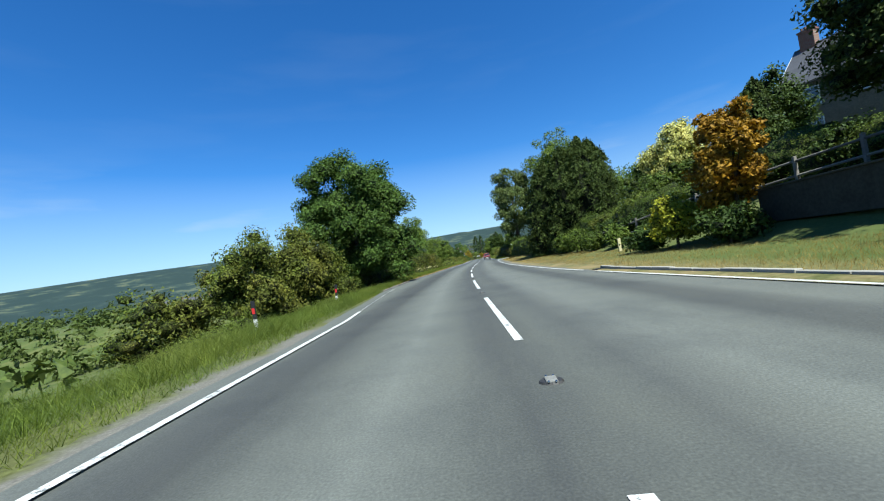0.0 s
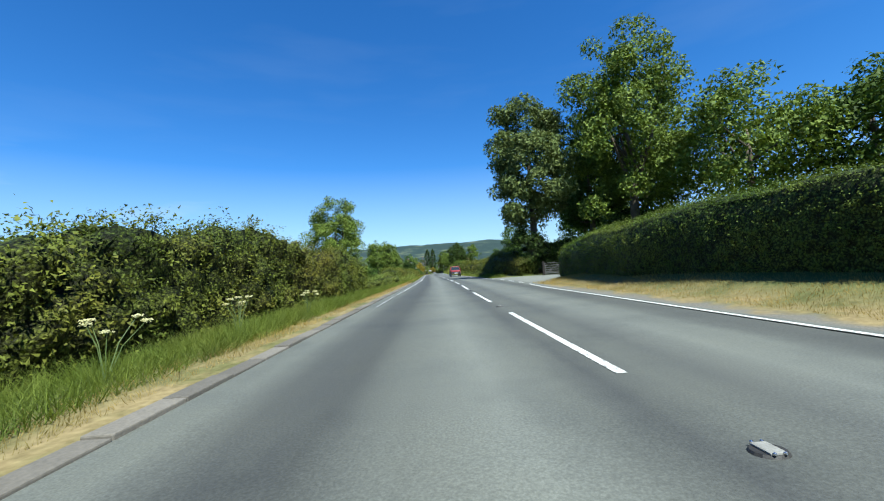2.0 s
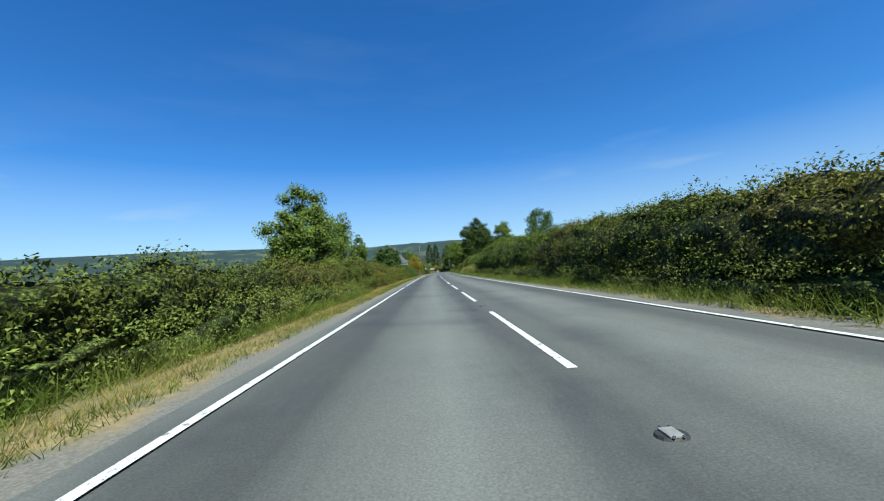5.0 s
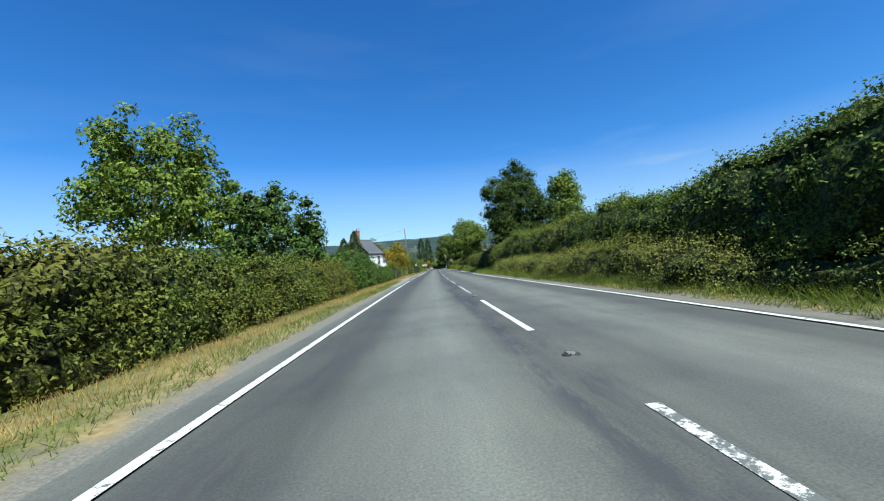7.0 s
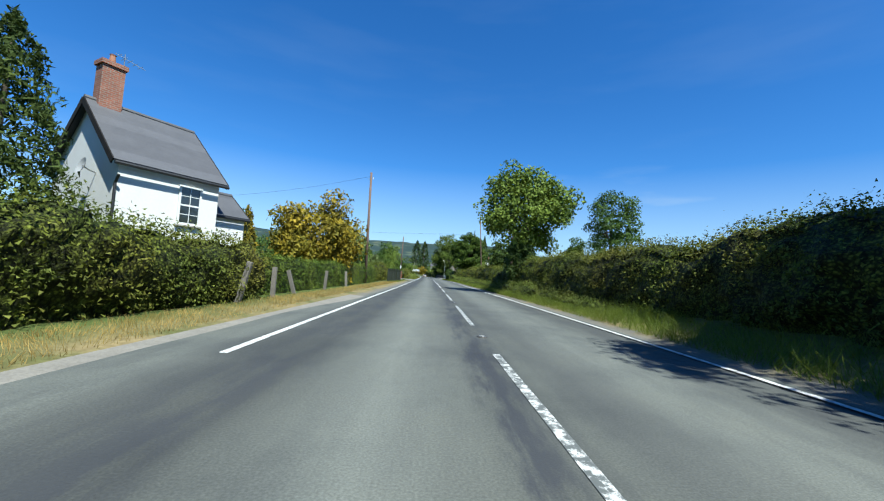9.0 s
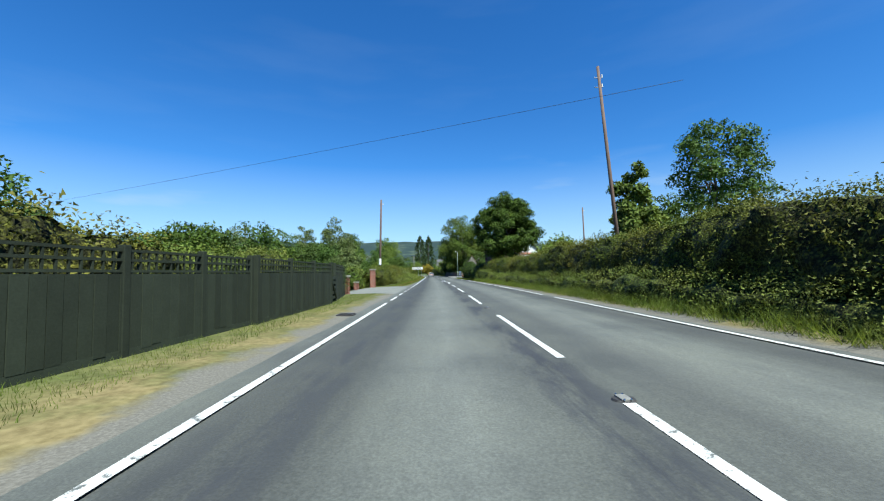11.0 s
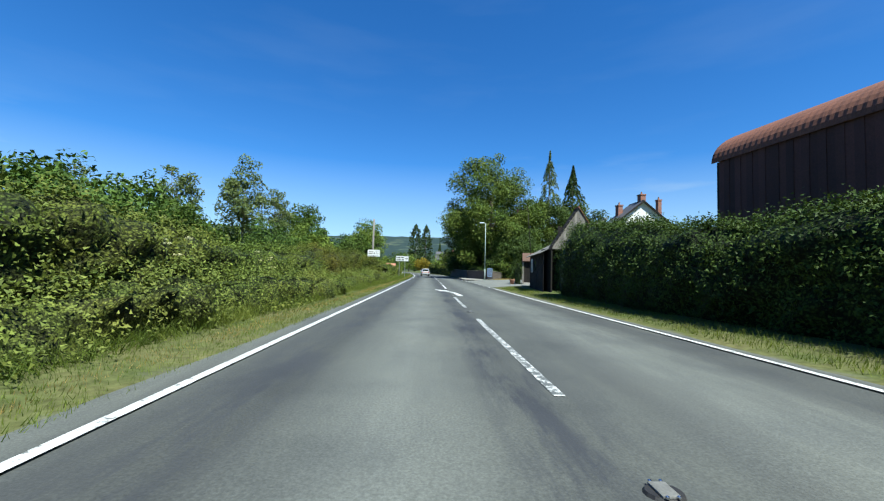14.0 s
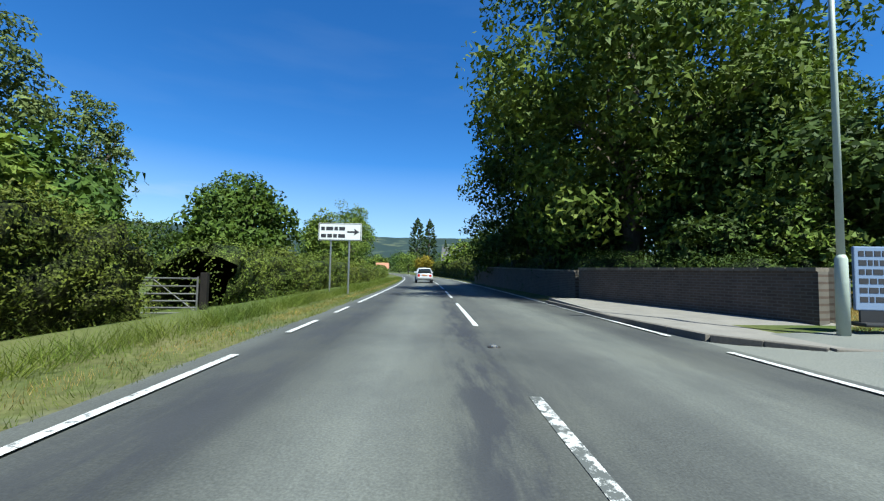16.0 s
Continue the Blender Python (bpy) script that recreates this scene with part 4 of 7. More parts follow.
tree("dark cypress beside the white house", -10.9, 237.4, 8.3, 1.9, .1, "leyland", LEAF_CONIFER, 15000, .2, 42, .2)
tree("dark cypress in a row by the gate", -12.4, 236.6, 7.3, 1.9, .1, "leyland", LEAF_CONIFER, 13000, .2, 43, .16)
tree("shorter dark cypress at the end of the row", -14.0, 236.0, 5.2, 1.6, .1, "leyland", LEAF_CONIFER, 9000, .2, 143, .16)
tree("small leafy garden tree behind the hedge", -16.7, 240.3, 6.7, 2.0, 1.0, "broad", LEAF_ASH, 5000, .26, 144, .14, clump=.34)
tree("golden yew bush in the garden", -9.4, 250, 5.0, 1.3, .1, "conifer", LEAF_GOLD, 5000, .2, 44, .1, "bush", core=True, category="bush")
tree("broad golden conifer in the garden", -6.4, 254.5, 7.2, 3.3, .2, "broad", LEAF_GOLD, 12000, .26, 45, .2, clump=.36)
tree("grey-green willow behind the golden conifer", -6.2, 263, 6.4, 2.4, .5, "broad", LEAF_WILLOW, 5000, .26, 46, .16, clump=.34)
tree("dense garden tree beyond the pole", -8.5, 275, 6.0, 3.5, .4, "broad", LEAF_SYCAMORE, 6000, .32, 47, .2, clump=.33)
for k, (x, y, h, r, st, m) in enumerate([(-24, 318, 7.6, 4.4, "broad", LEAF_OAK), (-33, 330, 9, 5, "broad", LEAF_SYCAMORE), (-14, 352, 6.5, 3.6, "broad", LEAF_WILLOW), (-20, 368, 8.5, 4.6, "broad", LEAF_SYCAMORE),
                                         (-46, 345, 11, 6, "broad", LEAF_SYCAMORE), (-27, 392, 10, 5.5, "broad", LEAF_OAK), (-14, 405, 7.6, 4.2, "broad", LEAF_SYCAMORE), (-22, 408, 9.5, 5, "broad", LEAF_SYCAMORE), (-11, 391, 3.6, 3.0, "broad", LEAF_BRAMBLE), (-12.5, 401, 6.6, 3.2, "broad", LEAF_ASH), (-33, 378, 9, 5, "broad", LEAF_OAK), (-39, 400, 13, 6, "broad", LEAF_SYCAMORE), (-9.5, 416, 8.2, 4.4, "broad", LEAF_OAK)]):
    tree("leafy tree in the hedgerow beyond the road", x, y, h, r, .3, st, m, 7500, .38, 60 + k, .25, clump=.3)
rng_row = random.Random(8)
for k in range(17):
    y = 312 + 9 * k
    x = -27 - 13 * rng_row.random() - (8 if k < 3 else 0)
    tree("dense hedgerow tree below the road", x, y, 8.5 + 4.5 * rng_row.random() - gz(x, y), 4.6 + 1.2 * rng_row.random(), .2, "broad", (LEAF_SYCAMORE, LEAF_ASH, LEAF_OAK, LEAF_DARK)[k % 4], 3800, .5, 400 + k, .3, clump=.3)
tree("tall airy poplar with bare lower trunks", -32.0, 420, 22.4 - gz(-32, 420), 5.0, 7, "broad", LEAF_WILLOW, 7000, .45, 71, .4, clump=.25)
tree("tall thin poplar with an airy crown", -40, 412, 19.0 - gz(-40, 412), 4.4, 6, "broad", LEAF_WILLOW, 5000, .45, 72, .4, clump=.26)
tree("airy poplar at the edge of the wood", -66, 421, 22, 6, 7, "broad", LEAF_WILLOW, 6000, .5, 73, .4, clump=.25)
tree("slender airy poplar near the gate", -27, 424, 19, 3.0, 5, "broad", LEAF_WILLOW, 5000, .36, 74, .3, clump=.3)
tree("round oak tree beyond the field gate", -35, 470, 23 - gz(-35, 470), 8.5, 2, "broad", LEAF_OAK, 12000, .6, 75, .5, clump=.25)
for k, (x, y, h, r) in enumerate([(-17, 468, 14, 5.2), (-24, 490, 16, 6), (-18.5, 502, 21.5 - gz(-18.5, 502), 7.4), (-24, 528, 14, 6), (-30, 452, 14, 5.5)]):
    tree("tall field tree beyond the direction sign", x, y, h, r, .3, "broad", LEAF_SYCAMORE if k % 2 else LEAF_ASH, 6000, .5, 380 + k, .35, clump=.25)
tree("dark round oak tree in the distance", -26, 545, 26, 9.5, 1, "broad", LEAF_SYCAMORE, 8000, .8, 76, .5, clump=.25)
tree("tall dark redwood in the distance", -3.5, 655, 37, 6.5, 1, "column", LEAF_SPRUCE, 7000, 1.0, 77, .8)
tree("tall dark redwood beside its twin", 4.6, 668, 38, 6.0, 1, "column", LEAF_SPRUCE, 7000, 1.0, 78, .8)
tree("dark redwood standing apart", 17, 690, 25, 4, 1, "conifer", LEAF_SPRUCE, 4000, .9, 79, .6)
tree("thin larch in the distance", -34, 600, 26, 3, 8, "spruce", LEAF_WILLOW, 1300, .8, 80, .3)
# trees on the upper side
for k, (x, y, h, r) in enumerate([(10.3, 43.0, 9.6, 3.1), (11.9, 41.6, 10.2, 3.2), (13.6, 41.0, 9.9, 3.1), (14.8, 41.6, 9.2, 2.9), (12.7, 44.2, 10.2, 3.2)]):
    tree("tall dark leylandii conifer at the garden edge", x, y, h, r, .1, "leyland", LEAF_CONIFER, 20000, .32, 90 + k, .3, core=True)
tree("cream variegated maple on the bank", 20.8, 37.2, 6.7, 2.8, .8, "broad", LEAF_CREAM, 22000, .17, 95, .2, clump=.24)
tree("amber-leaved shrub tree beside the rail fence", 12.4, 16.2, 5.3, 1.35, .6, "broad", LEAF_ORANGE, 12000, .17, 96, .1, clump=.34)
tree("yellow spreading juniper on the bank", 10.9, 18.0, 2.2, 1.3, .3, "broad", LEAF_LIME, 5000, .14, 196, .07, "bush", .36, category="bush")
tree("dark upright yew on the bank", 23.6, 30.6, 6.4, 1.3, .1, "column", LEAF_CONIFER, 9000, .2, 97, .2, core=True)
tree("second dark upright yew on the bank", 21.6, 28.6, 5.6, 1.2, .1, "column", LEAF_CONIFER, 9000, .2, 297, .2, core=True)
tree("dark dense tree below the stone house", 25.6, 32.2, 6.4, 2.9, .1, "broad", LEAF_DARK, 14000, .22, 98, .2, clump=.3)
tree("dark overhanging yew above the garden wall", 22.0, 17.6, 11.0, 4.2, .6, "broad", LEAF_CONIFER, 40000, .2, 197, .25, clump=.24)
# two trees out of view, added to cast shade on wall and bank
tree("unseen spreading yew added to shade the garden wall", 17.6, 9.5, 10.5, 4.2, .6, "broad", LEAF_CONIFER, 34000, .2, 199, .25, clump=.24)
tree("unseen tall yew added to shade the garden wall", 17.0, 2.5, 10.5, 4.0, .6, "broad", LEAF_CONIFER, 14000, .26, 299, .25, clump=.26)
for k, (x, y, h, r) in enumerate([(10.1, 36.6, 1.8, 1.1), (10.4, 33.8, 1.9, 1.2), (10.9, 30.6, 1.6, 1.0), (11.6, 27.4, 1.5, .9)]):
    tree("leafy shrub in front of the rail fence", x, y, h, r, .05, "broad", LEAF_ASH if k % 2 else LEAF_BEECH, 3600, .13, 225 + k, .06, "bush", .36, category="bush")
tree("olive-green shrub tree below the cream maple", 22.7, 40.8, 4.6, 3.0, .1, "broad", LEAF_OAK, 12000, .2, 198, .12, clump=.32)
for k, (x, y, h, r, m) in enumerate([(14.2, 29.5, 2.4, 1.5, LEAF_BRAMBLE), (17.0, 33.0, 3.2, 1.8, LEAF_BEECH), (20.5, 35.5, 3.6, 2.0, LEAF_BEECH), (12.6, 33.5, 2.0, 1.3, LEAF_HEDGE), (21, 40, 4.5, 2.2, LEAF_SYCAMORE), (13.0, 22.5, 1.5, 1.1, LEAF_DARK),
                                     (15.2, 24.2, 1.6, 1.2, LEAF_BRAMBLE), (10.3, 19.8, 1.0, 1.0, LEAF_DARK), (11.6, 15.6, 1.3, 1.2, LEAF_DARK), (17.5, 17.5, 1.7, 1.3, LEAF_DARK), (24, 33, 3.4, 1.9, LEAF_HEDGE), (25, 55, 6, 3, LEAF_SYCAMORE), (21.5, 47, 5.5, 2.6, LEAF_BEECH)]):
    tree("garden shrub on the terraced bank", x, y, h, r, .05, "broad", m, 3600, .15, 100 + k, .07, "bush", .36, category="bush")
# shrubs in dark leaves, which put the bank's shade into their colour
for k, (x, y, h, r) in enumerate([(13.2, 27.6, 1.6, 1.2), (14.3, 25.2, 1.7, 1.3), (15.3, 22.8, 1.8, 1.3), (12.3, 30.6, 1.7, 1.2), (11.9, 33.6, 1.6, 1.1), (16.4, 20.2, 1.9, 1.4), (12.3, 24.4, .9, .8), (13.5, 20.4, 1.0, .9), (16.8, 25.8, 2.2, 1.5), (14.9, 29.0, 2.0, 1.4), (18.3, 22.4, 2.2, 1.6)]):
    tree("shade-dark shrub beside the rail fence", x, y, h, r, .05, "broad", LEAF_DARK, 3600, .13, 330 + k, .06, "bush", .34, category="bush")
tree("clipped lime-green bush on the garden bank", 18.4, 40.2, 1.7, 1.0, .05, "broad", LEAF_LIME, 4000, .11, 115, .06, "bush", .42, category="bush")
tree("tall silver-leaved willow tree", 11.1, 89.4, 21.8, 5.3, 3.0, "broad", LEAF_WILLOW, 34000, .32, 116, .5, clump=.25)
tree("very tall ash tree above the hedge", 20.4, 85.2, 25.0, 6.6, 2.8, "broad", LEAF_ASH, 34000, .34, 117, .6, clump=.24)
for k, (x, y, h, r) in enumerate([(10.6, 89.2, 5.6, 2.4), (16.5, 87.2, 4.2, 2.6), (19.5, 84, 4.6, 2.8), (13.4, 89.5, 3.8, 2.4), (18.2, 82, 3.6, 2.4), (17.0, 77.5, 3.0, 2.2), (17.2, 85.6, 4.6, 2.3), (14.6, 88.4, 4.4, 2.2), (21.0, 88.5, 6.5, 3.2), (12.0, 90.6, 3.6, 2.0), (20.6, 79.0, 4.2, 2.2), (19.6, 86.6, 5.2, 2.6)]):
    tree("dark elder bush behind the field gate", x, y, h, r, .05, "broad", LEAF_DARK, 6000, .2, 215 + k, .1, "bush", .36, category="bush")
tree("dark sycamore behind the willow and ash", 20.5, 96.0, 17, 4.5, .2, "broad", LEAF_SYCAMORE, 16000, .36, 221, .45, clump=.27)
tree("leafy ash beside the tall ash trunk", 25.0, 91.0, 18.5, 5.2, .4, "broad", LEAF_ASH, 14000, .34, 222, .4, clump=.27)
tree("leafy ash tree behind the garden hedge", 26.5, 78, 13.0, 5.8, .6, "broad", LEAF_ASH, 13000, .36, 118, .45, clump=.26)
tree("old oak on the slope behind the hedge", 35, 76, 11, 6, .5, "broad", LEAF_OAK, 9000, .4, 119, .45, clump=.27)
tree("tall oak above the high hedge", 24.5, 108, 13.5, 5.0, .8, "broad", LEAF_SYCAMORE, 17000, .34, 120, .5, clump=.25)
tree("ash tree on the field slope", 39.5, 131, 14.5, 5.2, 1.0, "broad", LEAF_ASH, 9000, .4, 121, .4, clump=.27)
tree("ivy-clad oak leaning over the hedge", 12.3, 226, 12.8, 5.0, .4, "broad", LEAF_DARK, 46000, .2, 122, .4, clump=.22)
tree("ivy thicket round the foot of the oak", 11.0, 225.0, 8.0, 3.2, .1, "broad", LEAF_DARK, 14000, .22, 223, .15, clump=.32)
tree("light green ash behind the hedge", 19.2, 228, 11.8, 3.0, 1.5, "broad", LEAF_ASH, 6000, .32, 123, .3, clump=.3)
tree("round ash tree with an ivy-covered trunk", 9.6, 258.5, 10.8, 4.1, 2.6, "broad", LEAF_ASH, 16000, .28, 124, .35, clump=.26)
tree("thick ivy round the trunk of the ash", 8.8, 257.0, 4.6, 1.35, .05, "column", LEAF_DARK, 6000, .2, 125, .1, "ivy_growth", category="ivy")
tree("huge dark oak on the rise beyond the field", 64.5, 356, 37 - gz(64.5, 356), 10, 1.5, "broad", LEAF_SYCAMORE, 14000, .7, 126, .8, clump=.25)
tree("round thorn tree in the field", 51, 352, 17 - gz(51, 352), 4.2, 1.5, "broad", LEAF_OAK, 6000, .5, 145, .3, clump=.3)
tree("dark conifer-like ivy tree in the hedge line", 12.5, 275, 6.5, 3.4, .4, "broad", LEAF_DARK, 6000, .3, 127, .3, clump=.3)
tree("hazel and ivy thicket round a leaning pole", 14.4, 297.3, 7.8, 1.6, .2, "broad", LEAF_BRAMBLE, 14000, .22, 128, .2, clump=.3)
tree("elder bush behind the roadside hedge", 14, 310, 4.4, 2.6, .3, "broad", LEAF_ASH, 5000, .24, 129, .15, "bush", .33, category="bush")
tree("hawthorn tree behind the hedge", 26, 316, 7, 3.5, .8, "broad", LEAF_SYCAMORE, 5000, .32, 130, .2, clump=.3)
tree("large round maple with a full dark green crown", 14.0, 333.4, 12.9, 5.0, 2.7, "broad", LEAF_OAK, 70000, .25, 131, .5, clump=.19)
tree("huge ash tree over the roadside wall", 13.9, 405.5, 20.7 - gz(13.9, 405.5), 8.1, .4, "broad", LEAF_BEECH, 62000, .28, 132, .6, clump=.22)
tree("tall ash leaning toward the road", 11.2, 414, 13.5, 4.6, .5, "broad", LEAF_DARK, 20000, .29, 133, .45, clump=.25)
tree("laurel and ivy thicket behind the wall", 17.5, 399.5, 7.4, 4.3, .2, "broad", LEAF_DARK, 22000, .26, 134, .25, clump=.28)
for k, (x, y, h, r) in enumerate([(17.0, 401.6, 9.0, 3.4), (20.8, 406.2, 13.6, 4.2), (25.6, 409.6, 15.0, 4.4), (30.6, 413.6, 13.6, 4.2), (35.8, 417.8, 11.4, 3.9), (18.0, 409.5, 15.5, 4.5)]):
    tree("tall leafy screen tree along the side road", x, y, h, r, .05, "broad", LEAF_BEECH if k % 2 else LEAF_DARK, 15000, .28, 235 + k, .25, clump=.28)
tree("sparse tall larch behind the screen", 25.6, 411.5, 22, 5.0, 5, "spruce", LEAF_WILLOW, 8000, .36, 137, .25)
tree("dark spruce behind the screen", 31.0, 414.5, 19.5, 6.3, 1, "spruce", LEAF_SPRUCE, 15000, .42, 138, .3)
tree("spruce behind the ash trees", 17, 428, 19, 3.2, 2, "spruce", LEAF_SPRUCE, 6000, .45, 139, .3)
tree("bramble bush round the foot of the sign pole", -1.5, 376.6, 2.2, 1.2, .05, "broad", LEAF_HEDGE, 9000, .1, 282, .05, "bush", .3, category="bush")
tree("dark laurel bush under the ash tree", 15.0, 401.2, 5.2, 2.5, .1, "broad", LEAF_DARK, 9000, .24, 141, .15, "bush", .34, category="bush")
tree("dark holly bush under the ash tree", 12.4, 407.5, 5.6, 2.8, .1, "broad", LEAF_DARK, 9000, .24, 142, .15, "bush", .34, category="bush")
tree("laurel thicket behind the wall", 11.0, 423, 6, 3.6, .1, "broad", LEAF_DARK, 9000, .28, 140, .2, clump=.32)
for k, (x, y, h, r, m) in enumerate([(12, 470, 8, 5, LEAF_ASH), (20, 500, 9, 6, LEAF_SYCAMORE), (3, 545, 7, 5, LEAF_GOLD), (-6, 590, 11, 7, LEAF_ASH), (24, 560, 13, 7, LEAF_OAK), (-18, 560, 9, 6, LEAF_ASH), (14, 610, 12, 8, LEAF_SYCAMORE), (-14, 640, 14, 9, LEAF_SYCAMORE), (-48, 600, 14, 9, LEAF_OAK), (40, 600, 15, 9, LEAF_OAK), (-22, 500, 7, 5, LEAF_ASH), (-12, 470, 5, 3.5, LEAF_BRAMBLE)]):
    tree("leafy tree beside the far bend", x, y, h, r, .2, "broad", m, 2600, .7, 150 + k, .3, clump=.3)


def far_woods():
    """Hedgerow trees and woods over the valley and the hills, as clumps of leaves."""
    rng = np.random.default_rng(77)
    C = []
    for _ in range(230):
        a, d = rng.uniform(-75, 75), rng.uniform(160, 1300) ** 1.0
        x, y = math.sin(math.radians(a)) * d, 100 + math.cos(math.radians(a)) * d
        if abs(x - float(road_x(min(y, 900)))) < 70 and y < 700:
            continue
        run = rng.integers(2, 9)
        b = rng.uniform(0, math.pi)
        for j in range(run):
            C.append((x + math.cos(b) * j * 11 + rng.normal(0, 2), y + math.sin(b) * j * 11 + rng.normal(0, 2), rng.uniform(3.5, 7.5)))
    for _ in range(70):
        x, y = rng.uniform(-420, -70), rng.uniform(-40, 330)
        for j in range(5):
            C.append((x + j * 10 + rng.normal(0, 3), y + rng.normal(0, 4), rng.uniform(3, 5.5)))
    for _ in range(150):
        x, y = rng.uniform(-420, 420), rng.uniform(700, 1500)
        for j in range(6):
            C.append((x + j * 12 + rng.normal(0, 3), y + rng.normal(0, 5), rng.uniform(5, 10)))
    C = np.array(C)
    C = C[(np.abs(C[:, 0] - road_x(np.clip(C[:, 1], -400, 900))) > 85) | (C[:, 1] > 760)]
    z = ground_z(C[:, 0], C[:, 1])
    k = 36
    o = unit(rng.normal(0, 1, (len(C), k, 3)))
    p = np.stack([C[:, 0], C[:, 1], z + C[:, 2] * .75], 1)[:, None] + o * C[:, None, 2:3] * np.array([1, 1, .9]) * rng.uniform(.6, 1, (len(C), k, 1))
    return tagged(new("distant_trees", leaf_mesh("distant_trees", leaf_verts(rng, p.reshape(-1, 3), o.reshape(-1, 3), 3.0), [FAR_WOOD])), "distant hedgerow trees and woods", "trees", kind="stuff")


far_woods()
# standing grass
blades("long_grass", "long green grass on the verge", (-8, 46, [(-8, -5.4), (10, -5.1), (46, -5.8)], [(-8, -13), (46, -9)]), 430, 0.4, .012, GRASS_BLADE, 201, .42)
blades("long_grass", "long grass below the hedge", (46, 92, -5.4, [(46, -8), (92, -6.8)]), 520, 0.42, .012, GRASS_BLADE, 202, .42)
blades("long_grass", "lush green grass and nettles at the hedge foot", (92, 150, -5.3, -6.7), 330, 0.42, .013, GRASS_BLADE, 203, .4)
blades("dry_grass", "dry straw-coloured mown grass on the verge", (24, 150, [(24, -5.2), (46, -5.0), (90, -4.6), (150, -4.5)], [(24, -5.7), (46, -6.0), (150, -5.5)]), 420, .1, .008, STRAW_BLADE, 204)
blades("dry_grass", "dry mown grass verge", (150, 274, -4.95, -6.4), 430, .11, .009, STRAW_BLADE, 205)
blades("verge_grass", "green roadside grass with a few dry stems", (-8, 24, [(-8, -4.3), (8, -4.4), (24, -5.2)], -5.9), 420, .2, .01, GRASS_BLADE, 219, .4)
blades("verge_grass", "short mown grass in front of the green fence", (272, 296.3, -4.9, -6.3), 330, .08, .009, GRASS_BLADE, 220)
blades("verge_grass", "green strip of mown grass beside the gravel", (94, 215, -4.3, -5.05), 330, .12, .013, GRASS_BLADE, 213, .4)
blades("verge_grass", "short green verge grass", (310, 470, [(310, -4.4), (330, -3.85), (470, -3.85)], [(310, -6.2), (335, -5.3), (470, -5.4)]), 420, .085, .009, GRASS_BLADE, 206)
blades("dry_grass", "straw-coloured band of mown grass", (312, 440, [(312, -4.7), (335, -4.3), (440, -4.25)], [(312, -5.2), (335, -4.7), (440, -4.6)]), 330, .08, .009, STRAW_BLADE, 218)
blades("long_grass", "long grass under the overgrown hedge", (322, 440, [(322, -5.3), (335, -4.95), (440, -4.95)], [(322, -5.9), (340, -5.7), (440, -5.8)]), 420, 0.4, .012, GRASS_BLADE, 207, .4)
hedge("lush nettles and rank grass on the bank below the hedge", 318, 390, [(318, -5.6), (335, -5.2), (352, -5.1), (372, -5.2), (390, -5.5)], 1.5, [(318, .6), (330, .8), (340, .65), (350, .95), (360, .7), (370, .9), (380, .6), (390, .4)], LEAF_WEED, .1, 170, 39, .4, name="tall_weeds", category="weeds")
blades("dry_grass", "ochre dry grass at the foot of the screen trees", (393.6, 412, [(393.6, 8.3), (397.4, 11.6), (402.8, 17.1), (412, 28.3)], [(393.6, 6.6), (397.4, 9.6), (402.8, 15.0), (412, 26.2)]), 330, .16, .014, STRAW_BLADE, 221, .4)
blades("dry_grass", "dry mown grass in front of the garden", (-8, 72, [(-8, 5.7), (40, 4.6), (72, 4.4)], [(-8, 10.5), (40, 9), (72, 6.2)]), 340, .09, .009, STRAW_BLADE, 208)
blades("long_grass", "long shaded grass at the hedge foot", (88, 230, 4.2, 5.7), 300, 0.38, .013, GRASS_BLADE, 209, .4)
blades("long_grass", "tall seeding grass at the hedge foot", (230, 334, 4.3, 5.8), 340, 0.42, .013, GRASS_BLADE, 210, .4)
blades("verge_grass", "short grass beside the farm hedge", (334, 371, 4.2, 5.4), 330, .12, .014, GRASS_BLADE, 211)
blades("meadow_grass", "rough meadow grass sloping into the valley", (-8, 130, -9.5, -30), 22, .45, .06, GRASS_BLADE, 212)

hedge("pale seeding grass and bedstraw at the hedge foot", 183, 214, [(183, 4.9), (200, 4.7), (214, 4.9)], 1.0, [(183, .8), (190, 1.25), (197, .95), (204, 1.15), (214, .8)], LEAF_PALE, .09, 260, 28, .3, name="tall_weeds", category="weeds")
hedge("nettles and tall weeds below the hawthorn hedge", 96, 150, [(96, -5.6), (125, -5.6), (150, -6.0)], .7, [(96, .5), (110, .75), (124, .6), (138, .8), (150, .55)], LEAF_WEED, .1, 150, 29, .28, name="tall_weeds", category="weeds")
hedge("rank weeds and brambles at the hedge foot", 149, 199, [(149, -6.05), (170, -5.9), (199, -5.95)], .5, [(149, .7), (160, 1.0), (172, .7), (184, .9), (199, .6)], LEAF_HEDGE, .11, 150, 30, .28, name="tall_weeds", category="weeds")


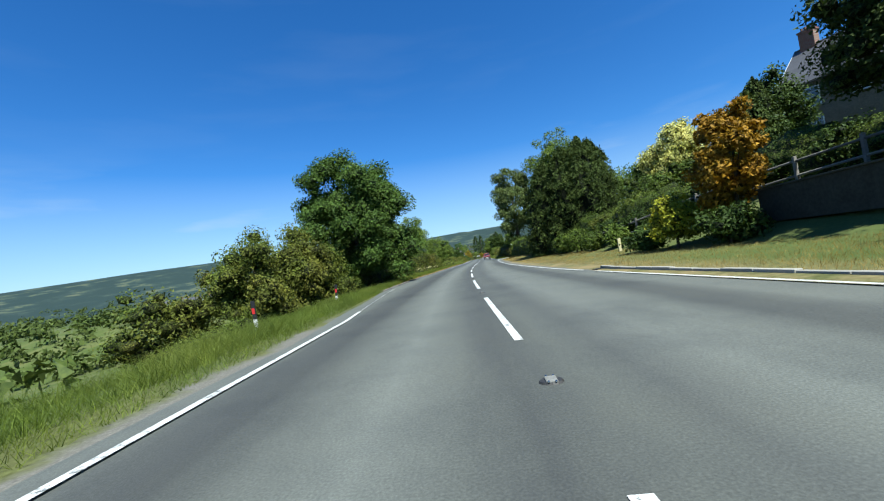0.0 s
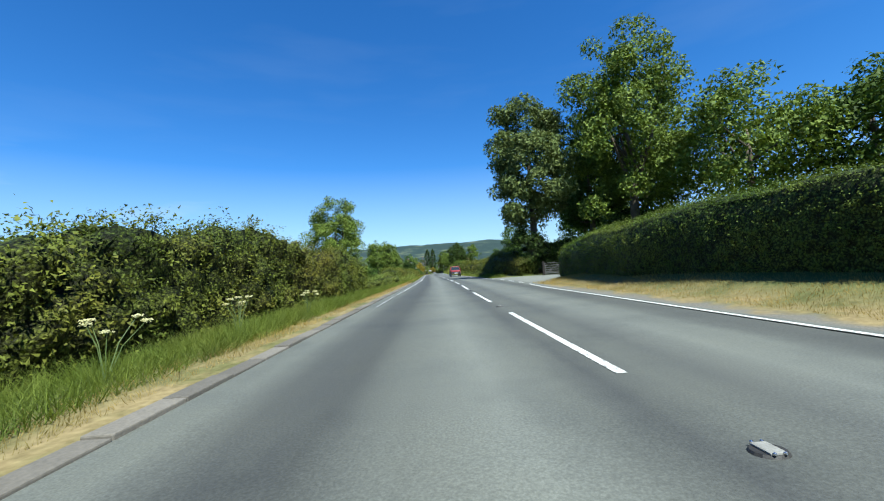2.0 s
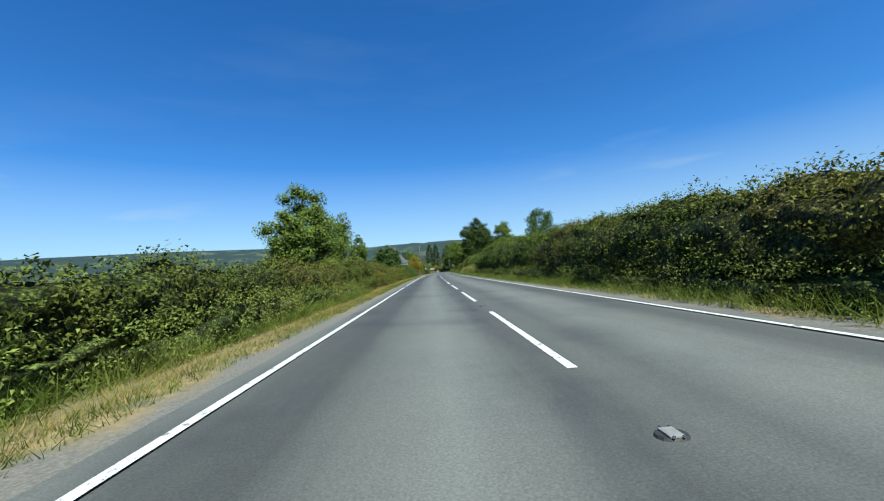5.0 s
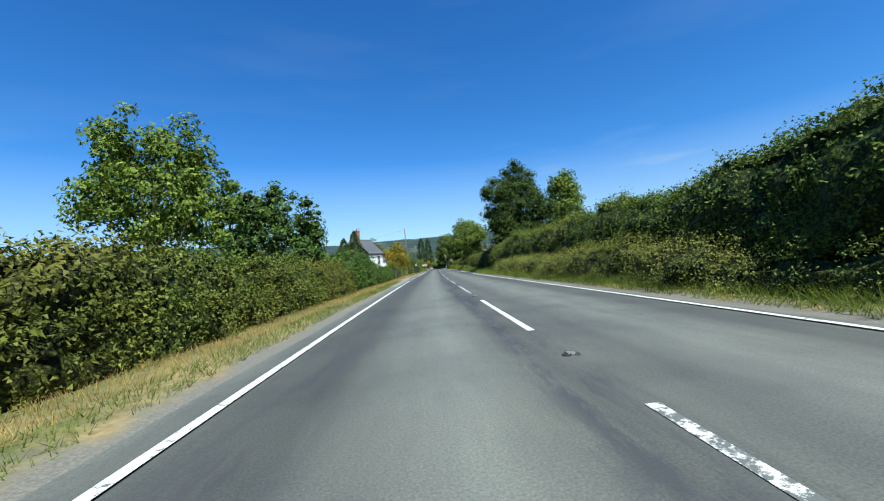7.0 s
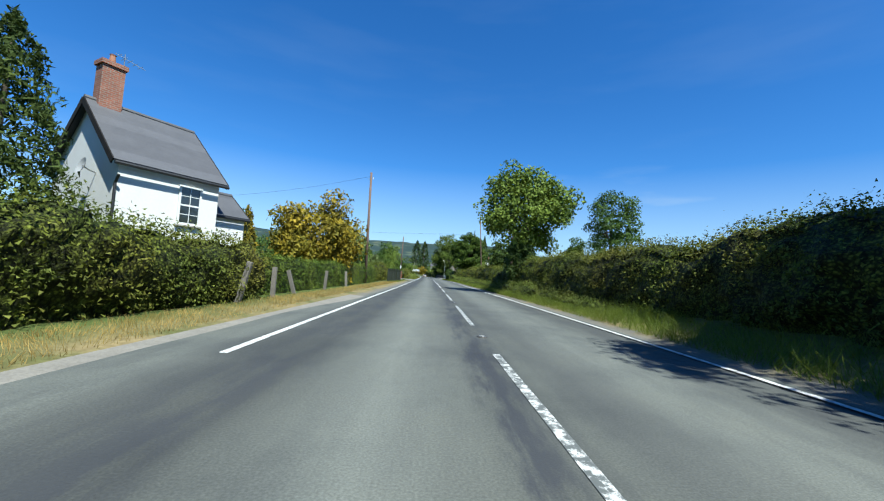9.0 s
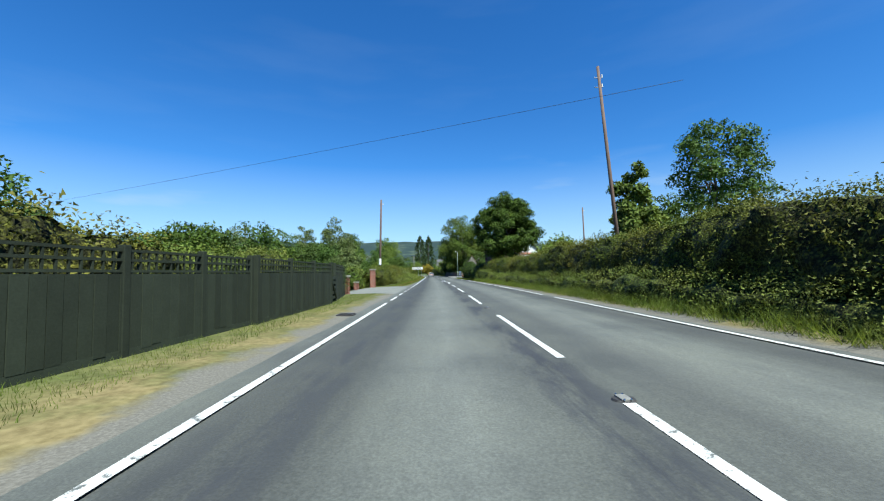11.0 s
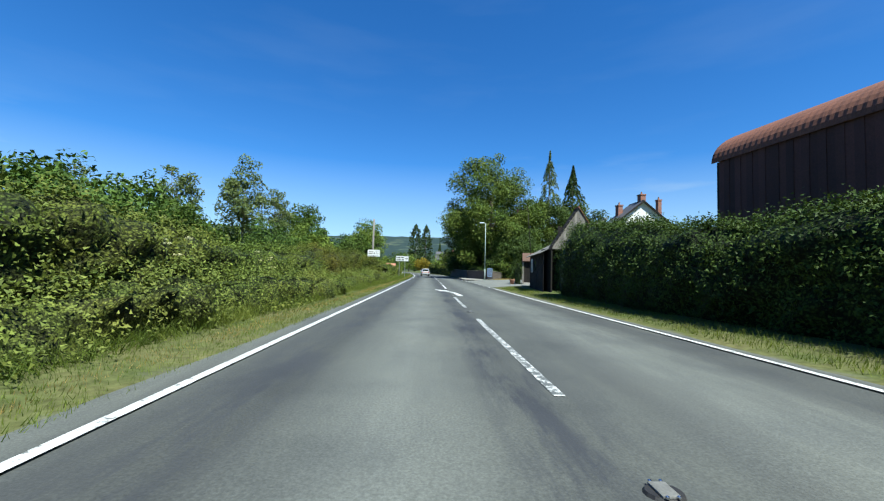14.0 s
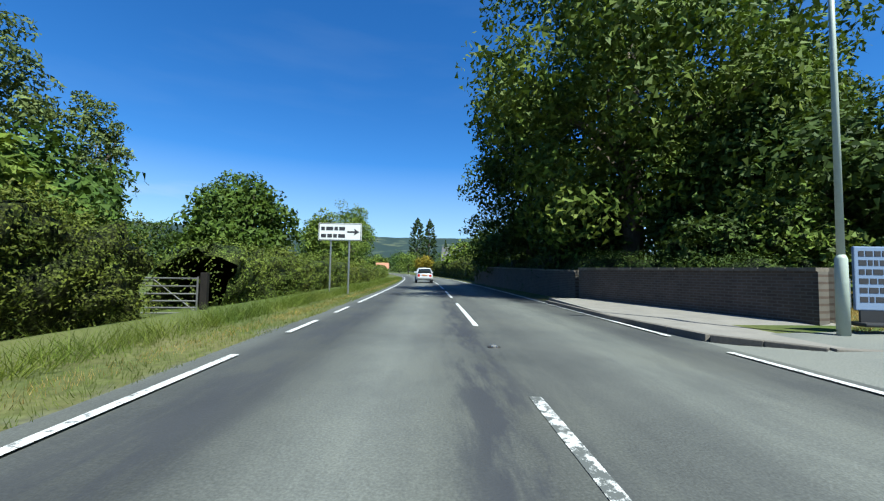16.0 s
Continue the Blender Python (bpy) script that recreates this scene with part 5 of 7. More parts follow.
def cow_parsley(x, y, h, seed):
    """A stem that forks under flat heads of tiny white flowers."""
    rng = np.random.default_rng(seed)
    root = thing("cow_parsley", x, y, gz(x, y), 0, "cow parsley with flat white flower heads", "wild flower", "cow parsley in the verge")
    for _ in range(6):
        e = Vector((*rng.normal(0, .22, 2), h * rng.uniform(.75, 1.1)))
        part("stem", tube(bmesh.new(), [(0, 0, 0), (e.x * .4, e.y * .4, e.z * .6), e], [.008, .006, .004], 5), GRASS_STEM, root)
        a, d = rng.uniform(0, 2 * math.pi, 60), .075 * rng.uniform(0, 1, 60) ** .5
        c = np.stack([e.x + np.cos(a) * d, e.y + np.sin(a) * d, e.z + rng.normal(0, .012, 60)], 1)
        head = new("flower_head", leaf_mesh("flower_head", leaf_verts(rng, c, np.tile([0, -.4, 1.], (60, 1)), .03, .9), [FLOWER_WHITE]))
        head.parent = root


for k, (y, lat, h) in enumerate([(46.6, -6.3, .9), (47.4, -6.6, 1.0), (48.9, -6.5, .85), (52, -6.3, .8), (55.5, -6.2, .9), (60, -6.1, .8), (341, -6.6, 1.6), (342.5, -6.9, 1.9), (343.6, -6.8, 1.7), (346, -6.9, 1.9), (350, -6.8, 1.6), (355, -6.7, 1.5), (317, 5.4, .7), (321, 5.4, .8)]):
    cow_parsley(at_lat(y, lat), y, h, 300 + k)

hedge("tall green grass and nettles under the hedge", 98, 183, [(98, 4.5), (150, 4.8), (183, 4.9)], .8, [(98, .5), (112, .7), (130, .5), (148, .75), (166, .55), (183, .7)], LEAF_WEED, .09, 130, 36, .28, name="tall_weeds", category="weeds")
hedge("lush verge weeds below the hawthorn hedge", 240, 333, [(240, 4.8), (290, 4.7), (333, 4.8)], .9, [(240, .5), (256, .75), (275, .6), (288, .95), (300, .7), (314, .85), (324, 1.1), (330, 1.35), (333, 1.2)], LEAF_WEED, .09, 130, 37, .28, name="tall_weeds", category="weeds")

# ---- materials of the built things ----
RENDER_WHITE = plain("white_painted_brick", (.8, .8, .78), .75, vary=.06, scale=1.2, fine=14, relief=.25)
SLATE = plain("grey_slate", (.085, .085, .095), .6, vary=.2, scale=2, fine=18, relief=.3)
# stone tone lowered to carry the shade these walls stand in
STONE_SHADED = plain("shade_toned_stone", (.07, .065, .05), .95, vary=.4, scale=1.5, fine=9, relief=.6, gloss=.2)
STONE = plain("weathered_stone", (.2, .17, .13), .9, vary=.35, scale=1.5, fine=9, relief=.6)
CONCRETE = plain("pale_concrete", (.36, .34, .3), .9, vary=.2, scale=2, fine=40, relief=.4)
PAVING = plain("worn_concrete_paving", (.22, .205, .18), .9, vary=.25, scale=2, fine=40, relief=.4)
KERB_STONE = plain("brown_kerb_stone", (.145, .13, .11), .9, vary=.3, scale=2, fine=30, relief=.4)
TIMBER_GREY = plain("weathered_grey_timber", (.2, .18, .155), .9, vary=.35, scale=3, fine=30, relief=.5)
TIMBER_DARK = plain("dark_tarred_timber", (.023, .019, .016), .85, vary=.6, scale=3, fine=30, relief=.4, gloss=.2)
TIMBER_GREEN = plain("dark_green_stained_timber", (.034, .042, .028), .8, vary=.2, scale=3, fine=30, relief=.3, gloss=.15)
POLE_WOOD = plain("brown_creosoted_pole", (.125, .08, .06), .9, vary=.3, scale=2, fine=30, relief=.4)
RUST = plain("rusty_red_iron", (.27, .1, .055), .85, vary=.35, scale=1.2, fine=20, relief=.2)
MOSSY = plain("mossy_rusted_sheet", (.13, .07, .042), .9, vary=.4, scale=2, fine=12, relief=.5)
PAD = plain("dirty_white_rubber", (.2, .195, .18), .7, vary=.3, scale=12)
# steel made darker to carry the tree shade over the gateway
GATE_STEEL = plain("shade_dark_gate_steel", (.15, .15, .145), .6, .3, vary=.25, scale=5, fine=40)
IRON = plain("dark_cast_iron", (.045, .042, .04), .6, .3, vary=.3, scale=8, fine=40, relief=.3)
RUST_DARK = plain("dark_red_iron_sheet", (.11, .04, .03), .85, vary=.3, scale=1.0, fine=20, relief=.2)
ASBESTOS = plain("lichen_grey_roof_sheet", (.23, .22, .205), .95, vary=.4, scale=1.6, fine=18, relief=.4)
GALV = plain("galvanised_steel", (.52, .53, .53), .45, .85, vary=.15, scale=5, fine=40)
PAINTED_POST = plain("pale_grey_green_paint", (.46, .52, .44), .5, vary=.1)
WHITE = plain("white_paint", (.8, .8, .78), .5, vary=.05, scale=3)
SIGN_WHITE = plain("white_sign_sheet", (.8, .81, .78), .45, vary=.05, scale=3)
BLACK = plain("black_plastic", (.02, .02, .022), .5, vary=.2)
INK = plain("dark_ink", (.03, .03, .035), .6, vary=.1)
BLUE_GREY = plain("blue_grey_board", (.22, .3, .45), .5, vary=.12, scale=3)
CAR_SILVER = plain("silver_car_paint", (.68, .7, .72), .25, .25, vary=.03)
CAR_RED = plain("dark_red_car_paint", (.3, .035, .03), .28, .1, vary=.06)
RUBBER = plain("black_rubber", (.02, .02, .02), .8, vary=.2)
ALLOY = plain("alloy_rim", (.55, .56, .58), .3, .9, vary=.05)
TAIL_RED = plain("red_lamp_lens", (.45, .02, .015), .2, vary=.05)
AMBER = plain("amber_lens", (.6, .2, .02), .25, vary=.05)
CHROME = plain("chrome", (.75, .76, .78), .12, 1.0, vary=.03)
TERRACOTTA = plain("terracotta", (.42, .19, .11), .8, vary=.15, scale=6)
REFLECT_RED = plain("red_reflector", (.6, .03, .03), .3, vary=.05)
DARK_INSIDE = plain("dark_interior", (.012, .012, .012), .9, vary=.2, gloss=.1)


def brick_material(name, brick, mortar, scale=1.0):
    m, n, l, b = mat(name, .9)
    tc = n.new("ShaderNodeTexCoord")
    mp = n.new("ShaderNodeMapping")
    mp.inputs["Rotation"].default_value = (radians(90), 0, 0)
    l.new(tc.outputs["Object"], mp.inputs[0])
    t = node(n, "ShaderNodeTexBrick", Scale=scale, Mortar_Size=.012, Brick_Width=.225, Row_Height=.075)
    t.inputs["Color1"].default_value = (*brick, 1)
    t.inputs["Color2"].default_value = (*(c * .7 for c in brick), 1)
    t.inputs["Mortar"].default_value = (*mortar, 1)
    l.new(mp.outputs[0], t.inputs["Vector"])
    st = ramp_of(n, l, noise_of(n, l, 3, 4), [(.3, (.7, .68, .66)), (.7, (1.1, 1.08, 1.05))])
    l.new(mix(n, l, .8, t.outputs["Color"], st, "MULTIPLY"), b.inputs["Base Color"])
    bump(n, l, b, t.outputs["Fac"], -.4, .01)
    return m


BRICK = brick_material("red_brick", (.26, .085, .05), (.19, .16, .135))
BRICK_DARK = brick_material("weathered_brown_brick", (.085, .06, .045), (.1, .09, .075))
gm, gn, gl, gb = mat("window_glass", .04)
gb.inputs["Base Color"].default_value = (.02, .026, .03, 1)
gb.inputs["Specular IOR Level"].default_value = .9
GLASS = gm


def bars(parent, x0, x1, z0, z1, y, lines, material, seed=1, name="text_bar"):
    """Plain bars in place of writing, on a face that looks along -y."""
    rng = random.Random(seed)
    h = (z1 - z0) / (lines * 1.7)
    for i in range(lines):
        z = z1 - (i + .85) * (z1 - z0) / lines
        x = x0
        while x < x1 - .05:
            w = min(rng.uniform(.12, .3) * (x1 - x0), x1 - x)
            part(name, one_box(x, y - .006, z, x + w, y, z + h), material, parent)
            x += w + .05 * (x1 - x0)


def board_wall(parent, x0, x1, z0, z1, y, material, step=.15, seed=1, thick=.025, name="board", top=None):
    """Upright boards side by side on the plane y, each its own mesh."""
    rng = random.Random(seed)
    n = max(1, round((x1 - x0) / step))
    w = (x1 - x0) / n
    for i in range(n):
        zt = z1 if top is None else top(x0 + (i + .5) * w)
        part(name, one_box(x0 + i * w + .006, y - thick - rng.uniform(0, .012), z0 - rng.uniform(0, .04), x0 + (i + 1) * w - .006, y, zt), material, parent)


def sash_window(parent, x, z, w, h, y, bars_x=2, bars_z=4):
    """A window on a face that looks along -y, set into its wall."""
    win = part("window", one_box(x - w / 2, y - .02, z, x + w / 2, y + .06, z + h), DARK_INSIDE, parent)
    for a, b, c, d in ((x - w / 2 - .05, z - .05, x - w / 2 + .03, z + h + .05), (x + w / 2 - .03, z - .05, x + w / 2 + .05, z + h + .05), (x - w / 2, z + h - .03, x + w / 2, z + h + .05), (x - w / 2, z - .05, x + w / 2, z + .03), (x - w / 2, z + h / 2 - .03, x + w / 2, z + h / 2 + .03)):
        part("window_frame", one_box(a, y - .05, b, c, y - .01, d), WHITE, win)
    for i in range(1, bars_x):
        part("glazing_bar", one_box(x - w / 2 + w * i / bars_x - .012, y - .042, z, x - w / 2 + w * i / bars_x + .012, y - .022, z + h), WHITE, win)
    for i in range(1, bars_z):
        part("glazing_bar", one_box(x - w / 2, y - .041, z + h * i / bars_z - .012, x + w / 2, y - .023, z + h * i / bars_z + .012), WHITE, win)
    part("pane", one_box(x - w / 2, y - .03, z, x + w / 2, y - .022, z + h), GLASS, win)
    part("sill", one_box(x - w / 2 - .1, y - .12, z - .11, x + w / 2 + .1, y, z - .05, bevel=.01), CONCRETE, win)
    return win


def gabled_house(label, x, y, turn, length, depth, eave, ridge, wall, roof_mat, sink=.3, over=.25, chimneys=(), windows=(), category="house", barge=TIMBER_DARK, name="house"):
    """A house whose front looks along its -y and whose near gable stands at its x = 0. chimneys: (x, y, width, height, pots)."""
    z = gz(x, y)
    h = thing(name, x, y, z, turn, label, category)
    bm = bmesh.new()
    m = Matrix.Rotation(radians(90), 4, "Z") @ Matrix.Identity(4)
    # wall block: outline across the depth, drawn along the length
    out = [(0, -sink), (depth, -sink), (depth, eave), (depth / 2, ridge), (0, eave)]
    a = [bm.verts.new((0, p, q)) for p, q in out]
    b = [bm.verts.new((length, p, q)) for p, q in out]
    bm.faces.new(a)
    bm.faces.new(b[::-1])
    for i in range(5):
        bm.faces.new((a[i], b[i], b[(i + 1) % 5], a[(i + 1) % 5]))
    bmesh.ops.recalc_face_normals(bm, faces=bm.faces[:])
    part("wall", bm, wall, h)
    sl = math.hypot(depth / 2, ridge - eave)
    ang = math.atan2(ridge - eave, depth / 2)
    for s in (0, 1):
        # slates in courses, each course proud of the one above
        n = max(6, int(sl / .45))
        w = sl + over
        M = Matrix.Translation((0, 0, eave)) @ Matrix.Rotation(ang, 4, "X")
        if s:
            M = Matrix.Translation((length, depth, 0)) @ Matrix.Rotation(math.pi, 4, "Z") @ M
        for i in range(n):
            bm = one_box(-over, -over + w * i / n, .02, length + over, -over + w * (i + 1) / n + .03, .075 + .008 * (n - i) / n)
            bmesh.ops.transform(bm, matrix=M, verts=bm.verts[:])
            part("slate_course", bm, roof_mat, h)
        for gx in (-over - .04, length + over):
            bm = one_box(gx, -over, -.12, gx + .04, sl, .09)
            bmesh.ops.transform(bm, matrix=Matrix.Translation((0, 0, eave)) @ Matrix.Rotation(ang, 4, "X") if not s else Matrix.Translation((length, depth, 0)) @ Matrix.Rotation(math.pi, 4, "Z") @ Matrix.Translation((0, 0, eave)) @ Matrix.Rotation(ang, 4, "X"), verts=bm.verts[:])
            part("bargeboard", bm, barge, h)
        gy = -over - .06 if not s else depth + over + .06
        gz0 = eave - math.tan(ang) * over
        part("gutter", tube(bmesh.new(), [(-over, gy, gz0), (length + over, gy, gz0)], .06, 8), BLACK, h)
    part("ridge_tile", tube(bmesh.new(), [(-over, depth / 2, ridge + .07), (length + over, depth / 2, ridge + .07)], .1, 8), roof_mat, h)
    for cx, cy, cw, ch, pots in chimneys:
        zt = eave + (ridge - eave) * (1 - abs(cy - depth / 2) / (depth / 2))
        st = part("chimney", one_box(cx - cw / 2, cy - cw * .4, zt - .6, cx + cw / 2, cy + cw * .4, zt + ch, bevel=.01), BRICK, h)
        part("chimney_cap", one_box(cx - cw / 2 - .06, cy - cw * .4 - .06, zt + ch - .16, cx + cw / 2 + .06, cy + cw * .4 + .06, zt + ch), BRICK, st)
        for i in range(pots):
            px = cx + (i - (pots - 1) / 2) * .26
            part("chimney_pot", tube(bmesh.new(), [(px, cy, zt + ch - .02), (px, cy, zt + ch + .3), (px, cy, zt + ch + .36)], [.11, .09, .11], 10), TERRACOTTA, st)
    for wx, wz, ww, wh in windows:
        sash_window(h, wx, wz, ww, wh, 0)
    return h


# ---- kerbs, studs, markings ----


def kerb(label, y0, y1, lat, rise, width, material, name="kerb", step=.92):
    """A row of kerb stones along the road."""
    root = thing(name, at_lat((y0 + y1) / 2, 0), (y0 + y1) / 2, 0, 0, label, "kerb", kind="structure")
    bm = one_box(-width / 2, .004, -.16, width / 2, step - .008, rise, bevel=.015)
    first = part("kerb_stone", bm, material, root)
    me = first.data
    y = y0
    k = 0
    off = root.matrix_world.translation
    while y < y1:
        ob = first if k == 0 else new("kerb_stone", me)
        ob.parent = root
        x = at_lat(y, float(lat(y)))
        dx = at_lat(y + step, float(lat(y + step))) - x
        ob.matrix_basis = Matrix.Translation((x - off.x, y - off.y, float(road_z(y)) + .012 * math.sin(k * 1.7))) @ Matrix.Rotation(-math.atan2(dx, step), 4, "Z")
        y += step
        k += 1
    return root


kerb("low brown kerb along the edge of the tarmac", 22, 96, lambda y: -ramp(y, [(22, 5.15), (32, 5.1), (46, 4.45), (60, 4.4), (78, 4.35), (96, 4.1)]), .03, .26, KERB_STONE)
kerb("raised stone kerb beside the mown grass", -30, 15.5, lambda y: ramp(y, [(-30, 5.6), (4, 5.45), (15.5, 4.85)]), .1, .16, CONCRETE)


def road_stud(y):
    """A cat's eye: an iron shoe let into the road, a rubber pad and two pairs of glass beads."""
    x = at_lat(y, 0)
    root = thing("road_stud", x, y, float(road_z(y)) + .012, 0, "white rubber cat's eye in a worn iron housing", "road stud", "studs along the centre line")
    bm = bmesh.new()
    bmesh.ops.create_cone(bm, cap_ends=True, segments=14, radius1=.115, radius2=.095, depth=.028, matrix=Matrix.Translation((0, 0, .003)) @ Matrix.Diagonal((1, .85, 1, 1)))
    part("housing", bm, IRON, root)
    part("rubber_pad", one_box(-.05, -.075, .01, .05, .075, .03, bevel=.012), PAD, root)
    for s in (-1, 1):
        for q in (-.03, .03):
            bm = bmesh.new()
            bmesh.ops.create_icosphere(bm, subdivisions=1, radius=.012, matrix=Matrix.Translation((q, s * .078, .026)))
            part("glass_bead", bm, CHROME, root)
    return root


first_stud = road_stud(STUDS[0])
for s in STUDS[1:]:
    copy_thing(first_stud, pose(at_lat(s, 0), s, float(road_z(s)) + .012))


def deflection_arrow(tip_y, spread=0.0):
    """A painted arrow that bends back to the left-hand lane; spread leans it further across the line."""
    lat = lambda d, q: q + spread * (-.8 * d / 6.16 - .35)
    left = [(-6.16, .12), (-5.2, .13), (-4.1, .13), (-3.3, .08), (-2.6, -.06), (-1.95, -.28)]
    right = [(-6.16, .4), (-5.2, .4), (-4.3, .36), (-3.4, .28), (-2.6, .13), (-1.78, -.08)]
    bm = bmesh.new()
    v = lambda d, q: bm.verts.new((at_lat(tip_y + d, lat(d, q)), tip_y + d, float(road_z(tip_y + d)) + .02))
    L, R = [v(*p) for p in left], [v(*p) for p in right]
    for i in range(len(L) - 1):
        bm.faces.new((L[i], R[i], R[i + 1], L[i + 1]))
    a, b, c = v(-2.15, -.45), v(-1.55, .16), v(0, -.72)
    bm.faces.new((a, L[-1], c))
    bm.faces.new((L[-1], R[-1], c))
    bm.faces.new((R[-1], b, c))
    bmesh.ops.recalc_face_normals(bm, faces=bm.faces[:])
    for f in bm.faces:
        if f.normal.z < 0:
            f.normal_flip()
    return part("painted_arrow", bm, PAINT, road)


deflection_arrow(327.4)
deflection_arrow(366.25, .2)


def patch(name, label, outline, material, lift=.02, category="drive"):
    """A flat made surface that follows the land; outline in metres of the plan, four corners or strips of them."""
    P = np.array(outline, float)
    n = 90
    t = np.linspace(0, 1, n)
    A = np.stack([np.interp(t, np.linspace(0, 1, len(P[0])), P[0][:, k]) for k in (0, 1)], 1)
    B = np.stack([np.interp(t, np.linspace(0, 1, len(P[1])), P[1][:, k]) for k in (0, 1)], 1)
    s = np.linspace(0, 1, 24)
    X = A[:, None, 0] * (1 - s) + B[:, None, 0] * s
    Y = A[:, None, 1] * (1 - s) + B[:, None, 1] * s
    return tagged(new(name, grid_mesh(name, X, Y, ground_z(X, Y) - shoulder(X - road_x(Y), Y) + tuck(X - road_x(Y), Y) + lift, X * 0 + .5, material)), label, category, kind="structure")


patch("side_road", "pale grey side road climbing from the junction", [[(8.2, 372.3), (12.3, 373.8), (16, 379.5), (27, 391), (42, 405), (70, 430)], [(8.4, 394), (13.5, 393.6), (16.8, 397.4), (22.3, 402.8), (33.5, 412.0), (58, 439)]], SIDE_ASPHALT, .012, "road")
patch("drive", "grey tarmac drive entrance of a house", [[(.1, 296.5), (-3.2, 297), (-9, 297.5), (-24, 299)], [(.35, 309.6), (-3, 308.4), (-9, 306), (-24, 304)]], SIDE_ASPHALT, .004)
patch("gateway", "dusty concrete gateway apron beside the road", [[(5.0, 70.5), (10.5, 72), (16, 74), (22, 82)], [(5.2, 89), (7.6, 88), (11.5, 87.5), (17, 88.5)]], SIDE_ASPHALT, .012)
patch("gravel_layby", "pale gravel strip beside the road", [[(-2.0, 203), (-1.9, 222), (-1.9, 230), (-1.2, 244)], [(-3.0, 203), (-2.85, 222), (-2.7, 230), (-2.05, 244)]], plain("grey_gravel", (.19, .175, .15), .95, vary=.3, scale=2, fine=30, relief=.5), .008)

# ---- the start: marker posts, bank with rails, stone house ----


def marker_post(y, lat, lean):
    x = at_lat(y, lat)
    root = thing("marker_post", x, y, gz(x, y) - .05, 0, "black and white verge marker post with red reflector", "marker post", "verge marker posts")
    root.matrix_world = pose(x, y, gz(x, y) - .05, 0, lean, 0)
    part("lower_post", one_box(-.06, -.025, 0, .06, .025, .45, bevel=.012), WHITE, root, "white lower half")
    part("upper_post", one_box(-.06, -.026, .45, .06, .026, 1.02, bevel=.012), BLACK, root, "black upper half with rounded top")
    part("reflector", one_box(-.045, -.034, .62, .045, -.026, .8), REFLECT_RED, root)
    return root


marker_post(11.8, -7.0, -2)
marker_post(20.0, -7.1, 3)
root = thing("boundary_post", 10.5, 24, gz(10.5, 24), 0, "short cream boundary post on the grass", "post")
part("post_body", one_box(-.08, -.08, 0, .08, .08, .75, bevel=.02), plain("cream_paint", (.7, .62, .35), .6), root)


def rail_fence(label, pts, rails=2, height=1.15, name="rail_fence", material=TIMBER_GREY, lean=0):
    """Posts along the plan points with rails between them."""
    x0, y0 = pts[0]
    root = thing(name, x0, y0, gz(x0, y0), 0, label, "fence")
    o = Vector((x0, y0, gz(x0, y0)))
    P = [Vector((x, y, gz(x, y))) - o for x, y in pts]
    for p in P:
        part("post", one_box(p.x - .06, p.y - .06, p.z - .3, p.x + .06, p.y + .06, p.z + height + .1, bevel=.015), material, root)
    for a, b in zip(P, P[1:]):
        for k in range(rails):
            h = height * (k + 1) / rails - .1
            part("rail", tube(bmesh.new(), [a + Vector((0, 0, h)), b + Vector((0, 0, h))], .05, 6), material, root)
    return root


rail_fence("weathered two-rail timber fence on the garden bank", [(10.9, 37.7), (11.0, 34.8), (11.2, 32.0), (11.8, 28.9), (12.6, 26.6), (13.4, 25.0), (14.3, 22.6), (15.1, 20.2), (15.8, 17.8), (16.3, 15.4), (16.7, 13.0), (17.0, 10.6)], 2, 1.2)
wall_g = thing("garden_wall", 15, 8, gz(15, 8), 0, "rendered garden retaining wall, coloured as in shade", "wall", kind="structure")
part("wall_body", one_box(-2.0, -16, -.6, -1.7, 8, .6, bevel=.02), STONE_SHADED, wall_g)
part("coping", one_box(-2.06, -16.05, .6, -1.64, 8.05, .66, bevel=.02), STONE_SHADED, wall_g)
gabled_house("tall stone house with slate roof on the bank", 30.5, 37.5, -62, 9.5, 8.0, 5.4, 9.2, STONE, SLATE, 3.0, .35, [(0.8, 4.0, 1.1, 1.5, 4), (8.6, 4.0, 1.1, 1.4, 4)], [(2.0, 3.2, 1.0, 1.5), (5.0, 3.2, 1.0, 1.5), (7.8, 3.2, 1.0, 1.5), (2.0, .6, 1.0, 1.6), (7.8, .6, 1.0, 1.6)], barge=WHITE)

# ---- field gates ----


def field_gate(label, x, y, turn, width, height=1.15, mesh=False, name="field_gate"):
    root = thing(name, x, y, gz(x, y), turn, label, "gate")
    for k in range(6):
        z = .2 + (height - .25) * (k / 5) ** 1.15
        part("bar", tube(bmesh.new(), [(0, 0, z), (width, 0, z)], .022, 6), GATE_STEEL, root)
    for px in (0, width):
        part("stile", tube(bmesh.new(), [(px, 0, .15), (px, 0, height)], .028, 8), GATE_STEEL, root)
    part("brace", tube(bmesh.new(), [(0, 0, .22), (width * .5, 0, height - .05), (width, 0, .22)], .018, 6), GATE_STEEL, root)
    if mesh:
        for k in range(int(width / .11)):
            part("mesh_wire", tube(bmesh.new(), [(.05 + k * .11, .02, .15), (.05 + k * .11, .02, height - .02)], .005, 4, False), GATE_STEEL, root)
    for px in (-.18, width + .18):
        # posts in dark timber, for the same shade put into colour
        part("gate_post", one_box(px - .09, -.09, -.3, px + .09, .09, height + .12, bevel=.02), TIMBER_DARK, root)
    return root


field_gate("galvanised five-bar field gate, closed", 11.0, 85.6, 8, 3.7, 1.25)
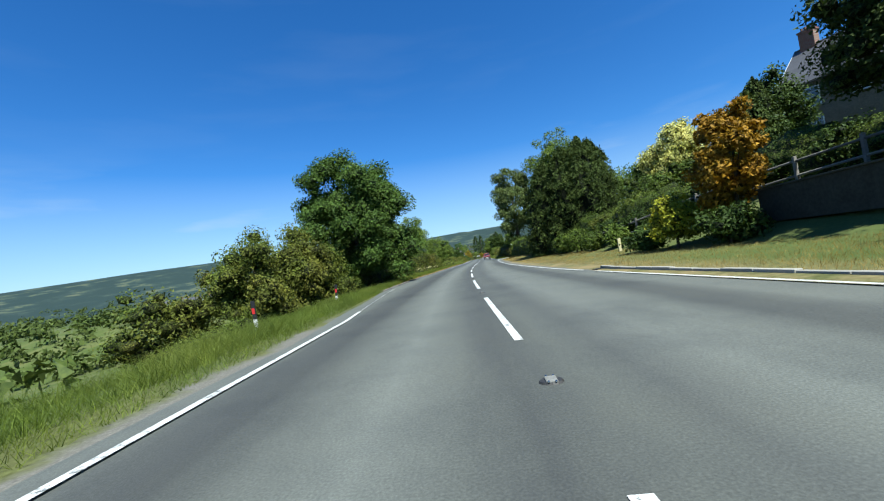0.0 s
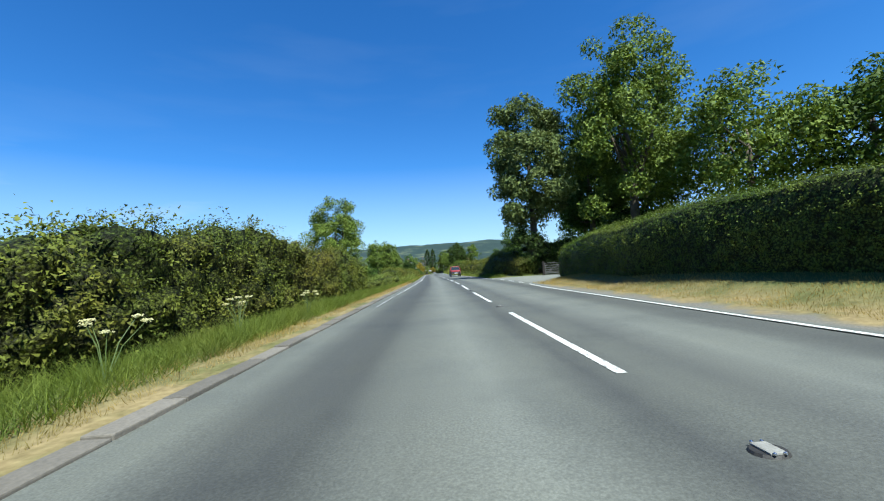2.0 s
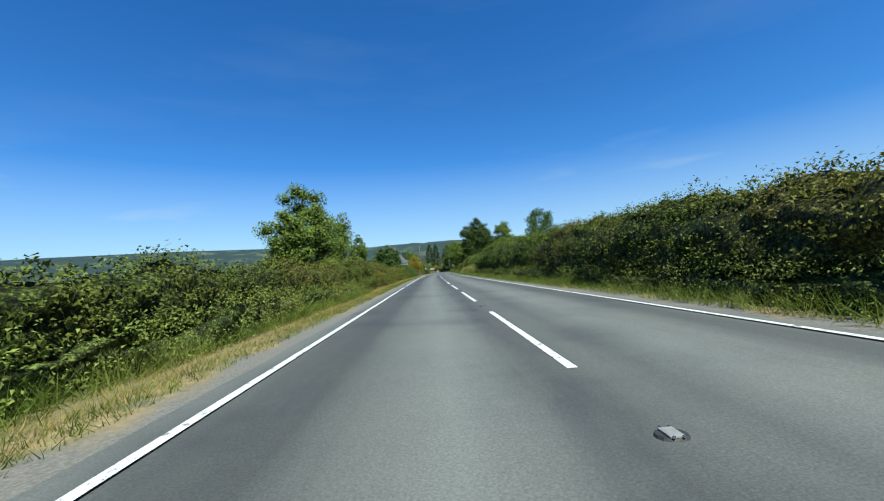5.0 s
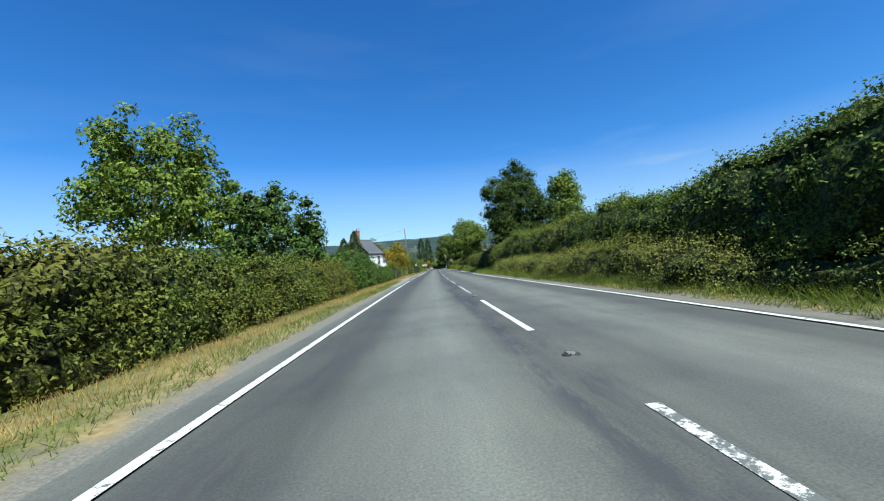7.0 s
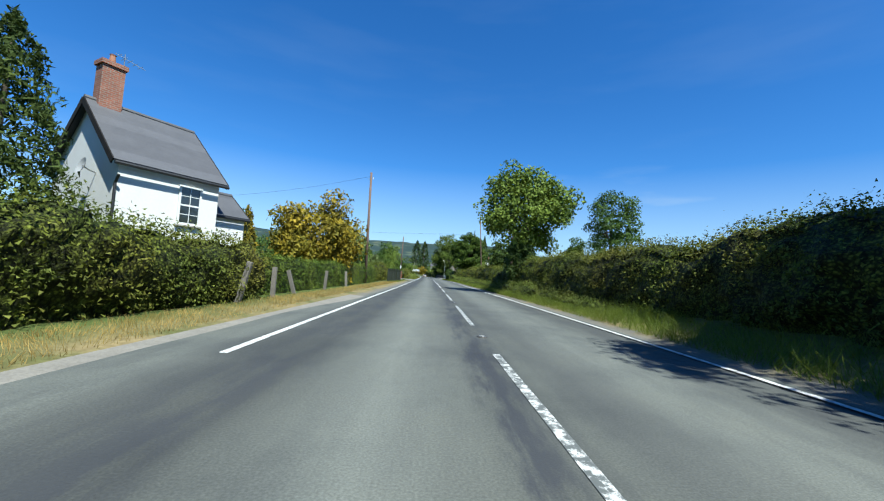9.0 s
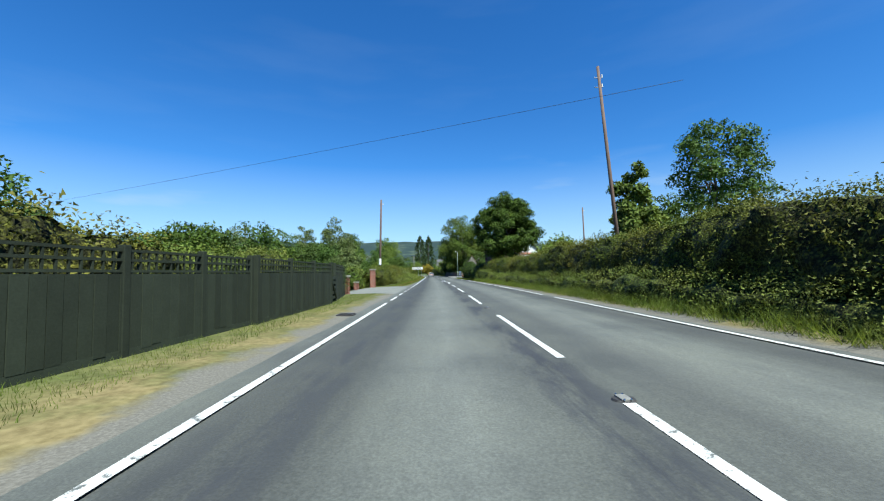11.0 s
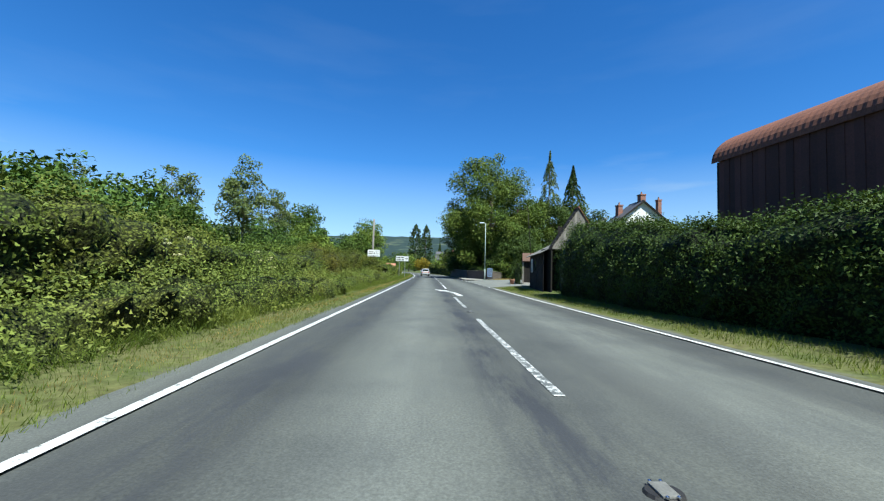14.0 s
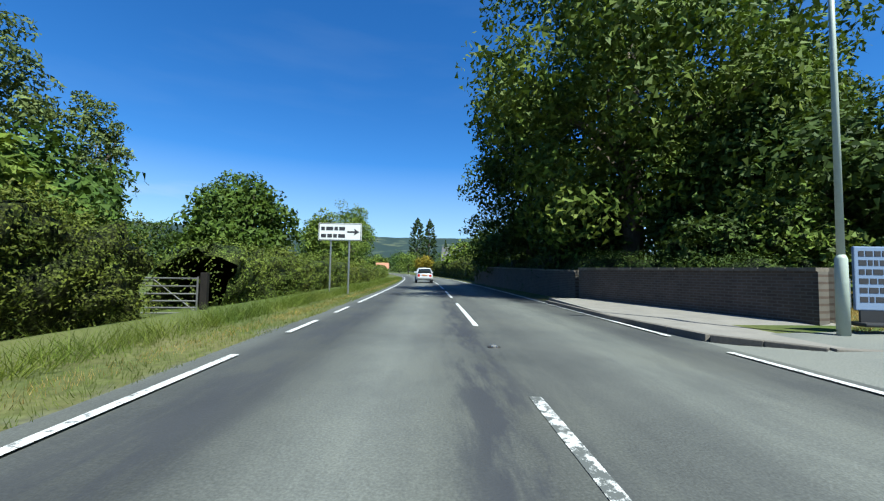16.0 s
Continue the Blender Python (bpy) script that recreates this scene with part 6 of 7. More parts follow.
field_gate("galvanised gate with wire mesh, closed", -4.25, 226.9, 88, 3.1, 1.2, True)
field_gate("galvanised field gate half hidden by brambles", -4.6, 397.6, 8, 2.3, 1.2)

# ---- the white house ----
wh = gabled_house("small white-painted brick house with slate roof", -8.98, 239.23, 58, 3.36, 5.31, 4.82, 7.15, RENDER_WHITE, SLATE, .3, .22, [(0.45, 2.65, .7, 1.6, 1)], [(2.3, 3.0, .72, 1.35)])
part("downpipe", tube(bmesh.new(), [(-.06, -.06, 0), (-.06, -.06, 4.0), (-.06, -.25, 4.25)], .045, 8), BLACK, wh)
part("dish_arm", tube(bmesh.new(), [(0, 1.6, 4.45), (-.2, 1.6, 4.5), (-.38, 1.6, 4.6)], .025, 6), GALV, wh)
bm = bmesh.new()
bmesh.ops.create_uvsphere(bm, u_segments=20, v_segments=12, radius=.62)
bmesh.ops.delete(bm, geom=[v for v in bm.verts if v.co.z > -.46], context="VERTS")
bmesh.ops.transform(bm, matrix=Matrix.Translation((-.85, 1.6, 4.7)) @ Matrix.Rotation(radians(-75), 4, "Y") @ Matrix.Translation((0, 0, .1)), verts=bm.verts[:])
part("satellite_dish", bm, plain("grey_dish", (.45, .46, .47), .5), wh)
part("aerial_mast", tube(bmesh.new(), [(.8, 2.6, 7.2), (.8, 2.6, 9.3)], .018, 6), GALV, wh)
for k in range(5):
    part("aerial_rod", tube(bmesh.new(), [(.6 + k * .18, 2.35, 9.15 - .03 * k), (.6 + k * .18, 2.85, 9.15 - .03 * k)], .008, 4), GALV, wh)
part("aerial_boom", tube(bmesh.new(), [(.5, 2.6, 9.2), (1.5, 2.6, 9.02)], .012, 4), GALV, wh)
gabled_house("low white lean-to wing with slate roof", -7.5, 242.6, 58, 1.3, 2.6, 3.5, 4.5, RENDER_WHITE, SLATE, .3, .12, name="house_wing", category="outbuilding")
for k, (y, ln, h) in enumerate([(237.6, 12, 1.2), (240.2, 0, 1.05), (242.6, -18, 1.0), (247, 3, 1.0), (252.4, -4, 1.0)]):
    x = at_lat(y, -6.5)
    r = thing("fence_post", x, y, gz(x, y) - .2, 0, "leaning weathered timber fence post" if abs(ln) > 5 else "weathered upright timber fence post", "post", "old fence posts")
    r.matrix_world = pose(x, y, gz(x, y) - .2, 0, ln, 0)
    part("post_body", one_box(-.07, -.07, 0, .07, .07, h + .2, bevel=.015), TIMBER_GREY, r)

# ---- poles, wires, lamps ----


def pole(label, x, y, h, lean=(0, 0), band=False, material=POLE_WOOD, arms=0, r=.14):
    z = gz(x, y)
    root = thing("telegraph_pole", x, y, z - .3, 0, label, "pole")
    part("shaft", tube(bmesh.new(), [(0, 0, 0), (lean[0] * .5, lean[1] * .5, h / 2), (lean[0], lean[1], h + .3)], [r, r * .85, r * .68], 12), material, root, smooth_faces=True)
    if band:
        part("painted_band", tube(bmesh.new(), [(lean[0] * .25, 0, 2.6), (lean[0] * .28, 0, 3.3)], r * 1.02, 12), WHITE, root, "white painted band")
    for k in range(arms):
        part("step_iron", tube(bmesh.new(), [(lean[0] - .22, lean[1], h - .3 - k * .5), (lean[0] + .22, lean[1], h - .3 - k * .5)], .02, 6), GALV, root)
        part("insulator", tube(bmesh.new(), [(lean[0] + .2, lean[1], h - .3 - k * .5), (lean[0] + .2, lean[1], h - .12 - k * .5)], .035, 8), WHITE, root)
    return root


pole("tall wooden telegraph pole beside the garden", -3.9, 262.5, 10.2, (-.2, 0), arms=1)
pole("brown wooden telegraph pole with a white band", -3.6, 319.2, 9.8, (.25, 0), True, arms=1)
pole("short grey pole carrying a painted board", -1.4, 377.4, 5.7, (.05, 0), material=TIMBER_GREY, r=.11)
pole("distant wooden pole across the field", 28.4, 339, 11.6, (-.2, 0), arms=1)
pole("leaning wooden pole with ivy up its foot", 11.6, 293.2, 11.5, (-.9, 0), arms=2, r=.105)
pole("wooden pole among the trees", 11.6, 272, 8.5, (0, 0))


def cable(a, b, sag, label="thin black overhead cable"):
    root = thing("overhead_cable", *a, 0, label, "cable")
    A, B = Vector(a), Vector(b)
    pts = [(A.lerp(B, t) - A) + Vector((0, 0, -sag * 4 * t * (1 - t))) for t in np.linspace(0, 1, 17)]
    part("wire", tube(bmesh.new(), pts, .009, 5), BLACK, root)


cable((-40, 316.3, 9.3), (11.0, 287.1, 8.5), .12)

cable((-4.1, 262.5, 10.4), (-32, 275, 9.0), .8)


def street_lamp(label, x, y, h, arm, material, r=.06, lantern=True, turn=180):
    z = gz(x, y)
    root = thing("street_lamp", x, y, z, turn, label, "street lamp")
    part("base_sleeve", tube(bmesh.new(), [(0, 0, -.1), (0, 0, 1.35), (0, 0, 1.42)], [r * 1.6, r * 1.5, r], 14), material, root, smooth_faces=True)
    part("column", tube(bmesh.new(), [(0, 0, 1.3), (0, 0, h * .7), (0, 0, h)], [r, r * .8, r * .6], 12), material, root, smooth_faces=True)
    part("arm", tube(bmesh.new(), [(0, 0, h - .05), (arm * .5, 0, h + .06), (arm, 0, h + .05)], r * .5, 8), material, root)
    if lantern:
        part("lantern", one_box(arm - .05, -.09, h - .02, arm + .42, .09, h + .1, bevel=.03), WHITE, root)
        part("lens", one_box(arm, -.07, h - .05, arm + .36, .07, h - .02, bevel=.01), GLASS, root)
    part("door_panel", one_box(-r * 1.7, -.05, .5, -r * 1.4, .05, 1.0), GALV, root)
    return root


street_lamp("slim pale green street lamp on the pavement", 11.3, 393.4, 7.5, .35, PAINTED_POST)
ol = street_lamp("old rusty lamp column with a bare bracket", 12.1, 373.6, 6.3, .85, TIMBER_DARK, .036, False)
ol.matrix_world = Matrix.Translation((12.25, 373.6, gz(12.25, 373.6))) @ Matrix.Rotation(radians(-5), 4, "Y") @ Matrix.Rotation(math.pi, 4, "Z")
part("bracket_ring", tube(bmesh.new(), [(.85, 0, 6.35), (.85, 0, 6.1)], .05, 8), RUST_DARK, ol)
part("finial", tube(bmesh.new(), [(0, 0, 6.2), (0, 0, 6.6)], .025, 6), RUST_DARK, ol)

# ---- dark green fence, gate and brick piers ----


def panel_fence(y0, y1, lat0, lat1, seed):
    x0, x1 = at_lat(y0, lat0), at_lat(y1, lat1)
    ln = math.hypot(x1 - x0, y1 - y0)
    z = gz(x0, y0)
    root = thing("panel_fence", x0, y0, z, math.degrees(math.atan2(y1 - y0, x1 - x0)), "dark green close-boarded fence with trellis top", "fence", "green fence panels")
    board_wall(root, 0, ln, .12, 1.2, 0, TIMBER_GREEN, .2, seed)
    part("gravel_board", one_box(0, -.03, -.05, ln, .02, .12), TIMBER_GREEN, root)
    for px in np.arange(0, ln + .1, max(1.7, ln / max(1, round(ln / 1.9)))):
        part("post", one_box(px - .06, -.05, -.2, px + .06, .07, 1.62, bevel=.012), TIMBER_GREEN, root)
    for zz in (1.24, 1.4, 1.54):
        part("trellis_rail", one_box(0, -.02, zz - .02, ln, .02, zz + .02), TIMBER_GREEN, root)
    for px in np.arange(.12, ln, .16):
        part("trellis_slat", one_box(px - .012, -.015, 1.2, px + .012, .015, 1.54), TIMBER_GREEN, root)
    return root


panel_fence(276, 283, -6.3, -5.9, 5)
panel_fence(283.1, 289.3, -5.8, -5.7, 6)
panel_fence(290.7, 296.0, -5.9, -6.7, 7)
gt = thing("timber_gate", at_lat(289.4, -5.75), 289.4, gz(at_lat(289.4, -5.75), 289.4), 93, "dark green five-bar timber gate, closed", "gate")
for k in range(5):
    part("bar", one_box(0, -.02, .15 + k * .2, 1.2, .02, .25 + k * .2), TIMBER_GREEN, gt)
part("brace", tube(bmesh.new(), [(0, -.03, 1.0), (1.2, -.03, .15)], .035, 6), TIMBER_GREEN, gt)


def brick_pier(label, x, y, h=1.5, w=.42):
    """A pier of single bricks in courses under a stone cap."""
    root = thing("brick_pier", x, y, gz(x, y), 4, label, "pier", "brick piers at the drive")
    part("mortar_core", one_box(-w / 2 + .012, -w / 2 + .012, -.2, w / 2 - .012, w / 2 - .012, h), CONCRETE, root)
    me = None
    for c in range(int(h / .075)):
        for s in range(4):
            for q in (-1, 1):
                if me is None:
                    b0 = part("brick", one_box(-.1, -.05, 0, .1, .05, .065, bevel=.004), BRICK, root)
                    me = b0.data
                    ob = b0
                else:
                    ob = new("brick", me)
                    ob.parent = root
                sh = .02 if c % 2 else -.02
                ob.matrix_basis = Matrix.Rotation(s * math.pi / 2, 4, "Z") @ Matrix.Translation((q * .105 + sh, -w / 2 + .05, c * .075))
    part("cap", one_box(-w / 2 - .07, -w / 2 - .07, h, w / 2 + .07, w / 2 + .07, h + .09, bevel=.02), CONCRETE, root)
    return root


brick_pier("red brick gate pier with a stone cap", -2.9, 308.1)
brick_pier("red brick gate pier under climbing ivy", -3.0, 297.0, 1.0, .36)
brick_pier("short red brick pier inside the drive", -4.3, 308.0, .62, .34)
lw = thing("brick_wall", -5.9, 308.3, gz(-5.9, 308.3), 186, "low red brick garden wall beside the drive", "wall", kind="structure")
part("wall_body", one_box(.2, -.11, -1.2, 9.5, .11, .42, bevel=.01), BRICK, lw)
part("end_pier", one_box(-.2, -.2, -.6, .2, .2, .66, bevel=.01), BRICK, lw)
part("coping", one_box(.2, -.15, .42, 9.55, .15, .49, bevel=.01), BRICK, lw)
hedge("ivy and laurel bush over the end of the fence", 294.2, 296.8, -6.7, 1.2, [(294.2, 2.1), (296.8, 1.9)], LEAF_DARK, .12, 170, 25, .2)
hedge("hawthorn hedge showing above the fence", 276, 295, -8.2, 2.0, [(276, 1.9), (286, 2.1), (292, 2.4), (295, 2.0)], LEAF_BRAMBLE, .14, 110, 26, .3)
tree("small garden shrub beside the brick pier", -4.6, 308.6, 1.5, 1.0, .05, "broad", LEAF_BEECH, 3500, .11, 260, .05, "bush", .4, category="bush")
for k, (x, y, h, r, m) in enumerate([(-7, 310.5, 2.2, 1.6, LEAF_DARK), (-10, 312, 2.6, 2.0, LEAF_BEECH), (-13.5, 311, 2.4, 2.0, LEAF_SYCAMORE), (-5, 311, 1.9, 1.3, LEAF_BRAMBLE), (-17, 313, 3.4, 2.6, LEAF_DARK)]):
    tree("dark garden shrub behind the brick wall", x, y, h + .6, r, .05, "broad", m, 5000, .17, 270 + k, .07, "bush", .36, category="bush", sink=.3)
tree("low clipped shrub beside the drive", -8.5, 305.5, 1.1, 1.3, .05, "broad", LEAF_BEECH, 3500, .11, 261, .05, "bush", .4, category="bush")

# ---- farm: hay barn, sheds, kiosk ----


def hay_barn(x, y, turn):
    """A Dutch barn: curved iron roof on posts, boarded gable, sheeted side and a low canopy along the open front."""
    root = thing("hay_barn", x, y, gz(x, y), turn, "rusty red hay barn with curved iron roof", "barn")
    W, Ln, E, R = 4.34, 5.9, 5.91 - gz(x, y), 1.36
    arc = [(W / 2 - math.cos(a) * (W / 2 + .12), E + math.sin(a) * R) for a in np.linspace(0, math.pi, 25)]
    bm = bmesh.new()
    # corrugated: small waves along the length
    n = 60
    rows = []
    for j in range(n + 1):
        yy = -.25 + (Ln + .5) * j / n
        w = .006 * (1 if j % 2 else -1)
        rows.append([bm.verts.new((W / 2 + (px - W / 2) * (1 + w / 2.4), yy, E + (pz - E) * (1 + w / 2.4))) for px, pz in arc])
    for q, r in zip(rows, rows[1:]):
        for k in range(len(arc) - 1):
            bm.faces.new((q[k], q[k + 1], r[k + 1], r[k]))
    ob = part("curved_roof", bm, RUST, root)
    s = ob.modifiers.new("thickness", "SOLIDIFY")
    s.thickness = .02
    # boarded gable with one board missing
    rng = random.Random(4)
    k = 0
    for px in np.arange(.12, W - .1, .2):
        t = (px + .09 - W / 2) / (W / 2)
        zt = E + R * math.sqrt(max(0, 1 - t * t)) - .06
        if abs(px - 1.72) > .11 and zt > E + .05:
            part("board", one_box(px, -.03 - rng.uniform(0, .02), E - rng.uniform(0, .08), px + .185, 0, zt), TIMBER_GREY, root)
    part("tie_beam", one_box(-.1, -.1, E - .22, W + .1, .1, E - .02, bevel=.01), RUST, root)
    for yy in (0, Ln * .5, Ln):
        for px in (.08, W - .08):
            part("post", one_box(px - .1, yy - .1, -.2, px + .1, yy + .1, E), TIMBER_DARK, root)
    for px, to in ((W - .1, W - 1.0), (W * .5, W * .5 - .8)):
        part("knee_brace", tube(bmesh.new(), [(px, 0, E - 1.3), (to, 0, E - .2)], .07, 6), TIMBER_DARK, root)
    for j in range(26):
        part("side_sheet", one_box(-.05 + .02 * (j % 2), .1 + j * (Ln - .1) / 26, .8, .02 * (j % 2), .1 + (j + 1) * (Ln - .1) / 26, E + .1), RUST_DARK, root)
    part("gable_back", one_box(.5, Ln - .06, E - .3, W - .5, Ln, E + .7), RUST_DARK, root)
    # the canopy falls a little towards the road, its sheets lapped and uneven
    rng = random.Random(6)
    for j in range(9):
        bm = one_box(-.1 + j * .87, -1.75 - rng.uniform(0, .08), -.015, .8 + j * .87, .02, .015)
        bmesh.ops.transform(bm, matrix=Matrix.Translation((0, 0, E - .28 - j * .022 + .012 * (j % 2))) @ Matrix.Rotation(radians(18), 4, "X"), verts=bm.verts[:])
        part("canopy_sheet", bm, RUST, root)
    part("canopy_beam", one_box(-.05, -1.6, E - .98, 7.65, -1.46, E - .82), TIMBER_DARK, root)
    for px, wd in ((1.05, .13), (1.75, .05), (3.2, .12), (3.55, .07), (5.6, .09), (7.5, .08)):
        part("canopy_post", one_box(px - wd, -1.6, -.3, px + wd, -1.46, E - .84), TIMBER_DARK, root)
    part("canopy_brace", tube(bmesh.new(), [(3.1, -1.53, E - 1.7), (2.4, -1.53, E - .8)], .05, 6), TIMBER_DARK, root)
    return root


hay_barn(14.63, 349.43, 6)


def cattle_shed():
    """An open-fronted shed: concrete fascia on posts, roof falling to the back, dark inside."""
    x, y = 24.7, 352.0
    root = thing("cattle_shed", x, y, gz(x, y), 68, "open-fronted cattle shed with a pale concrete fascia", "shed")
    z0 = 4.75 - gz(x, y)
    part("fascia", one_box(-9.2, -.12, z0 - .55, .1, .08, z0, bevel=.015), CONCRETE, root)
    for k in range(4):
        part("post", one_box(-9 + k * 2.95, -.14, -.6, -8.84 + k * 2.95, .06, z0 - .5, bevel=.01), CONCRETE, root)
    part("back_wall", one_box(-9.2, -6.1, -1.2, .1, -5.95, z0 - .7), TIMBER_DARK, root)
    for px in (-9.2, 0.0):
        part("end_wall", one_box(px - .06, -6, -1.2, px + .06, -.15, z0 - .6), TIMBER_DARK, root)
    bm = one_box(-9.4, -6.4, -.05, .3, .2, .0)
    bmesh.ops.transform(bm, matrix=Matrix.Translation((0, 0, z0 + .06)) @ Matrix.Rotation(radians(6), 4, "X"), verts=bm.verts[:])
    part("roof", bm, ASBESTOS, root)
    part("feed_rail", tube(bmesh.new(), [(-9, -.3, .95), (0, -.3, .95)], .05, 6), TIMBER_GREY, root)
    part("feed_rail", tube(bmesh.new(), [(-9, -.3, .5), (0, -.3, .5)], .05, 6), TIMBER_GREY, root)


cattle_shed()
rail_fence("dark timber rail fence beyond the gap in the hedge", [(15.6, 339.6), (18.2, 340.4), (20.8, 341.2), (23.4, 342.0)], 2, 1.35, material=TIMBER_DARK)
cz0 = gz(35.2, 392)
wc = gabled_house("white cottage with a steep dark-edged gable", 35.2, 392, 90, 3.0, 6.8, 8.8 - cz0, 11.5 - cz0, RENDER_WHITE, SLATE, 2.5, .35, [(.8, 3.1, .85, 1.3, 1), (2.3, 5.4, .8, 1.4, 1), (.9, .7, .6, 2.6, 1)], [], name="cottage")
bm = bmesh.new()
box(bm, -.3, 0, -.04, 3.3, 2.6, .06)
bmesh.ops.transform(bm, matrix=Matrix.Translation((0, 6.9, 8.75 - cz0)) @ Matrix.Rotation(radians(-42), 4, "X"), verts=bm.verts[:])
part("catslide_roof", bm, SLATE, wc)
part("catslide_wall", one_box(0, 6.82, -2.5, 2.9, 8.5, 7.0 - cz0), STONE, wc)
bm = one_box(-2.0, .2, -.04, .0, 6.4, .06)
bmesh.ops.transform(bm, matrix=Matrix.Translation((-.02, 0, 6.6 - cz0)) @ Matrix.Rotation(radians(-35), 4, "Y"), verts=bm.verts[:])
part("lean_to_roof", bm, SLATE, wc)
part("lean_to_wall", one_box(-1.5, .3, -2.5, -.02, 6.3, 5.4 - cz0), SLATE, wc)


def open_shed():
    """The tall gabled cart shed beside the road: boarded gable over a dark opening, brick pillar, rusty roof."""
    x, y = 10.7, 364.3
    root = thing("cart_shed", x, y, gz(x, y), 0, "gabled timber cart shed with a dark open front", "shed")
    W, E, R = 3.2, 2.6, 5.0
    top = lambda px: E + (R - E) * (1 - abs(px - W / 2) / (W / 2))
    board_wall(root, .05, W - .05, E - .05, R, 0, TIMBER_GREY, .16, 9, top=top)
    part("brick_pillar", one_box(1.35, -.04, -.2, 1.7, .25, E, bevel=.01), BRICK_DARK, root)
    part("side_wall", one_box(0, .03, -.2, .08, 1.98, E), TIMBER_DARK, root)
    # added lid at eave height, so the open front stays dark inside
    part("loft_floor", one_box(.02, .1, E - .06, W - .02, 2.05, E - .02), TIMBER_DARK, root)
    part("gable_back", one_box(.5, .36, E - .02, W - .5, .4, E + 1.3), TIMBER_DARK, root)
    part("back_wall", one_box(.05, 2.0, -.2, W - .05, 2.05, E - .06), TIMBER_DARK, root)
    part("inner_wall", one_box(1.72, .1, -.2, 1.8, 1.95, E), TIMBER_DARK, root)
    part("far_wall", one_box(W - .1, 0, -.2, W, 1.98, E), TIMBER_DARK, root)
    ang = math.atan2(R - E, W / 2)
    for s in (0, 1):
        bm = one_box(-.15, -.1, 0, math.hypot(W / 2, R - E) + .1, .5, .03)
        bmesh.ops.transform(bm, matrix=(Matrix.Translation((0, 0, E)) if not s else Matrix.Translation((W, .4, E)) @ Matrix.Rotation(math.pi, 4, "Z")) @ Matrix.Rotation(-ang, 4, "Y"), verts=bm.verts[:])
        part("roof_sheet", bm, RUST if s else TIMBER_DARK, root)
    part("ridge_flashing", tube(bmesh.new(), [(W / 2, -.12, R + .03), (W / 2, .52, R + .03)], .05, 8), RUST, root)


def road_shed():
    """The long low shed: dark upright boards, grey corrugated roof, notice on the wall."""
    x, y = 10.42, 364.8
    turn = 82
    root = thing("roadside_shed", x, y, gz(x, y), turn, "long dark timber shed with grey corrugated roof", "shed")
    Ln, E, D, R = 6.35, 2.4, 3.4, 4.3
    # local x runs along the road, local -y is away from it, so the face is drawn at y = 0 toward +y
    for i in range(48):
        a = Ln * i / 48
        part("board", one_box(a + .005, -.02 + .012 * (i % 3 == 0), -.1, a + Ln / 48 - .005, .02 + .012 * (i % 3 == 0), E), TIMBER_DARK, root)
    part("end_wall", one_box(Ln - .05, -D, -.2, Ln, -.03, E), TIMBER_DARK, root)
    part("back_wall", one_box(0, -D, -.2, Ln, -D + .06, R), TIMBER_DARK, root)
    bm = bmesh.new()
    n = 96
    rows = []
    for j in range(n + 1):
        px = -.2 + (Ln + .5) * j / n
        dz = .03 * math.sin(j * math.pi / 2)
        rows.append([bm.verts.new((px, .28, E - .1 + dz)), bm.verts.new((px, -D * .5, (E + R) / 2 + dz)), bm.verts.new((px, -D - .1, R + .05 + dz))])
    for q, r in zip(rows, rows[1:]):
        for k in range(2):
            bm.faces.new((q[k], q[k + 1], r[k + 1], r[k]))
    ob = part("corrugated_roof", bm, ASBESTOS, root)
    ob.modifiers.new("thickness", "SOLIDIFY").thickness = .02
    part("ridge_cap", tube(bmesh.new(), [(-.2, -D - .1, R + .1), (Ln + .3, -D - .1, R + .1)], .08, 8), ASBESTOS, root)
    nb = part("notice_board", one_box(4.65, .035, 1.15, 5.45, .06, 2.1), SIGN_WHITE, root, "faded white notice board")
    for k in range(6):
        part("text_bar", one_box(4.73, .06, 1.25 + k * .13, 5.35 - .1 * (k % 3), .066, 1.31 + k * .13), TIMBER_GREY, nb)
    part("window_opening", one_box(3.2, .02, 1.3, 3.9, .045, 1.9), GLASS, root)


def kiosk():
    """A small boarded hut with a rusty mossy roof and an ivy-clad post."""
    x, y = 12.45, 377.6
    root = thing("roadside_hut", x, y, gz(x, y), -14, "small dark boarded hut with rusty mossy roof", "hut")
    board_wall(root, 0, 2.9, .15, 2.15, 0, TIMBER_DARK, .16, 12)
    part("plinth", one_box(-.05, -.08, -.2, 2.95, .1, .16, bevel=.02), CONCRETE, root)
    part("side_wall", one_box(-.02, .02, -.1, .04, 2.4, 2.1), TIMBER_DARK, root)
    part("far_wall", one_box(2.86, .02, -.1, 2.92, 2.4, 2.1), TIMBER_DARK, root)
    part("back_wall", one_box(0, 2.36, -.1, 2.9, 2.42, 2.6), TIMBER_DARK, root)
    part("corner_post", one_box(-.12, -.1, -.2, .02, .04, 2.2), TIMBER_GREY, root)
    bm = one_box(-.12, -.3, 0, 3.2, 2.7, .07, bevel=.02)
    bmesh.ops.transform(bm, matrix=Matrix.Translation((0, 0, 2.16)) @ Matrix.Rotation(radians(17), 4, "X"), verts=bm.verts[:])
    part("roof", bm, MOSSY, root)


open_shed()
road_shed()
kiosk()
bf = thing("board_fence", 11.45, 371.1, gz(11.45, 371.1), 74, "dark upright board fence beside the hut", "fence")
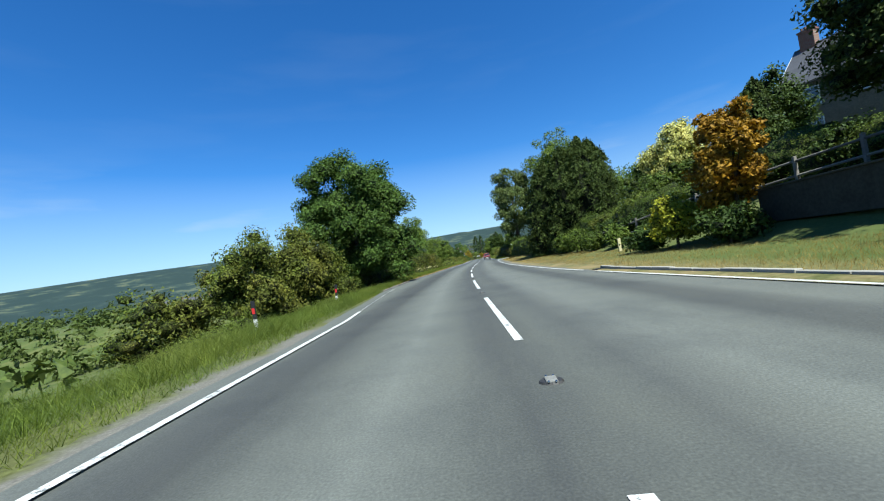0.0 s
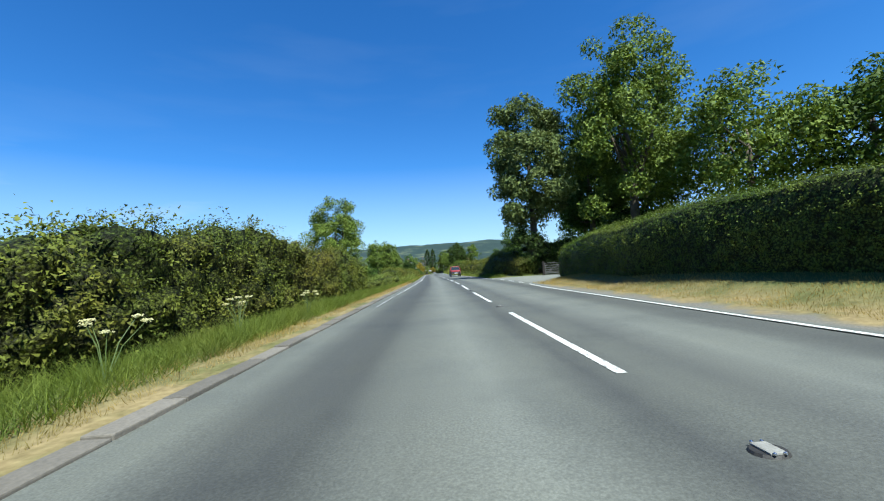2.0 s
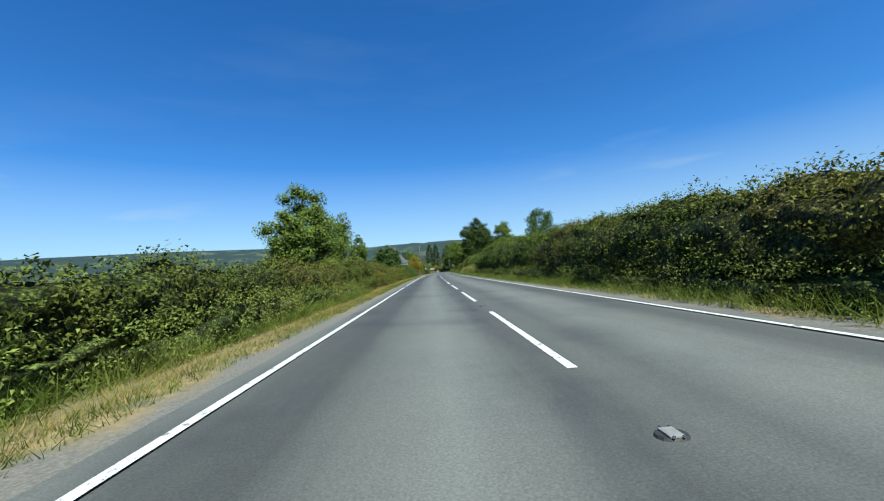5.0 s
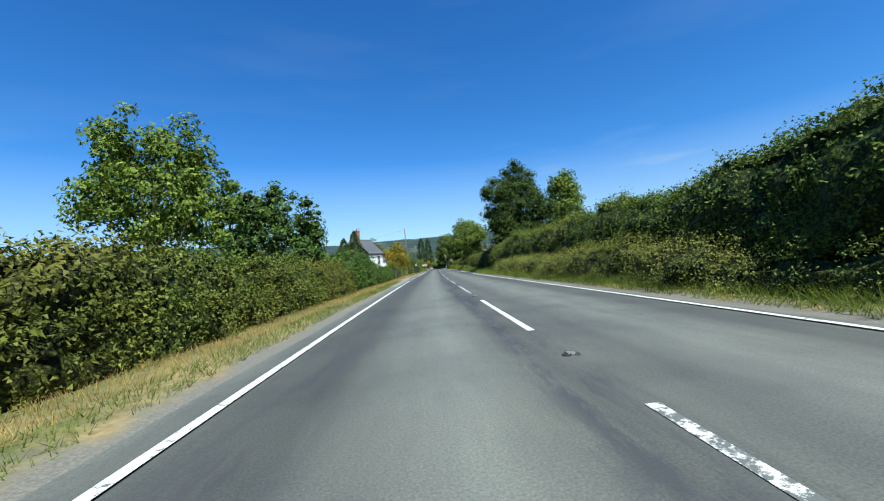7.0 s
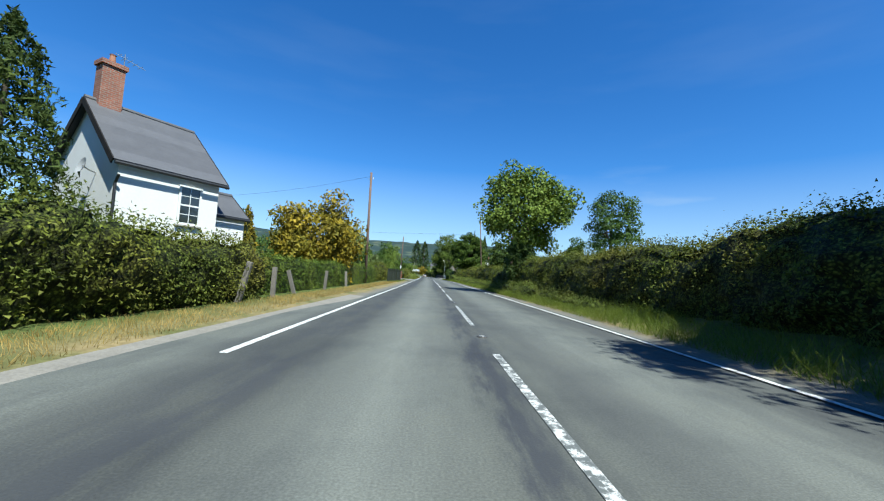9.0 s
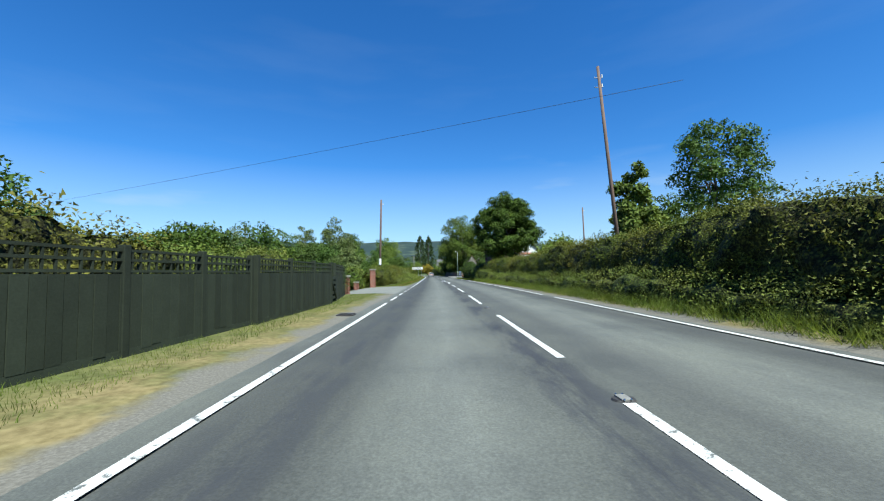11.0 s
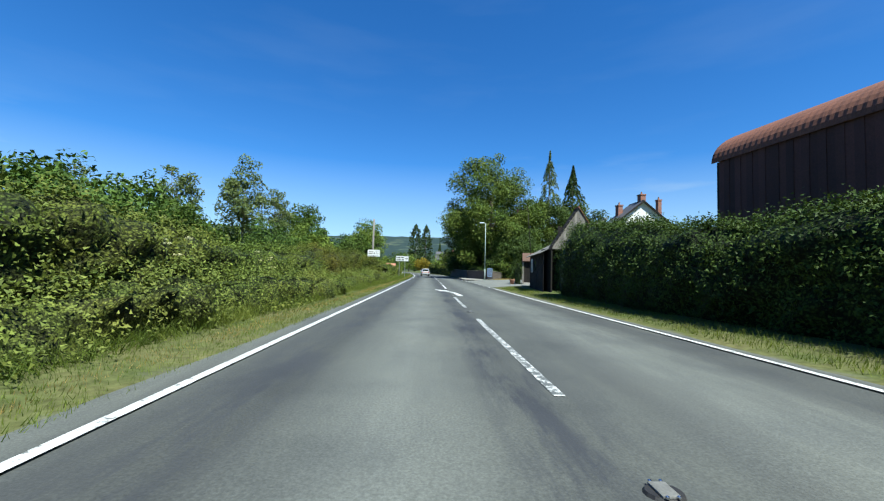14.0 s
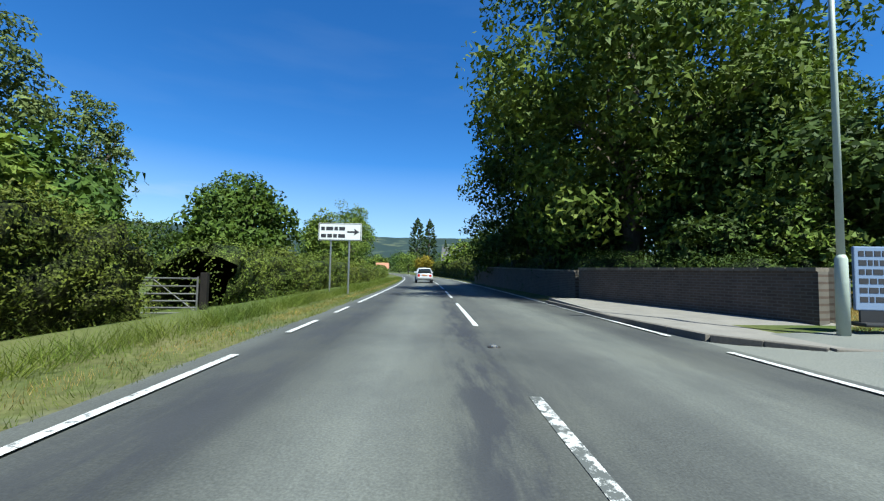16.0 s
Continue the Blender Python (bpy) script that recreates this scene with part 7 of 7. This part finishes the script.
board_wall(bf, -.7, 2.6, -.05, 2.0, 0, TIMBER_DARK, .15, 21, top=lambda q: 2.05 - .16 * q + .03 * math.sin(q * 9))
part("fence_rail", one_box(0, .0, 1.5, 2.6, .06, 1.6), TIMBER_DARK, bf)
pot = thing("plant_pot", 11.25, 376.9, gz(11.25, 376.9) + .05, 0, "terracotta plant pot beside the hut", "plant pot")
part("pot_body", tube(bmesh.new(), [(0, 0, 0), (0, 0, .36), (0, 0, .42), (0, 0, .42)], [.16, .23, .26, .2], 16), TERRACOTTA, pot, smooth_faces=True)
hedge("ivy over the corner of the hut", 377.0, 379.4, 6.95, .4, [(377, 2.1), (379.4, 1.9)], LEAF_DARK, .1, 200, 27, .12, name="ivy", category="ivy")
dz0 = gz(26.8, 392.4)
dh = gabled_house("old stone house with dormers along the side road", 26.8, 392.4, 52, 10, 3.0, 6.6 - dz0, 7.9 - dz0, STONE_SHADED, SLATE, 2.5, .25, [(8.8, 1.5, .9, 1.2, 2)], [])
for dx in (1.3, 3.8, 6.3, 8.8):
    d = part("dormer", prism(bmesh.new(), [(dx - .7, 6.0 - dz0), (dx + .7, 6.0 - dz0), (dx + .7, 7.5 - dz0), (dx, 8.4 - dz0), (dx - .7, 7.5 - dz0)], 1.6, 3.06), SLATE, dh)
    part("dormer_window", one_box(dx - .45, 3.06, 6.4 - dz0, dx + .45, 3.1, 7.4 - dz0), GLASS, d)
    part("ground_floor_window", one_box(dx - .5, 2.98, 3.6 - dz0, dx + .5, 3.03, 4.8 - dz0), GLASS, dh)
part("white_door", one_box(3.1, 2.98, 1.9 - dz0, 4.0, 3.04, 4.0 - dz0), WHITE, dh)
gabled_house("distant house with a grey slate roof", 8.6, 521, -8, 8.5, 7, 5.0, 9.6, RENDER_WHITE, SLATE, 1.0, .3, [(7.6, 3.5, .9, 1.0, 1)], [(2, 3, 1, 1.2), (6, 3, 1, 1.2)])
gabled_house("red-roofed cottage beyond the verge", -13.5, 523, 10, 4, 4, 2.4, 4.2, BRICK_DARK, TERRACOTTA, 1.0, .2, name="cottage")

for k, (x, y, t) in enumerate([(-206, 300, 20), (-221, 306, 70), (-236, 296, 5), (-252, 312, 40), (-190, 322, 60), (-268, 300, 15)]):
    gabled_house("distant pale valley house with slate roof", x, y, t, 11, 7, 5, 8, RENDER_WHITE, SLATE, 2.0, .3, [(1.0, 3.5, .9, 1.2, 1)])

# ---- junction: pavement, wall, signs ----


def pavement():
    pts = [(8.75, 402), (8.75, 396.5), (9.1, 393.6), (10.0, 392.4), (11.6, 392.0), (13.4, 392.9), (15.2, 395.2), (14.0, 396.6), (12.4, 394.7), (10.3, 402)]
    z = gz(9.2, 395)
    root = thing("pavement", 9.2, 395, z, 0, "concrete pavement corner with a raised kerb", "pavement", kind="structure")
    bm = bmesh.new()
    top = [bm.verts.new((x - 9.2, y - 395, .13 if i < 7 and i else .24)) for i, (x, y) in enumerate(pts)]
    bot = [bm.verts.new((x - 9.2, y - 395, -.2)) for x, y in pts]
    bm.faces.new(top)
    for i in range(len(pts)):
        bm.faces.new((top[i], bot[i], bot[(i + 1) % len(pts)], top[(i + 1) % len(pts)]))
    bmesh.ops.recalc_face_normals(bm, faces=bm.faces[:])
    part("slab", bm, PAVING, root)
    for (xa, ya), (xb, yb) in zip(pts[:6], pts[1:7]):
        n = max(1, round(math.hypot(xb - xa, yb - ya) / .9))
        for k in range(n):
            p, q = Vector((xa, ya, 0)).lerp(Vector((xb, yb, 0)), k / n), Vector((xa, ya, 0)).lerp(Vector((xb, yb, 0)), (k + 1) / n)
            d = q - p
            bm = one_box(.004, -.14, -.2, d.length - .004, .02, .145, bevel=.015)
            bmesh.ops.transform(bm, matrix=Matrix.Translation((p.x - 9.2, p.y - 395, 0)) @ Matrix.Rotation(math.atan2(d.y, d.x), 4, "Z"), verts=bm.verts[:])
            part("kerb_stone", bm, KERB_STONE, root)


pavement()


def roadside_wall(a, b, h0, h1):
    """A brick wall in courses with a coping of stone."""
    A, B = Vector((*a, 0)), Vector((*b, 0))
    d = B - A
    root = thing("roadside_wall", a[0], a[1], gz(*a), math.degrees(math.atan2(d.y, d.x)), "old brown brick wall beside the pavement", "wall", kind="structure")
    ln = d.length
    bm = prism(bmesh.new(), [(0, -.4), (ln, -.4), (ln, h1), (0, h0)], -.15, .15)
    part("wall_body", bm, BRICK_DARK, root)
    n = round(ln / .6)
    for i in range(n):
        t0, t1 = i / n, (i + 1) / n
        bm = prism(bmesh.new(), [(ln * t0 + .01, h0 + (h1 - h0) * t0), (ln * t1 - .01, h0 + (h1 - h0) * t1), (ln * t1 - .01, h0 + (h1 - h0) * t1 + .08), (ln * t0 + .01, h0 + (h1 - h0) * t0 + .08)], -.2, .2)
        part("coping_stone", bm, STONE, root)


roadside_wall((12.2, 394.6), (10.25, 402.5), 1.1, 1.15)
roadside_wall((10.2, 402.7), (9.4, 431), 1.15, 1.7)
roadside_wall((12.45, 394.75), (14.2, 397.4), 1.1, .9)
sb = thing("pavement_sign", 12.0, 393.5, gz(12.0, 393.5) + .13, -8, "blue-grey pavement sign on a curved base", "sign")
part("sign_face", one_box(-.33, -.03, .28, .33, .03, 1.42, bevel=.02), BLUE_GREY, sb)
part("base", one_box(-.32, -.2, 0, .32, .2, .07, bevel=.03), BLACK, sb)
part("spring_leg", one_box(-.25, -.02, .05, .25, .02, .3), BLACK, sb)
bars(sb, -.26, .28, .4, 1.38, -.03, 6, INK, 3)


def word(text, size, x, y, z, parent, material):
    c = bpy.data.curves.new("word", "FONT")
    c.body, c.size, c.extrude, c.align_x = text, size, .002, "CENTER"
    tmp = new("word", c)
    me = bpy.data.meshes.new_from_object(tmp.evaluated_get(bpy.context.evaluated_depsgraph_get()))
    bpy.data.objects.remove(tmp)
    me.materials.append(material)
    ob = new("word", me)
    ob.parent = parent
    ob.matrix_basis = pose(x, y, z, 90, 0, 0)
    return ob


ad = thing("painted_board", -1.35, 377.2, gz(-1.35, 377.2), -4, "white painted advertising board on a pole", "sign")
part("board", one_box(-.62, -.03, 2.25, .62, 0, 3.0, bevel=.008), SIGN_WHITE, ad)
part("side_board", one_box(.63, -.02, 2.27, .68, .5, 2.98), SIGN_WHITE, ad)
part("post", one_box(-.04, .0, -1.0, .04, .06, 2.9), TIMBER_GREY, ad)
ad.matrix_world = Matrix.Translation((-1.3, 377.2, gz(-1.3, 377.2) + .5)) @ Matrix.Rotation(radians(-4), 4, "Z") @ Matrix.Scale(.8, 4)
word("SEEDS", .13, .4, -.034, 2.8, ad, INK)
word("&", .12, .4, -.034, 2.66, ad, INK)
word("FEEDS", .13, .4, -.034, 2.5, ad, INK)
bars(ad, -.5, .0, 2.5, 2.86, -.03, 2, TIMBER_GREY, 5)
bars(ad, -.55, .5, 2.29, 2.38, -.03, 1, TIMBER_GREY, 6)
part("drawn_shape", prism(bmesh.new(), [(.06, 2.6), (.12, 2.8), (.17, 2.62), (.13, 2.5)], -.036, -.03), INK, ad)
ds = thing("direction_sign", -.25, 406, gz(-.25, 406), -3, "white direction sign with a black arrow", "road sign")
part("sign_face", one_box(-1.05, -.03, 2.55, 1.05, 0, 3.4, bevel=.01), SIGN_WHITE, ds)
for a, b, c, d in ((-1.03, 2.57, 1.03, 2.6), (-1.03, 3.35, 1.03, 3.38), (-1.03, 2.57, -1.0, 3.38), (1.0, 2.57, 1.03, 3.38)):
    part("border", one_box(a, -.036, b, c, -.03, d), INK, ds)
for px in (-.45, .45):
    part("post", tube(bmesh.new(), [(px, .05, -.3), (px, .05, 3.3)], .045, 10), GALV, ds)
part("arrow", prism(bmesh.new(), [(.35, 2.94), (.72, 2.94), (.66, 2.8), (.95, 2.98), (.66, 3.16), (.72, 3.02), (.35, 3.02)], -.037, -.03), INK, ds)
bars(ds, -.92, .25, 3.0, 3.3, -.03, 1, INK, 8)
bars(ds, -.92, .3, 2.65, 2.95, -.03, 1, INK, 9)

# ---- cars ----


def car(label, x, y, turn, paint, kind="hatch"):
    """A car with its front along its own +y: body in sections, glass, lamps, wheels."""
    root = thing("car" if kind == "hatch" else "pickup_truck", x, y, float(road_z(y)) + .014, turn, label, "car" if kind == "hatch" else "pickup truck")
    if kind == "hatch":
        st = [(-2.05, .70, .42, .85), (-1.95, .82, .30, .95), (-1.3, .88, .26, .98), (0, .89, .25, .96), (1.0, .88, .26, .93), (1.7, .82, .28, .84), (2.05, .66, .36, .68)]
        cab = [(-1.98, .66, .95), (-1.7, .60, 1.40), (-1.2, .60, 1.50), (.1, .60, 1.50), (.55, .62, 1.38), (1.25, .72, .93)]
        axles, R = (-1.28, 1.3), .32
    else:
        st = [(-2.55, .80, .5, 1.05), (-2.45, .90, .42, 1.1), (-1.2, .92, .4, 1.12), (.2, .92, .4, 1.12), (1.5, .91, .42, 1.12), (2.2, .88, .46, 1.06), (2.5, .76, .5, .92)]
        cab = [(-.62, .74, 1.1), (-.5, .70, 1.74), (-.2, .69, 1.8), (.4, .69, 1.79), (.75, .70, 1.7), (1.45, .80, 1.1)]
        axles, R = (-1.5, 1.6), .39
    bm = bmesh.new()
    rings = []
    for yy, w, z0, z1 in st:
        zc = z0 + (z1 - z0) * .55
        sec = [(-w * .86, z0), (-w, z0 + .08), (-w * 1.0, zc), (-w * .95, z1 - .05), (-w * .85, z1), (0, z1 + .035), (w * .85, z1), (w * .95, z1 - .05), (w, zc), (w, z0 + .08), (w * .86, z0)]
        rings.append([bm.verts.new((px, yy, pz)) for px, pz in sec])
    for q, r in zip(rings, rings[1:]):
        for k in range(len(q)):
            bm.faces.new((q[k], q[(k + 1) % len(q)], r[(k + 1) % len(q)], r[k]))
    bm.faces.new(rings[0])
    bm.faces.new(rings[-1][::-1])
    bmesh.ops.recalc_face_normals(bm, faces=bm.faces[:])
    ob = part("body", bm, paint, root, smooth_faces=True)
    bv = ob.modifiers.new("edges", "BEVEL")
    bv.width, bv.segments, bv.limit_method = .03, 2, "ANGLE"
    # cabin: glass walls under a painted roof
    bm = bmesh.new()
    rings = []
    for yy, w, z in cab:
        rings.append([bm.verts.new((-w - (.12 if z < 1.2 else .0), yy, .9 if z < 1.2 else z - .06)), bm.verts.new((-w * .93, yy, z)), bm.verts.new((0, yy, z + .03)), bm.verts.new((w * .93, yy, z)), bm.verts.new((w + (.12 if z < 1.2 else .0), yy, .9 if z < 1.2 else z - .06))])
    for q, r in zip(rings, rings[1:]):
        for k in range(4):
            bm.faces.new((q[k], q[k + 1], r[k + 1], r[k]))
    lowz = st[3][3]
    half = [(c[0], c[1]) for c in cab]
    ob = part("cabin", bm, GLASS, root, "tinted glass cabin", smooth_faces=False)
    roof = [c for c in cab if c[2] > 1.36]
    bm = bmesh.new()
    rr = [[bm.verts.new((s * c[1] * .96, c[0], c[2] + (.045 if s == 0 else .012))) for s in (-1, -.6, 0, .6, 1)] for c in roof]
    for q, r in zip(rr, rr[1:]):
        for k in range(4):
            bm.faces.new((q[k], q[k + 1], r[k + 1], r[k]))
    ob = part("roof", bm, paint, root, smooth_faces=True)
    ob.modifiers.new("thickness", "SOLIDIFY").thickness = .03
    # side glass and pillars
    for s in (-1, 1):
        bm = bmesh.new()
        lo = [(c[0], s * (c[1] + .15), lowz - .03) for c in (cab[0], cab[-1])]
        hi = [(c[0], s * c[1] * .97, c[2]) for c in roof]
        vs = [bm.verts.new((b, a, c)) for a, b, c in [lo[0]] + hi + [lo[1]]]
        bm.faces.new(vs if s > 0 else vs[::-1])
        part("side_window", bm, GLASS, root)
        mid = roof[len(roof) // 2]
        for c, e in ((cab[0], roof[0]), (cab[-1], roof[-1]), ((-.25, cab[2][1] + .14, lowz), (-.22, cab[2][1], cab[2][2]))):
            part("pillar", tube(bmesh.new(), [(s * (c[1] + (.1 if c[2] < 1.2 else 0)), c[0], lowz - .02), (s * e[1] * .98, e[0], e[2])], .045, 6), paint, root)
        part("door_mirror", one_box(s * (st[3][1] + .02) - .09, cab[-1][0] - .35, lowz + .02, s * (st[3][1] + .02) + .09, cab[-1][0] - .23, lowz + .18, bevel=.03), paint if kind == "hatch" else BLACK, root)
    L0, L1 = st[0][0], st[-1][0]
    for s in (-1, 1):
        part("tail_lamp", one_box(s * st[0][1] * .82 - .12, L0 - .03, st[0][3] - .28, s * st[0][1] * .82 + .12, L0 + .12, st[0][3] + .02, bevel=.03), TAIL_RED, root)
        hl = part("headlight", one_box(s * st[-1][1] * .82 - .16, L1 - .18, st[-1][3] - .24, s * st[-1][1] * .82 + .16, L1 + .02, st[-1][3] - .04, bevel=.03), CHROME, root)
        part("indicator", one_box(s * st[-1][1] * .95 - .05, L1 - .2, st[-1][3] - .22, s * st[-1][1] * .95 + .05, L1 - .02, st[-1][3] - .08, bevel=.02), AMBER, hl)
    part("rear_bumper", one_box(-st[0][1], L0 - .1, st[0][2] + .02, st[0][1], L0 + .15, st[0][2] + .2, bevel=.04), paint if kind == "hatch" else CHROME, root)
    part("front_bumper", one_box(-st[-1][1] * .98, L1 - .1, st[-1][2], st[-1][1] * .98, L1 + .1, st[-1][2] + .2, bevel=.04), CHROME if kind != "hatch" else paint, root)
    part("grille", one_box(-.42, L1 - .02, st[-1][3] - .26, .42, L1 + .03, st[-1][3] - .06, bevel=.015), BLACK, root)
    for yy, zz in ((L0 - .03, st[0][2] + .32), (L1 + .1, st[-1][2] + .04)):
        pl = part("number_plate", one_box(-.26, yy - .012, zz, .26, yy + .012, zz + .11), AMBER if yy < 0 else WHITE, root)
    part("rear_window", one_box(-cab[1][1] * .85, cab[0][0] - .02, lowz + .02, cab[1][1] * .85, cab[0][0] + .1, lowz + .3), GLASS, root)
    if kind != "hatch":
        part("load_bed", one_box(-.74, -2.4, 1.0, .74, -.72, 1.165), BLACK, root)
        for s in (-1, 1):
            part("bed_rail", one_box(s * .82 - .07, -2.5, 1.1, s * .82 + .07, -.66, 1.2, bevel=.02), paint, root)
        part("tailgate", one_box(-.78, -2.58, .72, .78, -2.5, 1.2, bevel=.02), paint, root)
    for ya in axles:
        for s in (-1, 1):
            px = s * (st[3][1] - .1)
            w = part("wheel", tube(bmesh.new(), [(px - .1, ya, R), (px - .08, ya, R), (px + .08, ya, R), (px + .1, ya, R)], [R * .9, R, R, R * .9], 20), RUBBER, root, "black tyre", smooth_faces=False)
            part("rim", tube(bmesh.new(), [(px + s * .085, ya, R), (px + s * .104, ya, R)], [R * .6, R * .57], 16), BLACK, w)
            for k in range(5):
                a = 2 * math.pi * k / 5
                part("spoke", tube(bmesh.new(), [(px + s * .108, ya, R), (px + s * .108, ya + math.cos(a) * R * .56, R + math.sin(a) * R * .56)], [R * .13, R * .09], 6), ALLOY, w)
            part("wheel_arch", tube(bmesh.new(), [(px - s * .1, ya, R), (px + s * .095, ya, R)], R * 1.14, 18), BLACK, root)
    return root


car("silver hatchback driving away along the road", at_lat(428.5, -1.2), 428.5, 2.5, CAR_SILVER)
car("dark red pickup truck with chrome bumper", at_lat(119.5, 2.35), 119.5, 180.5, CAR_RED, "pickup")

# ---- small things of the road ----
gr = thing("drain_grating", at_lat(285, -4.15), 285, float(road_z(285)) + .004, 0, "cast iron drain grating at the road edge", "drain")
part("grating_frame", one_box(-.24, -.24, -.04, .24, .24, .012, bevel=.006), IRON, gr)
for k in range(6):
    part("grating_bar", one_box(-.2, -.19 + k * .072, .012, .2, -.155 + k * .072, .022), IRON, gr)
g2 = thing("drain_grating", at_lat(15.9, 4.75), 15.9, float(road_z(15.9)) + .006, 8, "iron gully grating at the end of the kerb", "drain")
part("grating_frame", one_box(-.24, -.24, -.04, .24, .24, .014, bevel=.006), IRON, g2)
for k in range(6):
    part("grating_bar", one_box(-.2, -.19 + k * .072, .014, .2, -.155 + k * .072, .024), IRON, g2)
hedge("ivy and brambles spilling over the roadside wall", 396, 431, [(396, 7.15), (402.5, 5.45), (415, 5.0), (431, 4.6)], 1.4, [(396, 1.4), (402, 1.7), (412, 1.9), (431, 2.2)], LEAF_DARK, .12, 130, 38, .35)
tree("leafy shrub behind the end of the wall", 14.9, 398.3, 3.8, 1.9, .05, "broad", LEAF_BEECH, 7000, .17, 280, .08, "bush", .34, category="bush")
tree("round shrub on the dry bank", 13.0, 399.0, 3.2, 1.5, .05, "broad", LEAF_DARK, 5000, .17, 281, .08, "bush", .34, category="bush")
pz = gz(26.6, 402)
pl = thing("pollarded_tree", 26.6, 402, pz, 0, "bare pollarded tree trunk with stubby limbs", "tree")
part("trunk", tube(bmesh.new(), [(0, 0, -.2), (.05, 0, 3.2), (0, 0, 4.6)], [.28, .24, .2], 10), BARK, pl, smooth_faces=True)
for a, b in ((-.5, 6.4), (.1, 6.9), (.6, 6.5)):
    part("limb", tube(bmesh.new(), [(0, 0, 4.4), (a * .7, .1, 5.4), (a, .1, b)], [.16, .14, .12], 8), BARK, pl, smooth_faces=True)
